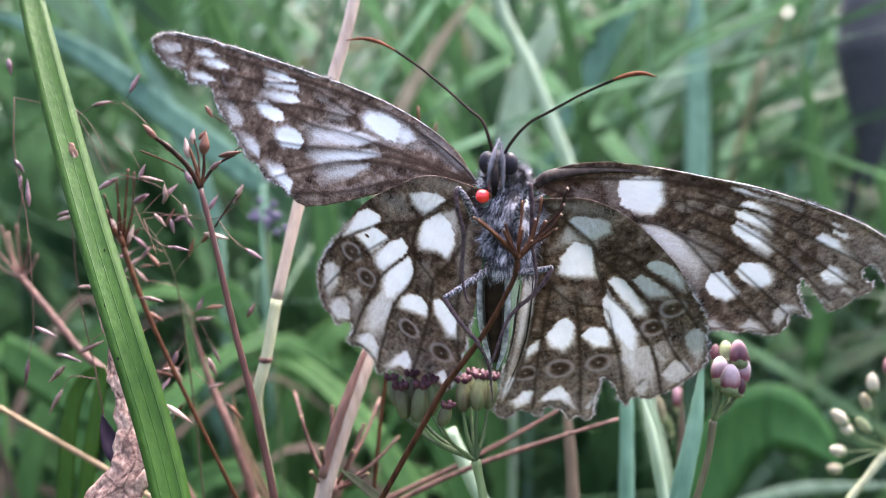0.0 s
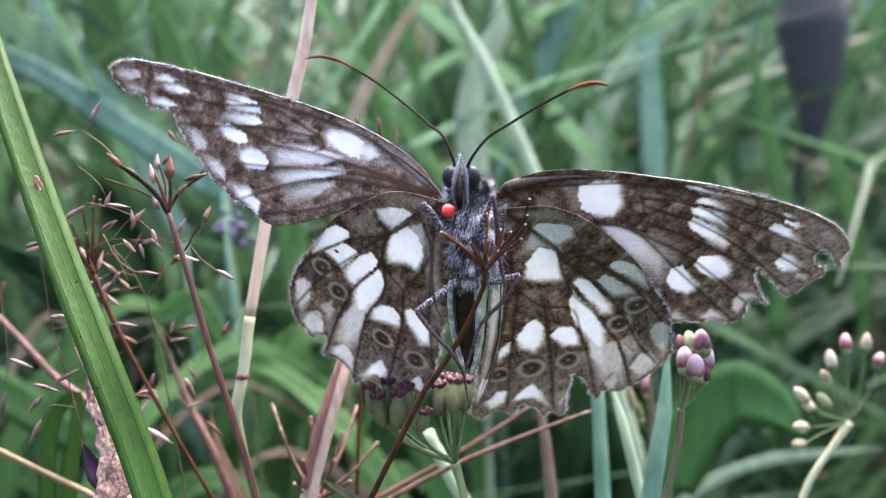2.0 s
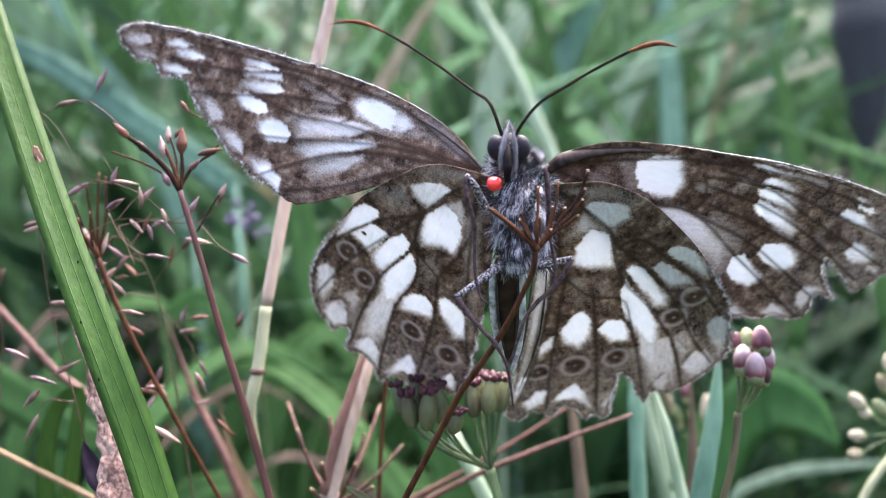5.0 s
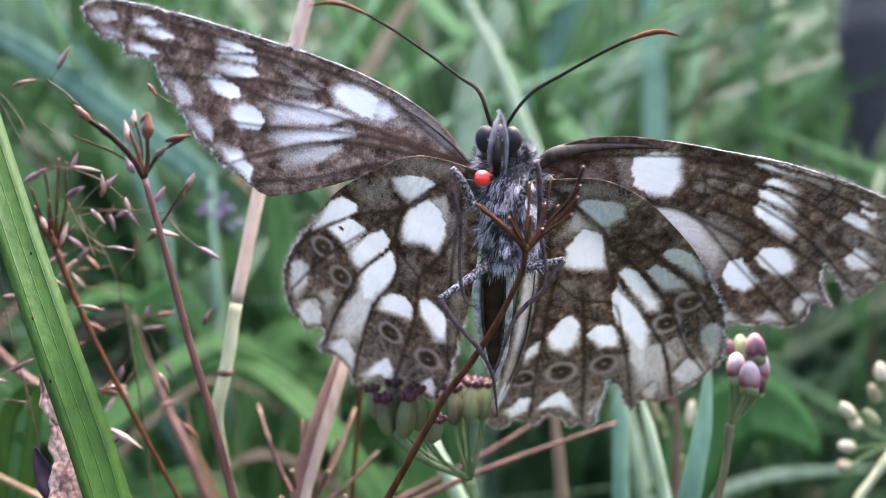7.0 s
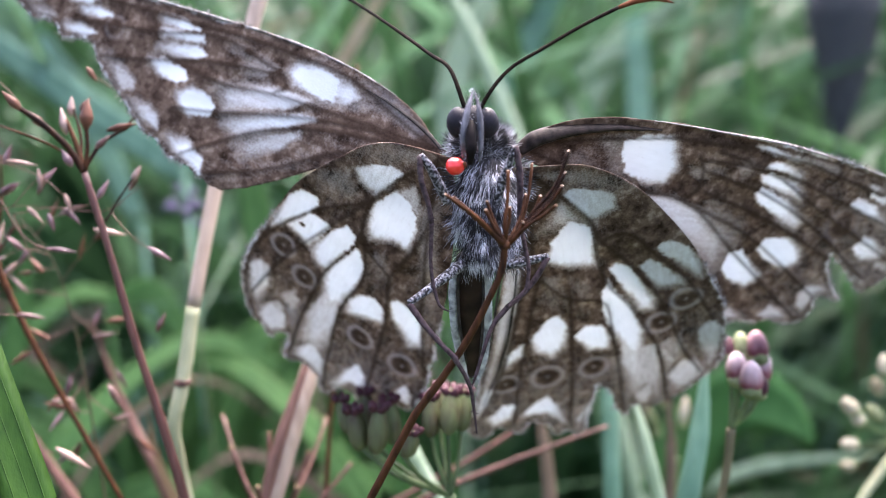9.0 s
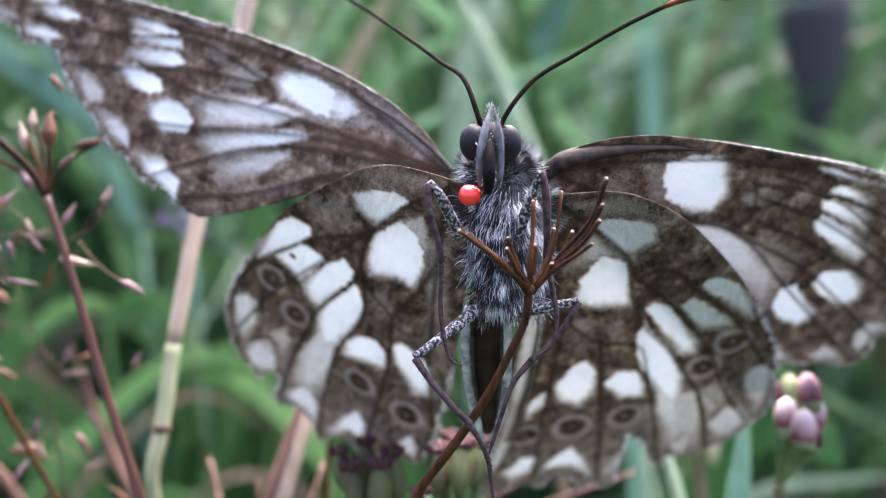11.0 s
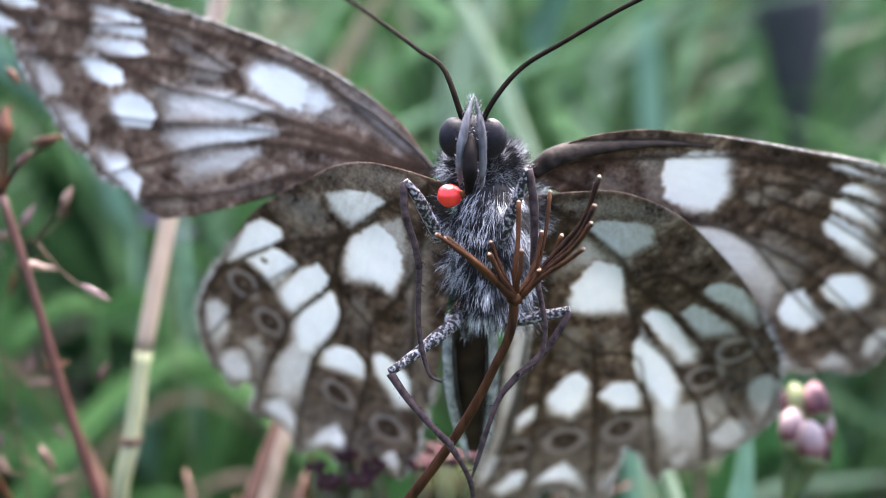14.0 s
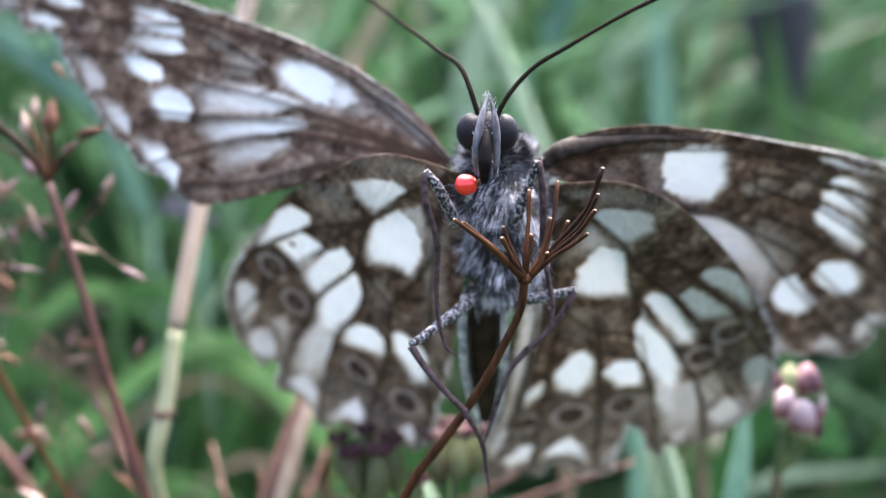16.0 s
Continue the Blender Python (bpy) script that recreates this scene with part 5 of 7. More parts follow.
side_pts = [(-29.25, 65.57, 265.92), (-28.63, 66.44, 271.31), (-28.02, 67.03, 274.90), (-27.55, 67.47, 277.59), (-27.36, 67.60, 278.40)]
arch_pts = [(-30.79, 65.56, 265.93), (-30.59, 66.15, 269.52), (-30.21, 66.88, 274.01), (-29.28, 67.35, 276.92), (-28.14, 67.54, 278.04), (-27.30, 67.70, 278.20)]
side = thing("grass_plant", (side_pts[0][0] - 3, side_pts[0][1] + 3, 0), "narrow fresh green grass blades beside the withered leaf", "grass")
for pts, width in ((side_pts, 1.15), (arch_pts, 1.3)):
    part("leaf", grass(bmesh.new(), [(side_pts[0][0] - 3, side_pts[0][1] + 3, -2), (pts[0][0] - 1, pts[0][1] + 1, 150), *pts], width, (0.2, -1, 0), 0.22, 0.12, 8, 6.0), BLADE, side)

# stalks of a dried rush
stalk_a = rooted([(-15.28, 54.63, 294.19), (-14.37, 54.21, 290.32), (-13.38, 53.73, 285.59), (-12.20, 53.16, 280.81), (-11.11, 52.58, 275.57), (-10.58, 52.23, 272.55)], (8, 4))
rush = thing("dried_rush", stalk_a[-1], "reddish dried stalk with forked top and brown capsules", "dried plant")
part("stem", tubes(stalk_a, [0.17, 0.19, 0.22, 0.24, 0.27, 0.34, 0.42], 9, 6, 0.12), PURPLE_STALK, rush)
part("branch", tubes([(-15.28, 54.63, 294.19), (-15.74, 54.63, 295.17), (-16.79, 54.50, 296.47), (-18.00, 54.34, 297.52)], [0.19, 0.171, 0.133], 7, 5, 0.15), DRY_RED, rush)
part("branch", tubes([(-15.21, 54.64, 294.26), (-15.06, 54.89, 295.64), (-15.08, 55.04, 296.51)], [0.12, 0.108, 0.084], 7, 5, 0.15), DRY_RED, rush)
part("branch", tubes([(-15.27, 54.67, 294.43), (-15.79, 55.13, 296.01), (-16.14, 55.44, 296.78)], [0.13, 0.117, 0.091], 7, 5, 0.15), DRY_RED, rush)
part("branch", tubes([(-15.20, 54.67, 294.43), (-14.45, 55.23, 295.57), (-13.25, 55.70, 296.25)], [0.11, 0.099, 0.077], 7, 5, 0.15), DRY_RED, rush)
part("branch", tubes([(-15.40, 54.71, 294.61), (-16.69, 54.44, 295.60), (-18.81, 54.17, 296.61)], [0.08, 0.072, 0.056], 7, 5, 0.15), DRY_RED, rush)
part("branch", tubes([(-15.41, 54.68, 294.44), (-15.53, 55.47, 295.96), (-16.03, 56.11, 297.54)], [0.08, 0.072, 0.056], 7, 5, 0.15), DRY_RED, rush)
part("branch", tubes([(-14.45, 54.38, 291.74), (-13.76, 54.93, 292.88), (-12.87, 55.52, 294.20)], [0.06, 0.054, 0.042], 7, 5, 0.15), DRY_RED, rush)
part("branch", tubes([(-13.54, 56.57, 296.35), (-13.05, 56.87, 296.88), (-13.96, 57.51, 297.98), (-14.85, 58.03, 298.43), (-15.54, 58.35, 298.96)], [0.06, 0.05, 0.035], 6, 6), DRY_RED, rush)
grain(rush, "capsule", *((-15.09, 54.99, 296.24), (-14.94, 55.25, 297.72), 0.44, CAPSULE))
grain(rush, "capsule", *((-17.77, 54.30, 297.31), (-18.65, 54.46, 298.24), 0.3, CAPSULE))
grain(rush, "capsule", *((-16.89, 54.50, 296.48), (-17.61, 54.64, 297.27), 0.3, CAPSULE))
grain(rush, "capsule", *((-16.15, 55.31, 296.01), (-16.36, 55.54, 297.35), 0.3, SPIKE_TAN))
grain(rush, "capsule", *((-16.07, 55.98, 296.84), (-15.98, 56.17, 297.89), 0.26, SPIKE_TAN))
grain(rush, "capsule", *((-14.32, 55.68, 296.13), (-12.77, 55.74, 296.44), 0.26, CAPSULE))
grain(rush, "capsule", *((-14.80, 55.08, 295.25), (-14.05, 55.20, 295.91), 0.24, SPIKE_TAN))
grain(rush, "capsule", *((-13.26, 55.39, 293.51), (-12.78, 55.55, 294.37), 0.24, SPIKE_TAN))
grain(rush, "capsule", *((-15.73, 54.33, 294.50), (-16.20, 54.49, 295.39), 0.28, SPIKE_PURPLE))

stalk_b = rooted([(-21.78, 58.28, 289.81), (-20.53, 57.81, 286.19), (-18.51, 57.33, 281.41), (-16.37, 56.86, 276.74), (-14.34, 56.36, 272.44)], (30, 5))
rush2 = thing("dried_rush", stalk_b[-1], "dark brown dried stalk with a tuft of thin upright rays", "dried plant")
part("stem", tubes(stalk_b, [0.20, 0.17, 0.14, 0.13, 0.15, 0.25, 0.4], 9, 6, 0.12), DRY_RED, rush2)
for pts in ([(-21.78, 58.28, 289.81), (-22.43, 58.42, 291.64), (-22.91, 58.54, 293.30)], [(-21.77, 58.29, 289.88), (-21.95, 58.52, 292.18), (-22.04, 58.53, 294.28)], [(-21.73, 58.29, 289.88), (-21.61, 58.75, 292.51), (-21.43, 59.18, 294.94)],
            [(-21.69, 58.30, 289.95), (-21.21, 58.85, 292.08), (-21.15, 59.49, 294.70)], [(-21.85, 58.29, 289.89), (-22.34, 57.98, 291.14), (-22.51, 57.83, 292.32)], [(-21.74, 58.28, 289.81), (-21.83, 57.80, 291.14), (-21.75, 57.89, 292.65)]):
    r1 = part("ray", tubes(pts, [0.13, 0.085, 0.07], 7, 5, 0.15), DRY_RED, rush2)
    part("ray_tip", ball(pts[-1], (0.11, 0.11, 0.13), None, 8, 6, 0.2), CAPSULE, r1)
for a, b, r, m in (((-21.78, 58.12, 289.92), (-22.60, 58.49, 292.02), 0.34, SPIKE_TAN), ((-21.50, 57.93, 289.86), (-22.32, 58.18, 291.29), 0.3, DRY_RED), ((-21.46, 58.32, 290.05), (-21.00, 58.55, 291.35), 0.2, SPIKE_TAN)):
    part("sheath", seed(bmesh.new(), a, b, r), m, rush2)

# straws
straw_pts = rooted([(-5.81, 64.31, 308.98), (-6.86, 63.49, 304.32), (-7.84, 62.91, 301.04), (-10.28, 60.87, 291.98), (-11.66, 59.35, 285.88)] + [(-12.35, 58.28, 281.84), (-12.90, 57.69, 279.46), (-12.76, 58.06, 276.53), (-12.20, 57.88, 273.54)], (4, 4))
straw = thing("straw_stalk", straw_pts[-1], "bleached straw stalk turning green lower down", "grass stalk")
part("upper_straw", tubes(straw_pts[:5], [0.38, 0.42, 0.44, 0.42, 0.38], 10, 8, 0.08), STRAW, straw)
part("joint", ball(straw_pts[5], (0.5, 0.5, 0.32), None, 12, 8, 0.1), DRY_PINK, straw, "swollen brownish joint")
part("lower_stalk", tubes(straw_pts[4:], [0.38, 0.4, 0.36, 0.2, 0.2, 0.3], 10, 8, 0.08), GREEN_STRAW, straw, "yellow-green lower stalk")
s2 = rooted([(-2.55, 63.52, 289.47), (-4.47, 61.67, 284.02), (-5.96, 60.06, 279.90), (-7.27, 58.95, 276.12), (-8.44, 57.85, 272.37)], (-6, 8))
straw2 = thing("straw_stalk", s2[-1], "split tan straw stalk behind the hindwing", "grass stalk")
part("stalk", tubes(s2, [0.4, 0.5, 0.6, 0.62, 0.6, 0.6, 0.7], 10, 7, 0.1), STRAW, straw2)
part("split_sheath", tubes([(-4.88, 60.94, 283.40), (-6.46, 59.50, 279.71), (-7.59, 58.53, 276.74), (-8.53, 57.51, 273.41)], [0.15, 0.32, 0.36, 0.3], 8, 6, 0.2), DRY_PINK, straw2, "pinkish dry sheath")

def stalk(name, pts, radii, mat, label, lean):
    line = rooted(pts, lean)
    ob = thing(name, line[-1], label, "grass stalk")
    culm = part("stalk", tubes(line, radii + [radii[-1], radii[-1] * 1.1], 9, 6, 0.08), mat, ob)
    r = radii[-1]
    at = Vector(line[-3])
    part("joint", ball(at, (r * 1.22, r * 1.22, r * 0.8), Vector(line[-2]) - at, 12, 8, 0.08), mat, culm, "slightly swollen joint")


stalk("grass_stalk", [(-37.01, 66.48, 276.20), (-31.87, 65.95, 273.24), (-26.48, 65.41, 270.16), (-21.95, 64.91, 267.29)], [0.2, 0.22, 0.24, 0.24], TAN, "thin tan grass stalk lying aslant", (20, 0))
stalk("grass_stalk", [(-23.60, 77.87, 280.66), (-21.42, 76.67, 273.89), (-18.94, 74.92, 268.97), (-17.19, 74.00, 263.77)], [0.05, 0.3, 0.42, 0.45], DRY_PINK, "faded pinkish dry stalk", (5, 5))
stalk("grass_stalk", [(15.33, 64.92, 277.40), (16.16, 64.37, 274.26), (17.06, 63.58, 269.79), (17.79, 62.95, 266.21)], [0.08, 0.4, 0.45, 0.5], BLADES[2], "pale green stalk behind the hindwing", (4, 5))
stalk("grass_stalk", [(16.16, 74.12, 279.44), (16.17, 72.71, 271.50), (16.10, 71.22, 263.03)], [0.1, 0.6, 0.7, 0.75], BLADES[1], "bluish green stalk behind the hindwing", (2, 5))
stalk("grass_stalk", [(10.92, 76.81, 274.66), (11.65, 75.70, 268.39), (12.07, 74.41, 261.09)], [0.1, 0.5, 0.6], DULL, "faded brown stalk deep in the grass", (2, 5))
stalk("grass_stalk", [(21.47, 74.94, 274.11), (21.46, 73.96, 268.51), (20.85, 72.70, 261.40)], [0.06, 0.4, 0.45], DULL, "thin brownish stalk deep in the grass", (2, 5))
stalk("grass_stalk", [(13.37, 62.86, 275.72), (7.50, 63.36, 273.56), (2.15, 63.85, 271.33), (-3.35, 64.22, 268.39), (-8.11, 64.44, 264.66)], [0.12, 0.19, 0.22, 0.24], DRY_PINK, "reddish thin stalk lying aslant", (-10, 5))
stalk("grass_stalk", [(10.52, 68.06, 275.13), (6.17, 67.61, 272.60), (1.38, 67.99, 269.74), (-4.48, 68.32, 266.64), (-10.50, 68.57, 263.00)], [0.12, 0.19, 0.22, 0.24], DRY_PINK, "reddish thin stalk lying aslant", (-10, 5))
stalk("grass_stalk", [(18.7, 60.30, 281.27), (18.1, 59.45, 276.41), (17.2, 58.74, 272.38), (16.4, 58.03, 268.35)], [0.1, 0.6, 0.7, 0.75], BLADES[1], "broad pale green stalk beside the buds", (-4, 5))
stalk("grass_stalk", [(0.55, 66.02, 273.60), (2.18, 65.37, 269.90), (4.24, 64.63, 265.71)], [0.5, 0.6, 0.6], BLADES[2], "pale stalk low in the grass", (4, 5))
stalk("grass_stalk", [(7.64, 145.07, 321.09), (9.47, 143.65, 313.05), (13.98, 142.05, 303.97), (20.40, 139.17, 287.64), (29.62, 134.66, 262.06), (37.27, 129.16, 230.88)], [0.9, 1.05, 1.15, 1.2, 1.2], BLADES[2], "long pale green grass stalk behind the head", (20, 0))


# ---- fine panicle with spikelets ----
def panicle():
    main = rooted([(-25.13, 57.96, 298.05), (-24.64, 57.06, 292.93), (-23.99, 55.96, 286.70), (-22.84, 55.04, 281.51), (-21.76, 53.87, 274.82)], (6, 5))
    ob = thing("grass_panicle", main[-1], "open airy grass panicle with tiny purple-tan spikelets on hair-thin branches", "grass panicle")
    part("culm", tubes(main, [0.03, 0.035, 0.04, 0.045, 0.06, 0.2, 0.3], 6, 6), DRY_PINK, ob)
    part("twig", tubes([(-25.13, 57.96, 298.05), (-23.63, 57.67, 298.90), (-22.26, 57.59, 299.46), (-20.89, 57.34, 299.51), (-20.12, 57.49, 300.37)], [0.034, 0.028, 0.02], 5, 5), DRY_PINK, ob)
    part("twig", tubes([(-20.89, 57.34, 299.51), (-19.86, 57.20, 298.74), (-18.73, 56.65, 297.64)], [0.034, 0.028, 0.02], 5, 5), DRY_PINK, ob)
    part("twig", tubes([(-28.30, 58.28, 299.83), (-26.50, 58.22, 299.49), (-24.19, 57.81, 299.18)], [0.034, 0.028, 0.02], 5, 5), DRY_PINK, ob)
    part("twig", tubes([(-24.10, 57.67, 298.93), (-23.18, 57.38, 297.26), (-21.85, 56.84, 294.68)], [0.034, 0.028, 0.02], 5, 5), DRY_PINK, ob)
    part("twig", tubes([(-21.73, 56.46, 294.54), (-20.28, 56.48, 294.64), (-18.48, 56.45, 294.48)], [0.034, 0.028, 0.02], 5, 5), DRY_PINK, ob)
    part("twig", tubes([(-24.64, 57.06, 292.93), (-22.44, 56.36, 291.44), (-19.63, 56.44, 292.40), (-16.45, 56.03, 292.11)], [0.034, 0.028, 0.02], 5, 5), DRY_PINK, ob)
    part("twig", tubes([(-20.03, 56.16, 292.83), (-19.05, 55.83, 290.99), (-18.01, 55.71, 290.28), (-17.11, 55.69, 290.16)], [0.034, 0.028, 0.02], 5, 5), DRY_PINK, ob)
    part("twig", tubes([(-16.45, 56.03, 292.11), (-14.54, 55.69, 292.18), (-13.00, 55.71, 293.27)], [0.034, 0.028, 0.02], 5, 5), DRY_PINK, ob)
    part("twig", tubes([(-14.55, 55.67, 292.07), (-13.50, 55.27, 290.80), (-12.25, 54.94, 289.91)], [0.034, 0.028, 0.02], 5, 5), DRY_PINK, ob)
    part("twig", tubes([(-23.99, 55.96, 286.70), (-25.70, 56.05, 285.23), (-26.74, 56.10, 284.50)], [0.034, 0.028, 0.02], 5, 5), DRY_PINK, ob)
    part("twig", tubes([(-23.44, 55.44, 283.74), (-24.58, 55.31, 283.00), (-26.12, 55.50, 283.10)], [0.034, 0.028, 0.02], 5, 5), DRY_PINK, ob)
    part("twig", tubes([(-23.44, 55.44, 283.74), (-22.66, 55.56, 284.43), (-21.91, 55.62, 284.75)], [0.034, 0.028, 0.02], 5, 5), DRY_PINK, ob)
    part("twig", tubes([(-28.64, 58.35, 295.22), (-27.92, 57.75, 291.86), (-27.60, 57.10, 288.14), (-27.57, 56.31, 283.69), (-27.98, 55.99, 281.86)], [0.034, 0.028, 0.02], 5, 5), DRY_PINK, ob)
    part("twig", tubes([(-22.84, 55.04, 281.51), (-24.67, 55.06, 281.61), (-25.28, 54.88, 280.54)], [0.034, 0.028, 0.02], 5, 5), DRY_PINK, ob)
    part("twig", tubes([(-23.99, 55.96, 286.70), (-21.65, 55.66, 287.03), (-19.22, 55.46, 286.87)], [0.034, 0.028, 0.02], 5, 5), DRY_PINK, ob)
    part("twig", tubes([(-21.50, 54.64, 279.23), (-19.25, 54.75, 279.83), (-17.80, 54.67, 279.38)], [0.034, 0.028, 0.02], 5, 5), DRY_PINK, ob)
    part("twig", tubes([(-19.63, 56.44, 292.40), (-18.65, 56.62, 293.43), (-17.82, 56.73, 294.04)], [0.034, 0.028, 0.02], 5, 5), DRY_PINK, ob)
    part("twig", tubes([(-19.53, 56.19, 292.03), (-17.57, 56.07, 292.34), (-15.83, 55.90, 292.36), (-14.73, 55.87, 293.19)], [0.034, 0.028, 0.02], 5, 5), DRY_PINK, ob)
    part("twig", tubes([(-21.15, 56.88, 294.89), (-19.84, 56.82, 294.57), (-17.93, 56.50, 293.75), (-16.44, 56.08, 292.36)], [0.034, 0.028, 0.02], 5, 5), DRY_PINK, ob)
    part("twig", tubes([(-19.53, 56.19, 292.03), (-19.07, 55.82, 290.92), (-18.64, 55.62, 289.78)], [0.034, 0.028, 0.02], 5, 5), DRY_PINK, ob)
    part("twig", tubes([(-28.74, 59.17, 299.87), (-28.66, 58.46, 295.85), (-28.23, 58.18, 294.29), (-28.58, 57.61, 291.05)], [0.034, 0.028, 0.02], 5, 5), DRY_PINK, ob)
    part("twig", tubes([(-21.60, 57.31, 297.35), (-20.33, 57.10, 296.17), (-19.75, 56.76, 295.22)], [0.034, 0.028, 0.02], 5, 5), DRY_PINK, ob)
    part("twig", tubes([(-25.59, 58.12, 299.96), (-23.50, 57.70, 298.56), (-21.52, 56.91, 295.10)], [0.034, 0.028, 0.02], 5, 5), DRY_PINK, ob)
    grain(ob, "spikelet", *((-20.39, 57.45, 300.16), (-19.66, 57.67, 301.42), 0.22, SPIKE_PURPLE))
    grain(ob, "spikelet", *((-22.92, 57.57, 299.31), (-21.53, 57.62, 299.60), 0.2, SPIKE_TAN))
    grain(ob, "spikelet", *((-22.55, 56.70, 293.92), (-21.20, 56.84, 294.72), 0.24, SPIKE_PURPLE))
    grain(ob, "spikelet", *((-19.73, 56.50, 294.76), (-18.12, 56.45, 294.46), 0.17, SPIKE_TAN))
    grain(ob, "spikelet", *((-18.30, 56.60, 293.34), (-17.33, 56.77, 294.27), 0.2, SPIKE_PURPLE))
    grain(ob, "spikelet", *((-13.51, 55.67, 293.08), (-12.84, 55.86, 294.15), 0.2, SPIKE_TAN))
    grain(ob, "spikelet", *((-12.70, 55.00, 290.25), (-11.48, 54.87, 289.51), 0.22, SPIKE_PURPLE))
    grain(ob, "spikelet", *((-17.93, 55.71, 290.28), (-16.39, 55.66, 290.02), 0.18, SPIKE_PURPLE))
    grain(ob, "spikelet", *((-27.20, 56.15, 284.78), (-25.66, 56.03, 284.07), 0.2, SPIKE_PURPLE))
    grain(ob, "spikelet", *((-25.49, 55.34, 283.19), (-23.80, 55.24, 282.59), 0.18, SPIKE_PURPLE))
    grain(ob, "spikelet", *((-24.02, 55.35, 283.22), (-22.32, 55.49, 284.04), 0.2, SPIKE_TAN))
    grain(ob, "spikelet", *((-24.99, 55.20, 282.36), (-26.08, 55.00, 281.25), 0.26, SPIKE_TAN))
    grain(ob, "spikelet", *((-27.79, 56.11, 282.52), (-28.05, 55.78, 280.67), 0.2, SPIKE_PURPLE))
    grain(ob, "spikelet", *((-25.16, 54.93, 280.83), (-26.06, 54.64, 279.20), 0.22, SPIKE_TAN))
    grain(ob, "spikelet", *((-18.33, 54.75, 279.85), (-16.55, 54.54, 278.65), 0.25, SPIKE_TAN))
    grain(ob, "spikelet", *((-19.69, 55.48, 286.97), (-18.25, 55.43, 286.67), 0.2, SPIKE_TAN))
    grain(ob, "spikelet", *((-24.13, 56.10, 287.51), (-22.66, 56.10, 287.50), 0.2, SPIKE_TAN))
    grain(ob, "spikelet", *((-27.77, 57.88, 292.59), (-27.88, 58.21, 294.44), 0.22, SPIKE_PURPLE))
    grain(ob, "spikelet", *((-20.32, 57.05, 292.90), (-19.36, 57.17, 293.58), 0.2, SPIKE_PURPLE))
    grain(ob, "spikelet", *((-18.01, 56.24, 293.27), (-18.13, 56.43, 294.35), 0.2, SPIKE_TAN))
    grain(ob, "spikelet", *((-16.02, 56.97, 282.40), (-15.34, 56.73, 281.03), 0.26, SPIKE_TAN))
    grain(ob, "spikelet", *((-13.31, 57.44, 285.09), (-12.76, 57.62, 286.08), 0.24, SPIKE_TAN))
    grain(ob, "spikelet", *((-25.49, 56.93, 292.18), (-24.19, 56.98, 292.47), 0.2, SPIKE_TAN))
    grain(ob, "spikelet", *((-24.86, 57.16, 293.49), (-24.39, 56.93, 292.19), 0.2, SPIKE_TAN))
    grain(ob, "spikelet", *((-22.12, 55.68, 289.13), (-20.37, 55.51, 288.13), 0.18, SPIKE_TAN))
    grain(ob, "spikelet", *((-17.03, 56.24, 292.29), (-16.18, 56.07, 291.35), 0.2, SPIKE_PURPLE))
    grain(ob, "spikelet", *((-19.86, 56.63, 294.52), (-19.43, 56.81, 295.55), 0.2, SPIKE_PURPLE))
    grain(ob, "spikelet", *((-18.27, 56.36, 292.98), (-17.85, 56.54, 293.97), 0.2, SPIKE_TAN))
    grain(ob, "spikelet", *((-17.74, 56.02, 292.05), (-17.48, 55.85, 291.07), 0.2, SPIKE_PURPLE))
    grain(ob, "spikelet", *((-15.17, 55.77, 292.66), (-14.53, 55.95, 293.63), 0.22, SPIKE_PURPLE))
    grain(ob, "spikelet", *((-16.86, 56.18, 292.98), (-16.61, 56.00, 291.92), 0.18, SPIKE_TAN))
    grain(ob, "spikelet", *((-25.48, 56.87, 291.86), (-24.09, 56.93, 292.21), 0.2, SPIKE_TAN))
    grain(ob, "spikelet", *((-24.94, 57.15, 293.46), (-24.31, 56.97, 292.45), 0.2, SPIKE_TAN))
    grain(ob, "spikelet", *((-28.74, 58.44, 295.73), (-28.02, 58.27, 294.78), 0.24, SPIKE_PURPLE))
    grain(ob, "spikelet", *((-28.29, 58.25, 294.68), (-28.41, 58.10, 293.80), 0.16, SPIKE_PURPLE))
    grain(ob, "spikelet", *((-15.65, 56.21, 291.10), (-14.00, 56.14, 290.72), 0.24, SPIKE_TAN))
    grain(ob, "spikelet", *((-20.29, 56.54, 293.02), (-19.35, 56.66, 293.65), 0.2, SPIKE_PURPLE))
    grain(ob, "spikelet", *((-18.83, 56.25, 292.37), (-18.04, 56.10, 291.51), 0.18, SPIKE_TAN))
    grain(ob, "spikelet", *((-15.91, 56.91, 297.12), (-15.35, 57.03, 297.76), 0.2, CAPSULE))
    grain(ob, "spikelet", *((-15.32, 56.85, 299.28), (-14.83, 56.72, 298.51), 0.2, CAPSULE))
    grain(ob, "spikelet", *((-28.70, 58.72, 302.36), (-28.53, 58.52, 301.22), 0.24, SPIKE_PURPLE))


panicle()


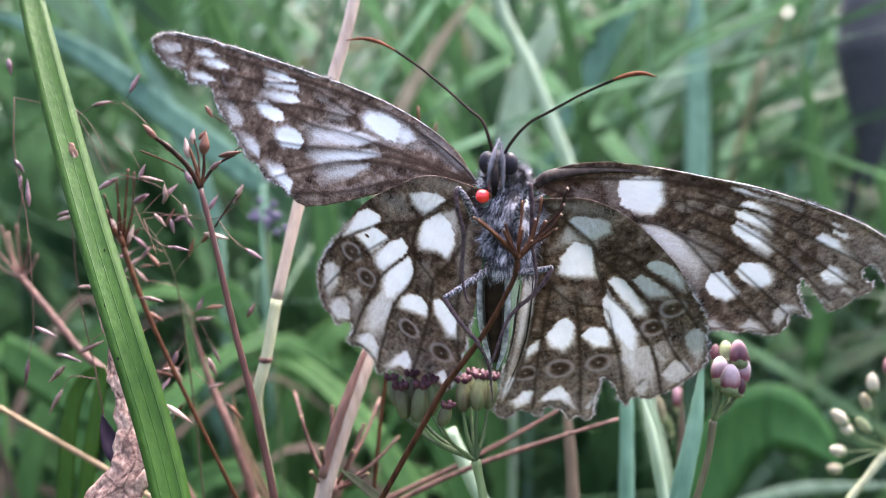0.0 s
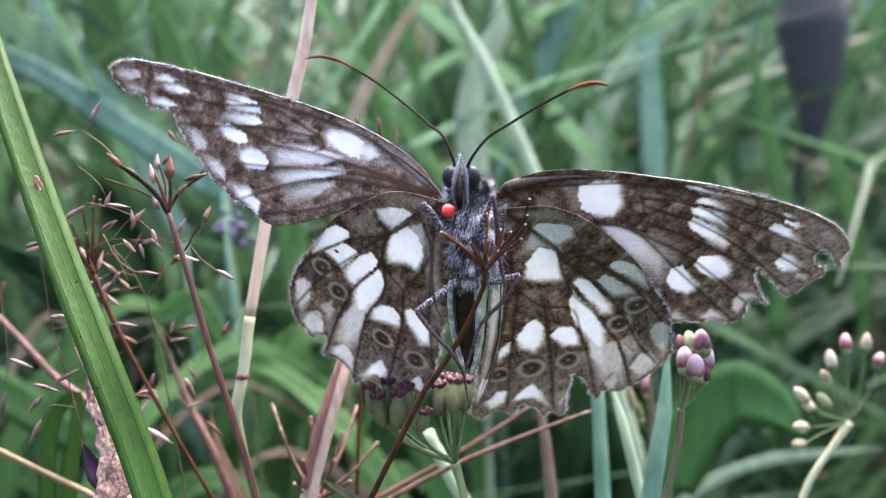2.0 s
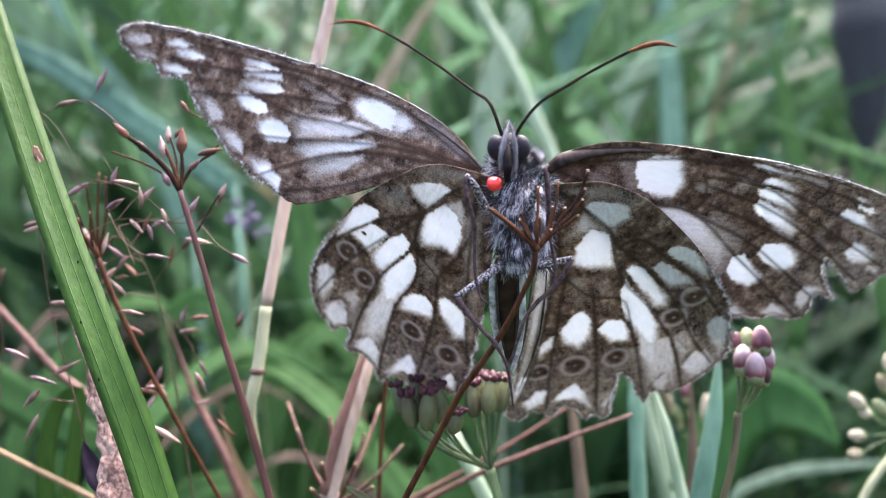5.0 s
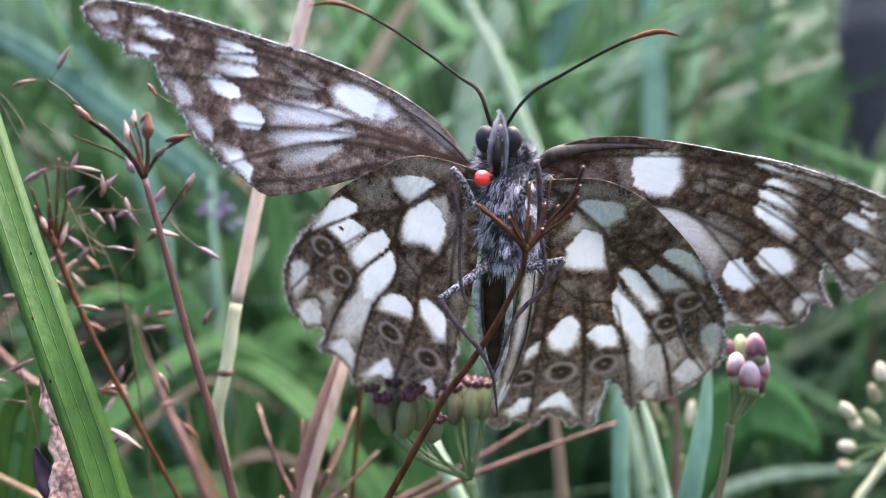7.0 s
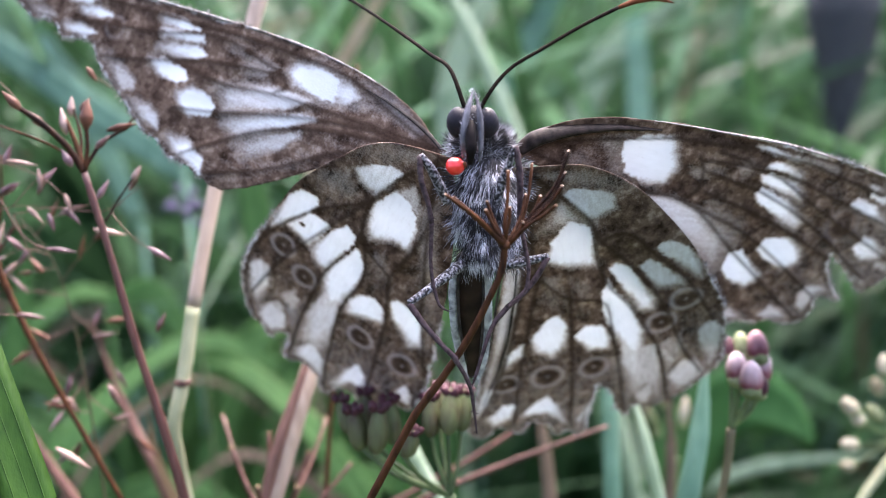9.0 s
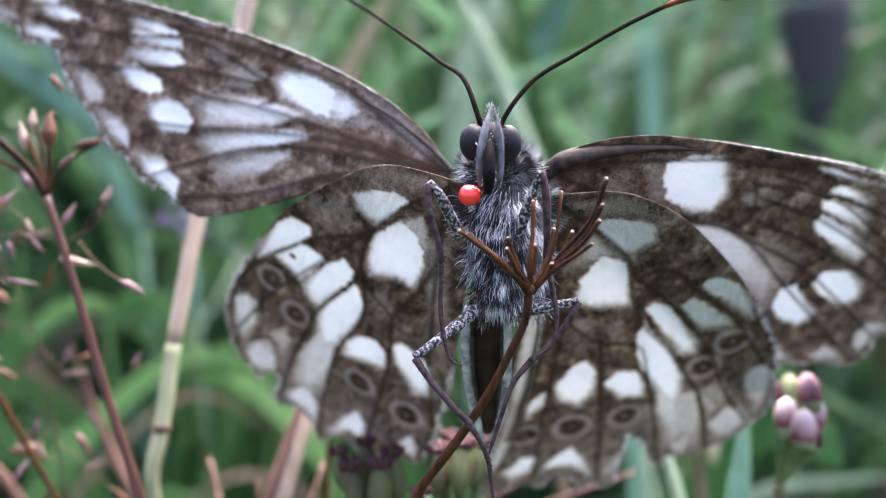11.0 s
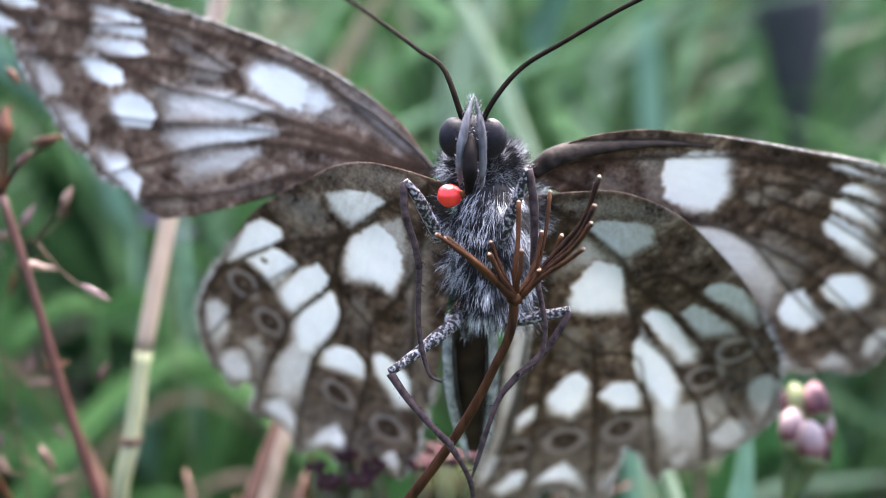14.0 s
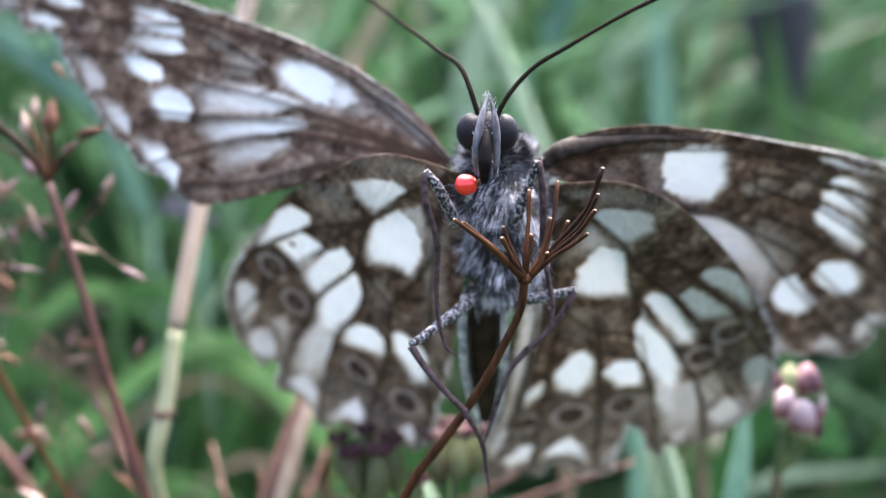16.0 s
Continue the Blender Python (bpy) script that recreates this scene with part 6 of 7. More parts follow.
def second_panicle():
    """A thinner, half-hidden panicle among the dried stalks."""
    rnd = random.Random(31)
    main = rooted([(-21.39, 61.57, 291.11), (-19.87, 61.21, 288.91), (-18.88, 60.7, 285.72), (-18.29, 60.05, 281.74), (-17.83, 59.41, 277.76)], (4, 5))
    ob = thing("grass_panicle", main[-1], "thin olive grass panicle with pale pointed spikelets among dried stalks", "grass panicle")
    part("culm", tubes(main, [0.03, 0.04, 0.05, 0.06, 0.07, 0.2, 0.3], 6, 6), OLIVE, ob)
    line = spline(main[:5], 8)
    for k in range(15):
        a = line[2 + 2 * k % (len(line) - 3)]
        way = Vector((rnd.choice((-1, 1)) * rnd.uniform(0.6, 1.0), rnd.gauss(0, 0.35), rnd.gauss(-0.1, 0.55))).normalized()
        ln = rnd.uniform(1.6, 4.2)
        b = a + way * ln * 0.55 + Vector((0, 0, rnd.uniform(-0.2, 0.4)))
        c = a + way * ln + Vector((0, 0, rnd.uniform(-0.6, 0.1)))
        part("twig", tubes([a, b, c], [0.03, 0.026, 0.02], 5, 5), DRY_PINK, ob)
        for q, d in ((c, (c - b).normalized()), (b, (way + Vector((0, 0, rnd.choice((-0.9, 0.9))))).normalized())):
            grain(ob, "spikelet", tuple(q - d * 0.2), tuple(q + d * rnd.uniform(1.0, 1.6)), rnd.uniform(0.16, 0.23), rnd.choice((SPIKE_TAN, SPIKE_PURPLE, CAPSULE)))


second_panicle()


# ---- withered leaf ----
def withered_leaf():
    spine = spline([(-21.28, 52.77, 286.83), (-20.57, 52.08, 285.68), (-20.01, 51.35, 284.29), (-19.36, 50.54, 282.42), (-18.58, 49.73, 280.58), (-18.28, 49.02, 279.29), (-18.44, 48.33, 278.18), (-19.28, 48.12, 276.88), (-20.11, 47.85, 275.25)], 12)
    ob = thing("withered_leaf", (spine[-1].x, spine[-1].y, 0), "curled pink-brown withered leaf with dark veins", "dead leaf")
    bm = bmesh.new()
    rows = []
    n = len(spine)
    for i, c in enumerate(spine):
        t = i / (n - 1)
        w = 0.14 + 1.05 * min(1, t * 1.6) + 2.4 * max(0, t - 0.68) + 0.10 * math.sin(t * 23) + 0.06 * math.sin(t * 57)
        twist = 0.4 * math.sin(t * 5.2)
        row = []
        for j in range(25):
            u = j / 24 * 2 - 1
            edge = 1 + 0.3 * noise.noise(Vector((t * 14, u * 1.5, 1)))
            cup = -0.42 * (1 - u * u) * w + 0.05 * abs(math.sin(u * 7 + t * 26)) * w
            crease = 0.13 * noise.noise(Vector((t * 16, u * 4, 4))) + 0.07 * noise.noise(Vector((t * 50, u * 11, 8)))
            x, y = u * w * edge, cup + crease
            row.append(bm.verts.new(c + Vector((x * math.cos(twist) - y * math.sin(twist) * 0.5, x * math.sin(twist) * 0.6 + y, 0.35 * noise.noise(Vector((t * 9, u * 3, 9)))))))
        rows.append(row)
    for a, b in zip(rows, rows[1:]):
        for j in range(24):
            bm.faces.new((a[j], a[j + 1], b[j + 1], b[j]))
    lam = part("leaf_blade", bm, DRY_LEAF, ob)
    sol = lam.modifiers.new("thickness", "SOLIDIFY")
    sol.thickness = 0.00012
    lobe = bmesh.new()
    grass(lobe, [(-19.0, 49.2, 278.7), (-19.5, 49.1, 279.0), (-20.1, 49.5, 279.7), (-20.6, 49.9, 281.0)], 1.4, (0, -1, 0.3), 0.5, 0.15, 8, 3.0)
    part("curled_lobe", lobe, PURPLE_LOBE, ob, "dark purple curled lobe")
    part("leaf_stalk", tubes([*[tuple(q) for q in spine[-3:]], (spine[-1].x, spine[-1].y + 2, 120), (spine[-1].x, spine[-1].y, -2)], [0.5, 0.4, 0.35, 0.4], 8, 5), DRY_PINK, ob)


withered_leaf()


# ---- budding umbels ----
def bud_shape(foot, tip, r):
    """An egg-shaped closed bud with faint lengthwise folds and a blunt tip."""
    foot, tip = Vector(foot), Vector(tip)
    q = Vector((0, 0, 1)).rotation_difference(tip - foot)
    h = (tip - foot).length
    bm = bmesh.new()
    bmesh.ops.create_uvsphere(bm, u_segments=20, v_segments=12, radius=1.0)
    along = bm.verts.layers.float_color.new("along")
    for v in bm.verts:
        v[along] = (0.5 + 0.5 * v.co.z, 0.0, 0.0, 1.0)
        a = math.atan2(v.co.y, v.co.x)
        k = r * (1 + 0.07 * math.cos(5 * a)) * (1.0 - 0.16 * v.co.z)
        v.co = foot.lerp(tip, 0.5) + q @ Vector((v.co.x * k, v.co.y * k, v.co.z * h * 0.55))
    return bm


def bud_head(name, stem, label, stem_m=STALK, sr=0.3, lean=(0, 0)):
    line = rooted(stem, lean)
    ob = thing(name, line[-1], label, "flower umbel", "budding umbels")
    part("stem", tubes(line, [sr * 1.2, sr, sr, sr, sr * 1.2, sr * 1.4], 9, 6, 0.08), stem_m, ob)
    return ob, Vector(stem[0])


def short(foot, tip, r, m):
    return foot, tuple(Vector(foot).lerp(Vector(tip), 0.62)), r, m


def add_bud(head, br, foot, tip, r, m):
    """One flower bud on its own ray, with a calyx at its foot."""
    ob, node_at = head
    foot, tip = Vector(foot), Vector(tip)
    mid = node_at.lerp(foot, 0.55) + Vector((0.12 * (foot.x - node_at.x), 0, -0.1))
    ray_ob = part("ray", tubes([node_at, mid, foot], [0.14 * br, 0.11 * br, 0.1 * br], 6, 5), STALK, ob)
    part("bud", bud_shape(foot, tip, r * br), m, ray_ob)
    if m is STRIPED:
        for k in range(5):
            o = Vector((math.cos(1.257 * k), math.sin(1.257 * k), 0.15 * math.sin(3 * k))) * r * br * 0.72
            part("floret", ball(tip + o, (r * 0.44 * br, r * 0.36 * br, r * 0.62 * br), o + (tip - foot) * 0.2, 8, 6, 0.45), BUD_WINE, ray_ob, "withered wine-red floret")
        return
    h = (tip - foot).length
    part("calyx", ball(foot.lerp(tip, 0.06), (r * 0.9 * br, r * 0.9 * br, h * 0.24), tip - foot, 14, 10, 0.2), FRUIT, ray_ob, "pale green calyx")


head = bud_head("budding_umbel", [(17.48, 53.46, 279.24), (17.24, 53.13, 277.47), (16.59, 52.65, 274.95), (15.84, 52.26, 272.80)], "small umbel of pink and white buds on a brownish green stalk", stem_m=OLIVE, sr=0.22, lean=(-5, 4))
add_bud(head, 0.98, *((17.79, 53.45, 281.80), (17.93, 54.16, 283.25), 0.60, BUD_LILAC))
add_bud(head, 0.98, *((18.16, 52.66, 281.47), (18.32, 53.13, 283.06), 0.62, BUD_LILAC))
add_bud(head, 0.98, *((19.18, 54.10, 282.76), (19.23, 54.81, 284.18), 0.60, BUD_PINK))
add_bud(head, 0.98, *((19.18, 53.86, 281.56), (19.74, 54.55, 282.94), 0.52, BUD_LILAC))
add_bud(head, 0.98, *((18.85, 53.17, 281.08), (19.00, 53.29, 282.15), 0.44, BUD_WINE))
add_bud(head, 0.98, *((18.56, 54.73, 282.76), (18.57, 55.32, 284.00), 0.50, FRUIT))
add_bud(head, 0.98, *((17.93, 54.94, 282.67), (18.01, 55.49, 283.71), 0.40, BUD_WINE))
add_bud(head, 0.98, *((19.85, 55.18, 282.14), (20.03, 55.72, 283.18), 0.40, BUD_WINE))
head = bud_head("budding_umbel", [(36.74, 67.60, 271.29), (34.99, 67.22, 269.07), (33.23, 66.83, 266.87), (31.68, 66.28, 263.73)], "umbel of cream buds on spread pale rays", stem_m=GREEN_STRAW, sr=0.3, lean=(-4, 4))
add_bud(head, 0.55, *short(*((36.77, 68.66, 277.26), (36.73, 69.07, 279.57), 0.85, BUD_PINK)))
add_bud(head, 0.55, *short(*((35.07, 67.72, 276.22), (34.80, 68.12, 278.51), 0.85, BUD_PALE)))
add_bud(head, 0.55, *short(*((32.71, 67.25, 273.62), (31.17, 67.55, 275.29), 0.9, BUD_PALE)))
add_bud(head, 0.55, *short(*((33.15, 67.13, 272.90), (32.03, 67.30, 273.88), 0.85, BUD_PALE)))
add_bud(head, 0.55, *short(*((32.44, 66.50, 271.50), (30.69, 66.56, 271.82), 0.9, BUD_PALE)))
add_bud(head, 0.55, *short(*((31.97, 65.91, 270.31), (30.37, 65.91, 270.32), 0.9, BUD_PALE)))
add_bud(head, 0.55, *short(*((35.00, 68.19, 274.60), (34.24, 68.52, 276.48), 0.8, BUD_PALE)))
add_bud(head, 0.55, *short(*((38.82, 69.37, 276.93), (39.17, 69.77, 279.24), 0.85, BUD_PALE)))
add_bud(head, 0.55, *short(*((39.71, 69.11, 275.49), (40.51, 69.43, 277.31), 0.85, BUD_PINK)))
add_bud(head, 0.55, *short(*((34.92, 67.87, 272.77), (33.59, 68.16, 274.45), 0.8, FRUIT)))
head = bud_head("budding_umbel", [(2.07, 51.93, 277.14), (2.42, 51.61, 275.57), (2.68, 51.26, 273.78)], "green umbel of ripening fruits with withered wine-red florets", sr=0.28, lean=(6, 4))
add_bud(head, 1.0, *((-2.39, 52.08, 279.96), (-2.71, 52.47, 281.94), 0.50, STRIPED))
add_bud(head, 1.0, *((-1.60, 51.55, 279.97), (-1.34, 51.98, 282.18), 0.52, STRIPED))
add_bud(head, 1.0, *((-0.74, 52.55, 279.97), (-0.84, 53.46, 282.01), 0.50, STRIPED))
add_bud(head, 1.0, *((-2.97, 53.20, 280.39), (-3.34, 54.02, 281.96), 0.42, STRIPED))
add_bud(head, 1.0, *((-0.13, 50.99, 279.88), (0.29, 51.02, 281.18), 0.42, STRIPED))
add_bud(head, 1.0, *((1.26, 52.55, 280.23), (1.24, 53.41, 282.05), 0.50, STRIPED))
add_bud(head, 1.0, *((2.08, 52.07, 280.52), (2.40, 52.96, 282.48), 0.52, STRIPED))
add_bud(head, 1.0, *((2.86, 53.02, 280.26), (3.18, 53.88, 282.08), 0.46, STRIPED))
add_bud(head, 1.0, *((-2.05, 54.11, 279.98), (-2.10, 55.00, 281.93), 0.46, STRIPED))
add_bud(head, 1.0, *((1.79, 54.09, 280.38), (1.91, 54.92, 282.04), 0.42, STRIPED))
head = bud_head("budding_umbel", [(22.18, 75.50, 267.27), (22.08, 74.77, 263.10), (22.04, 74.03, 258.92)], "small faded umbel of pinkish buds deep in the grass", sr=0.4, lean=(2, 4))
add_bud(head, 0.55, *((21.59, 76.24, 271.46), (21.53, 76.61, 273.55), 0.8, BUD_PINK))
add_bud(head, 0.55, *((20.22, 76.07, 270.50), (19.79, 76.44, 272.61), 0.7, BUD_PALE))
add_bud(head, 0.55, *((23.10, 75.95, 269.82), (23.47, 76.32, 271.88), 0.7, BUD_PALE))
add_bud(head, 0.55, *((20.95, 75.84, 269.16), (20.51, 76.16, 271.01), 0.7, FRUIT))


# ---- dead leaves low in the grass ----
def dead_leaf(pts, width, label, mat):
    x, y, z = pts[0]
    ob = thing("withered_leaf", (x, y, 0), label, "dead leaf")
    part("blade", grass(bmesh.new(), pts, width, (0.3, -1, 0.5), 0.35, 0.12, 7, 2.4), mat, ob)
    part("stalk", tubes([(x, y + 1, -2), (x, y + 0.6, z * 0.6), (x, y, z)], [0.3, 0.24, 0.2], 7, 5), mat, ob)


dead_leaf([(-2.84, 51.04, 273.80), (-4.22, 51.26, 275.05), (-5.61, 51.45, 276.15), (-6.48, 51.56, 276.75)], 0.7, "yellowing green leaf curled beside the dried umbel", STRIPED)
dead_leaf([(-14.22, 68.15, 265.64), (-15.92, 68.76, 269.09), (-17.24, 69.36, 272.51), (-17.79, 69.95, 275.87)], 0.7, "pale tan dead grass leaf", TAN)


# ---- meadow behind ----
TONE = ("soft green", "bluish green", "pale green", "straw-coloured", "deep green")


def broad_leaf(pts, width, m):
    x, y, z = pts[0]
    ob = thing("grass_plant", (x, y, 0), TONE[m] + " meadow grass plant behind the butterfly", "grass", "meadow grass plants")
    part("leaf", grass(bmesh.new(), pts, width * 0.87, (0.2, -1, 0.1), 0.15, 0.2, 6, 3.0), BLADES[m], ob)
    part("sheath", tubes([(x, y + 0.6, -2), (x * 1.01, y + 0.6, max(z * 0.5, 2)), (x, y, z + 1)], [1.0, 0.8, 0.6], 8, 4), BLADES[m], ob)


def meadow():
    rnd = random.Random(5)
    # pale and blue-green leaves that stand out behind the butterfly
    broad_leaf([(-36.61, 176.09, 281.61), (-55.05, 178.52, 295.40), (-75.54, 181.05, 309.74), (-99.48, 182.71, 319.15)], 7, 1)
    broad_leaf([(-51.51, 199.28, 267.82), (-64.04, 204.36, 296.62), (-78.12, 208.29, 318.91), (-89.71, 211.73, 338.41)], 6, 1)
    broad_leaf([(-15.42, 186.10, 268.25), (-11.73, 190.11, 290.95), (-0.87, 193.62, 310.86), (9.66, 196.07, 324.78)], 4, 3)
    broad_leaf([(-52.14, 228.45, 287.95), (-57.98, 232.81, 312.66), (-64.04, 236.39, 332.98)], 11, 0)
    broad_leaf([(1.96, 210.78, 262.91), (-4.74, 216.15, 293.33), (-6.33, 220.00, 315.19), (-2.61, 223.08, 332.66)], 6, 0)
    broad_leaf([(24.33, 236.50, 263.45), (35.28, 241.81, 293.57), (47.45, 246.02, 317.47), (57.59, 248.63, 332.29)], 10, 1)
    broad_leaf([(73.45, 248.38, 255.72), (73.78, 255.54, 296.30), (73.31, 259.82, 320.56), (73.28, 262.66, 336.68)], 9, 1)
    broad_leaf([(60.55, 298.98, 252.05), (74.59, 306.40, 294.14), (99.76, 310.98, 320.13), (120.24, 312.87, 330.86)], 14, 2)
    broad_leaf([(34.9, 112.66, 243.22), (38.84, 113.91, 250.89), (45.1, 114.73, 255.86), (50.55, 114.42, 253.91), (55.21, 113.68, 249.27)], 13, 4)
    broad_leaf([(43.53, 150.62, 212.28), (50.45, 152.05, 220.41), (66.00, 153.17, 226.75), (76.97, 153.28, 227.40), (90.15, 153.34, 227.70)], 3, 2)
    broad_leaf([(-44.78, 178.28, 223.88), (-39.16, 180.57, 236.89), (-29.19, 181.22, 240.57), (-9.61, 181.14, 240.08), (5.18, 181.21, 240.48)], 4, 0)
    broad_leaf([(-83.78, 157.87, 253.42), (-73.79, 156.67, 246.61), (-63.75, 155.46, 239.78), (-53.42, 154.99, 237.09)], 9, 0)
    broad_leaf([(-23.67, 183.20, 251.76), (-25.17, 186.19, 268.75), (-26.79, 188.75, 283.28), (-24.91, 190.86, 295.20)], 8, 0)
    broad_leaf([(-51.68, 171.67, 256.52), (-44.63, 172.40, 260.65), (-37.21, 170.73, 251.22), (-27.23, 169.84, 246.14)], 6, 0)
    broad_leaf([(16.88, 200.71, 275.93), (16.58, 204.13, 295.32), (22.63, 206.80, 310.49), (31.11, 208.78, 321.68)], 9, 2)
    broad_leaf([(-70.78, 153.29, 227.42), (-66.50, 156.60, 246.20), (-62.50, 159.13, 260.57), (-60.72, 161.31, 272.96)], 6, 0)
    broad_leaf([(106.94, 242.31, 221.25), (111.97, 248.61, 257.01), (106.80, 254.40, 289.86), (104.53, 258.43, 312.69)], 9, 0)
    broad_leaf([(147.58, 267.51, 218.90), (145.33, 273.26, 251.51), (139.01, 277.44, 275.20), (128.78, 280.68, 293.61)], 8, 0)
    for i in range(34):
        y = rnd.uniform(260, 460)
        x = rnd.uniform(-0.75, 0.75) * y
        m = rnd.choices((0, 1, 2, 3), (80, 18, 3, 0))[0]
        ob = thing("grass_plant", (x, y, 0), TONE[m] + " meadow grass plant behind the butterfly", "grass", "meadow grass plants")
        for _ in range(3):
            h = rnd.uniform(0.75, 1.25) * 300 + (y - 100) * 0.25
            w = rnd.uniform(1.8, 6.5)
            lean = rnd.gauss(0, 0.42)
            deep = rnd.uniform(0, 25)
            if y < 320 and any(0.24 < (x + k * lean * h) / y < 0.62 for k in (0.2, 0.6, 1.0)):
                h = min(h, 250.0)
            pts = [(x, y, -2), (x + lean * h * 0.2, y + deep * 0.3, h * 0.35), (x + lean * h * 0.55, y + deep * 0.7, h * 0.7), (x + lean * h * 1.0, y + deep, h * rnd.uniform(0.8, 1.0))]
            part("leaf", grass(bmesh.new(), pts, w, (rnd.gauss(0, 0.5), -1, 0.1), 0.2, 0.15, 5, 2.5), BLADES[m], ob)
    # low tussocks of broad arching leaves that catch the light under the butterfly
    for i in range(20):
        y = rnd.uniform(125, 230)
        x = rnd.uniform(-0.62, 0.1) * y
        m = rnd.choices((0, 1), (85, 15))[0]
        ob = thing("grass_plant", (x, y, 0), TONE[m] + " broad-leaved grass plant low in the meadow", "grass", "meadow grass plants")
        for _ in range(3):
            top_z = 300 - y * rnd.uniform(0.24, 0.50)
            dx, dy = (rnd.choice((-1, 1)) if x < -10 else -1) * rnd.uniform(18, 60), rnd.uniform(-8, 30)
            pts = [(x, y, -2), (x + dx * 0.12, y + dy * 0.1, top_z * 0.6), (x + dx * 0.45, y + dy * 0.4, top_z * 0.95), (x + dx * 0.8, y + dy * 0.8, top_z), (x + dx * 1.25, y + dy, top_z * 0.93)]
            dry = rnd.random() < 0.3
            part("leaf", grass(bmesh.new(), pts, rnd.uniform(4.5, 9.5) * (0.3 if dry else 1.0), (rnd.gauss(0, 0.2), -0.8, 0.6), 0.25, 0.15, 6, 2.6), DULL if dry else BLADES[m], ob)
    tall, low = ([], []), ([], [])
    for i in range(11000):
        if i % 3:
            # tussocks in front of the eye: arching blades that lean every way
            y = 0.28 + 2.2 * rnd.random() ** 2.2
            x = rnd.uniform(-0.85, 0.85) * (y + 0.1)
            h = (0.34 + 0.16 * y) * rnd.uniform(0.6, 1.25)
            w = (0.0022 + 0.0062 * rnd.random() ** 1.8) * (0.8 + 1.2 * y)
            lx, ly = rnd.gauss(0, 0.62) * h, max(rnd.gauss(0, 0.35) * h, 0.15 - y)
            droop = rnd.choice((0.1, 0.18, 0.3, 0.48))
            verts, faces = tall
        else:
            # the meadow goes on all round; unseen nearby it is low straw, added as bounce
            verts, faces = low
            a, d = rnd.uniform(0, 6.283), 0.16 + 3.0 * rnd.random() ** 0.8
            x, y = d * math.cos(a), d * math.sin(a)
            if abs(x) < 0.75 * y + 0.1 and y > -0.05:
                continue
            h = rnd.uniform(0.08, 0.16) + 0.05 * d
            w = (0.003 + 0.005 * rnd.random()) * (1 + 0.6 * d)
            if d > 0.9:
                verts, faces = tall
                h, w = h * 2.0, w * 1.8
            lx, ly, droop = rnd.gauss(0, 0.22) * h, rnd.gauss(0, 0.2) * h if y < 0 else abs(rnd.gauss(0, 0.2) * h), 0.12
        if 0 < y < 0.36 and h > 0.22 and any(0.25 < (x + k * lx) / y < 0.62 for k in (0.2, 0.5, 1.0)):
            h, lx = 0.21 + 0.12 * y + 0.01 * math.sin(i), lx * 0.4
        a = rnd.uniform(-1.1, 1.1)
        sx, sy = math.cos(a) * w, math.sin(a) * w
        k = len(verts)
        for t in (0, 0.25, 0.45, 0.62, 0.76, 0.88, 1.0):
            bow = t ** 1.7
            cx, cy, cz = x + lx * bow, y + ly * bow, h * (t - droop * t ** 3)
            s = 1 - t ** 2.5
            verts += [(cx - sx * s, cy - sy * s, cz), (cx - sy * 0.3 * s, cy - 0.0006 + sx * 0.3 * s, cz), (cx + sx * s, cy + sy * s, cz)]
        for j in range(6):
            for e in (0, 1):
                q = k + j * 3 + e
                faces.append((q, q + 1, q + 4, q + 3))
    for (verts, faces), mat, label in ((tall, MEADOW, "dense soft green meadow grass"), (low, BOUNCE_STRAW, "unseen low straw-coloured grass that bounces neutral light onto the wings")):
        me = bpy.data.meshes.new("meadow_grass")
        me.from_pydata(verts, [], faces)
        me.materials.append(mat)
        tagged(new("meadow_grass", me), label, "grass", kind="stuff")


meadow()

# dark drooping seed head and a violet flower far behind
head_pts = [(107.83, 276.30, 363.93), (114.44, 272.75, 343.80), (117.43, 268.89, 321.92), (118.21, 266.12, 306.19), (118.27, 262.77, 287.22), (117.60, 260.80, 272.00)]
dock = thing("dark_seed_head", (head_pts[0][0] + 14, head_pts[0][1] + 30, 0), "dark grey drooping seed head swaying in the grass", "seed head")
foot = Vector(dock.location) / MM
part("stalk", tubes([(foot.x, foot.y, -2), (foot.x + 6, foot.y - 4, 200), (foot.x + 3, foot.y - 14, 350), head_pts[0], head_pts[1]], [2.2, 2.0, 1.8, 1.4, 1.2], 8, 8), DARK_HEAD, dock)
part("seed_mass", tubes(head_pts[1:], [4, 9.5, 10.8, 8, 4, 0.5], 16, 8, 0.04), DARK_HEAD, dock)
rnd_d = random.Random(9)
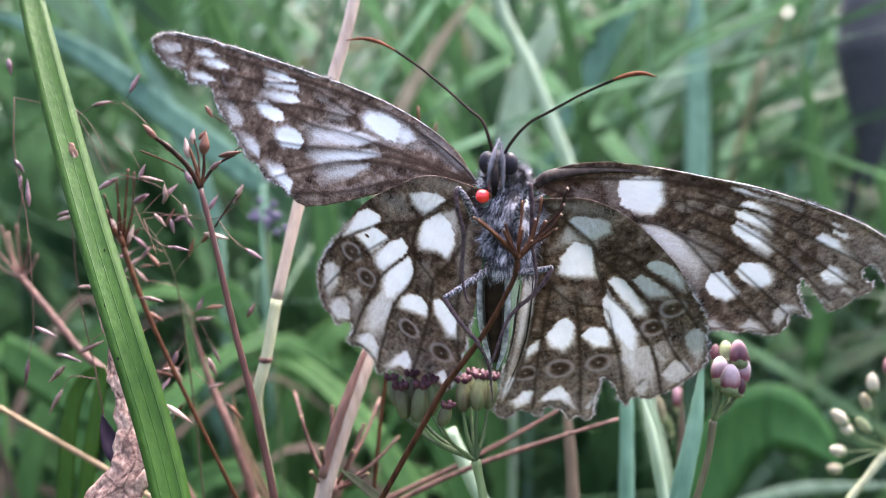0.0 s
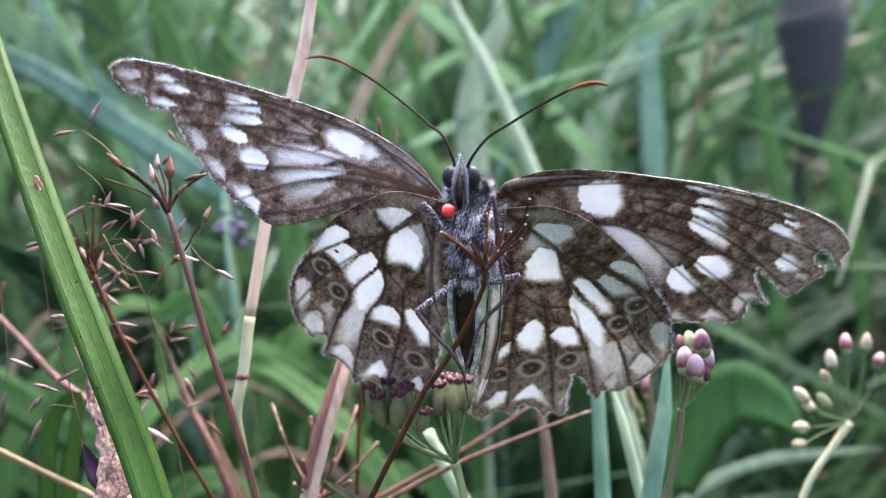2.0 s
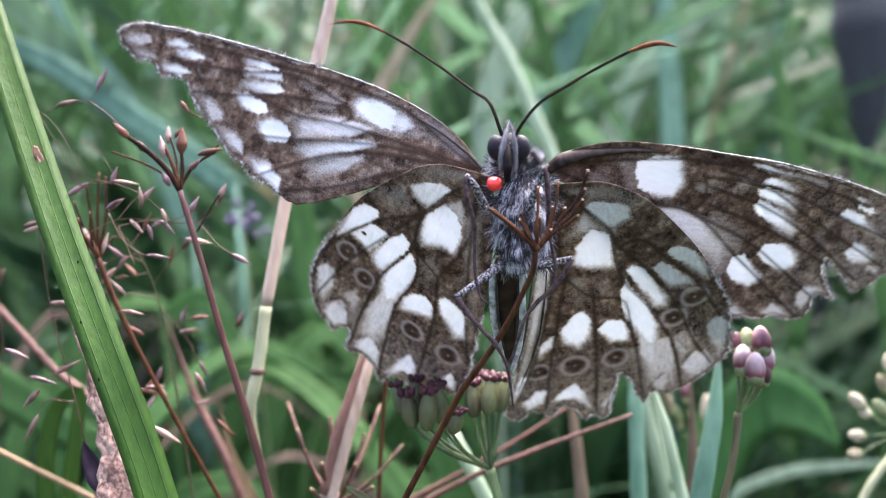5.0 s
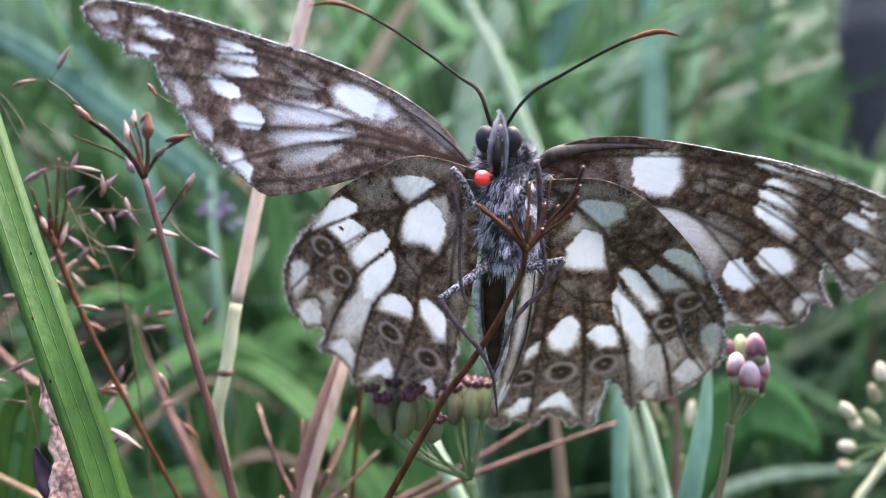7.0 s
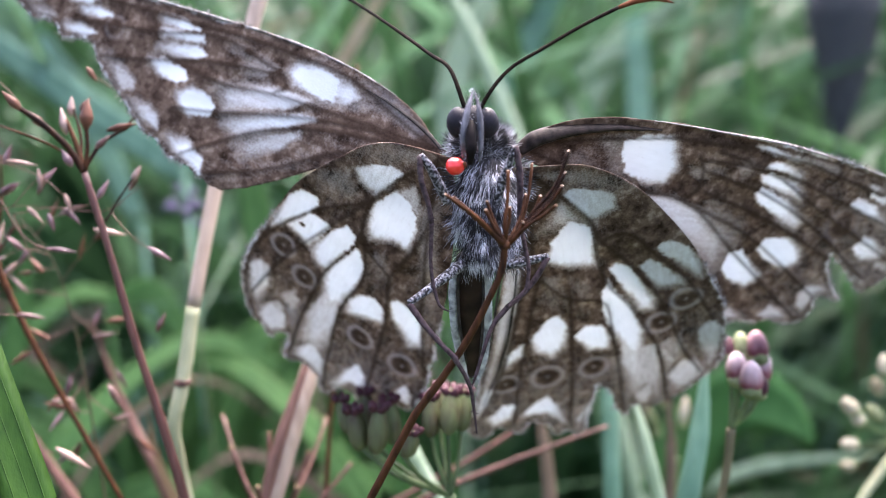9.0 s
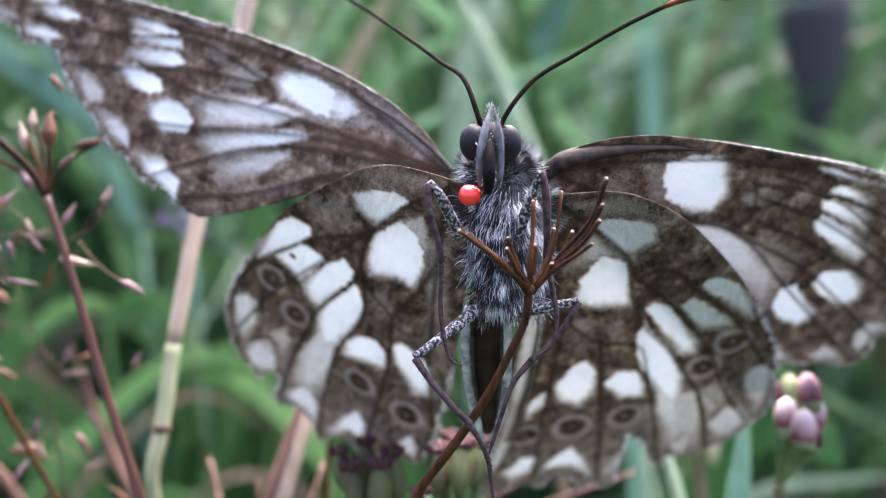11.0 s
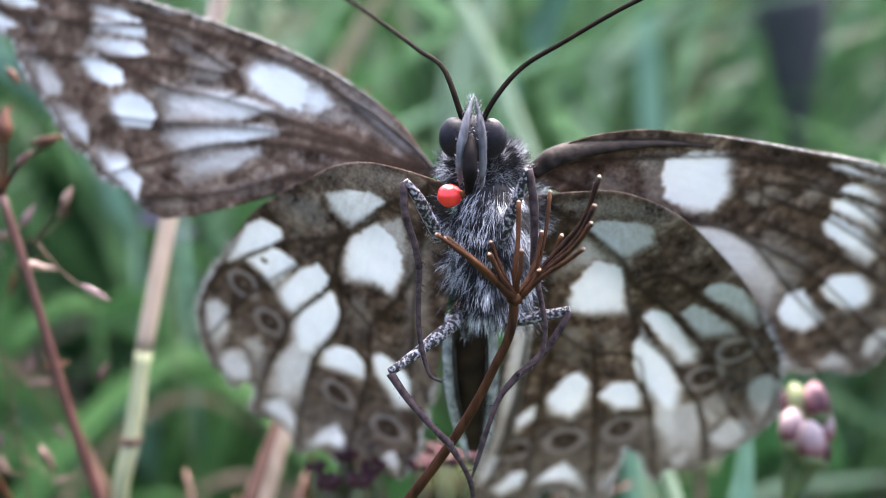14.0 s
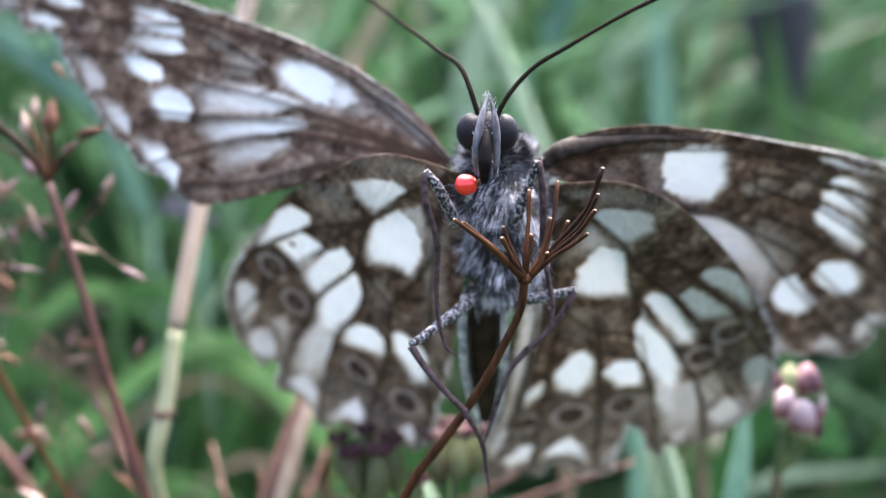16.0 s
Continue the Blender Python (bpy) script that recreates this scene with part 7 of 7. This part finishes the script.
for k in range(46):
    q = spline(head_pts[1:], 12)[rnd_d.randrange(4, 26)]
    a = rnd_d.uniform(0, 6.283)
    o = Vector((math.cos(a), math.sin(a), 0)) * rnd_d.uniform(5, 8)
    part("husk", ball(q + o, (1.3, 1.1, 2.4), (o.x * 0.1, o.y * 0.1, -1), 8, 6, 0.3), DARK_HEAD, dock)
DOCK_SWAY = [(0, 2.13), (1, 0.9), (1.5, 2.2), (2, 1.72), (2.5, 2.2), (3, 2.2), (3.5, 1.6), (4, 2.78), (6.5, 4.25), (7, 4.85), (7.5, 4.71), (8, 4.93), (8.5, 4.86), (9, 3.97), (11.5, 0.9), (12, 0.1), (12.5, -0.9), (13, 0.2), (13.5, 0.3), (14, 0.05), (14.5, -2.6), (15, -2.0), (15.5, -0.2), (16, -1.1)]
dock_foot = tuple(dock.location)
violet_at = Vector((-21.45, 103.48, 285.67))
violet = thing("violet_flower", (violet_at.x, violet_at.y + 4, 0), "small violet meadow flower deep in the grass", "flower")
part("stalk", tubes([(violet_at.x, violet_at.y + 4, -2), (violet_at.x + 3, violet_at.y + 4, 150), tuple(violet_at)], [0.4, 0.3, 0.2], 7, 6), STALK, violet)
rnd_v = random.Random(4)
for k in range(22):
    o = Vector((rnd_v.gauss(0, 1.1), rnd_v.gauss(0, 0.6), rnd_v.gauss(0, 1.0)))
    part("floret", ball(violet_at + o, (0.42, 0.35, 0.5), (o.x, -0.6, o.z + 0.3), 8, 6, 0.35), VIOLET, violet)


# what the lens is set on: the wings at first, then the body, at last the umbel before it
focus_point = new("focus_point")
focus_point.empty_display_size = 0.001
cam.data.dof.focus_object = focus_point
FOCUS = [(0.0, 48.5), (4.2, 48.0), (6.3, 47.5), (9.2, 45.8), (11.3, 44.5), (13.5, 44.0), (14.5, 43.3), (15.0, 42.6), (15.5, 41.5), (16.0, 41.5)]


def motions():
    walk(focus_point, [(t, pose(3.0 * MM, y * MM, 293.0 * MM)) for t, y in FOCUS])
    walk(dock, [(t, pose(*dock_foot, 0, lean, 0)) for t, lean in DOCK_SWAY])
    walk(cam, CAMERA, [(0.0, EXPOSURE + 0.10, *BALANCE), (9.0, EXPOSURE + 0.07, *BALANCE), (12.0, EXPOSURE + 0.0, 6230, 16), (16.0, EXPOSURE + 0.08, 6230, 13)])


motions()
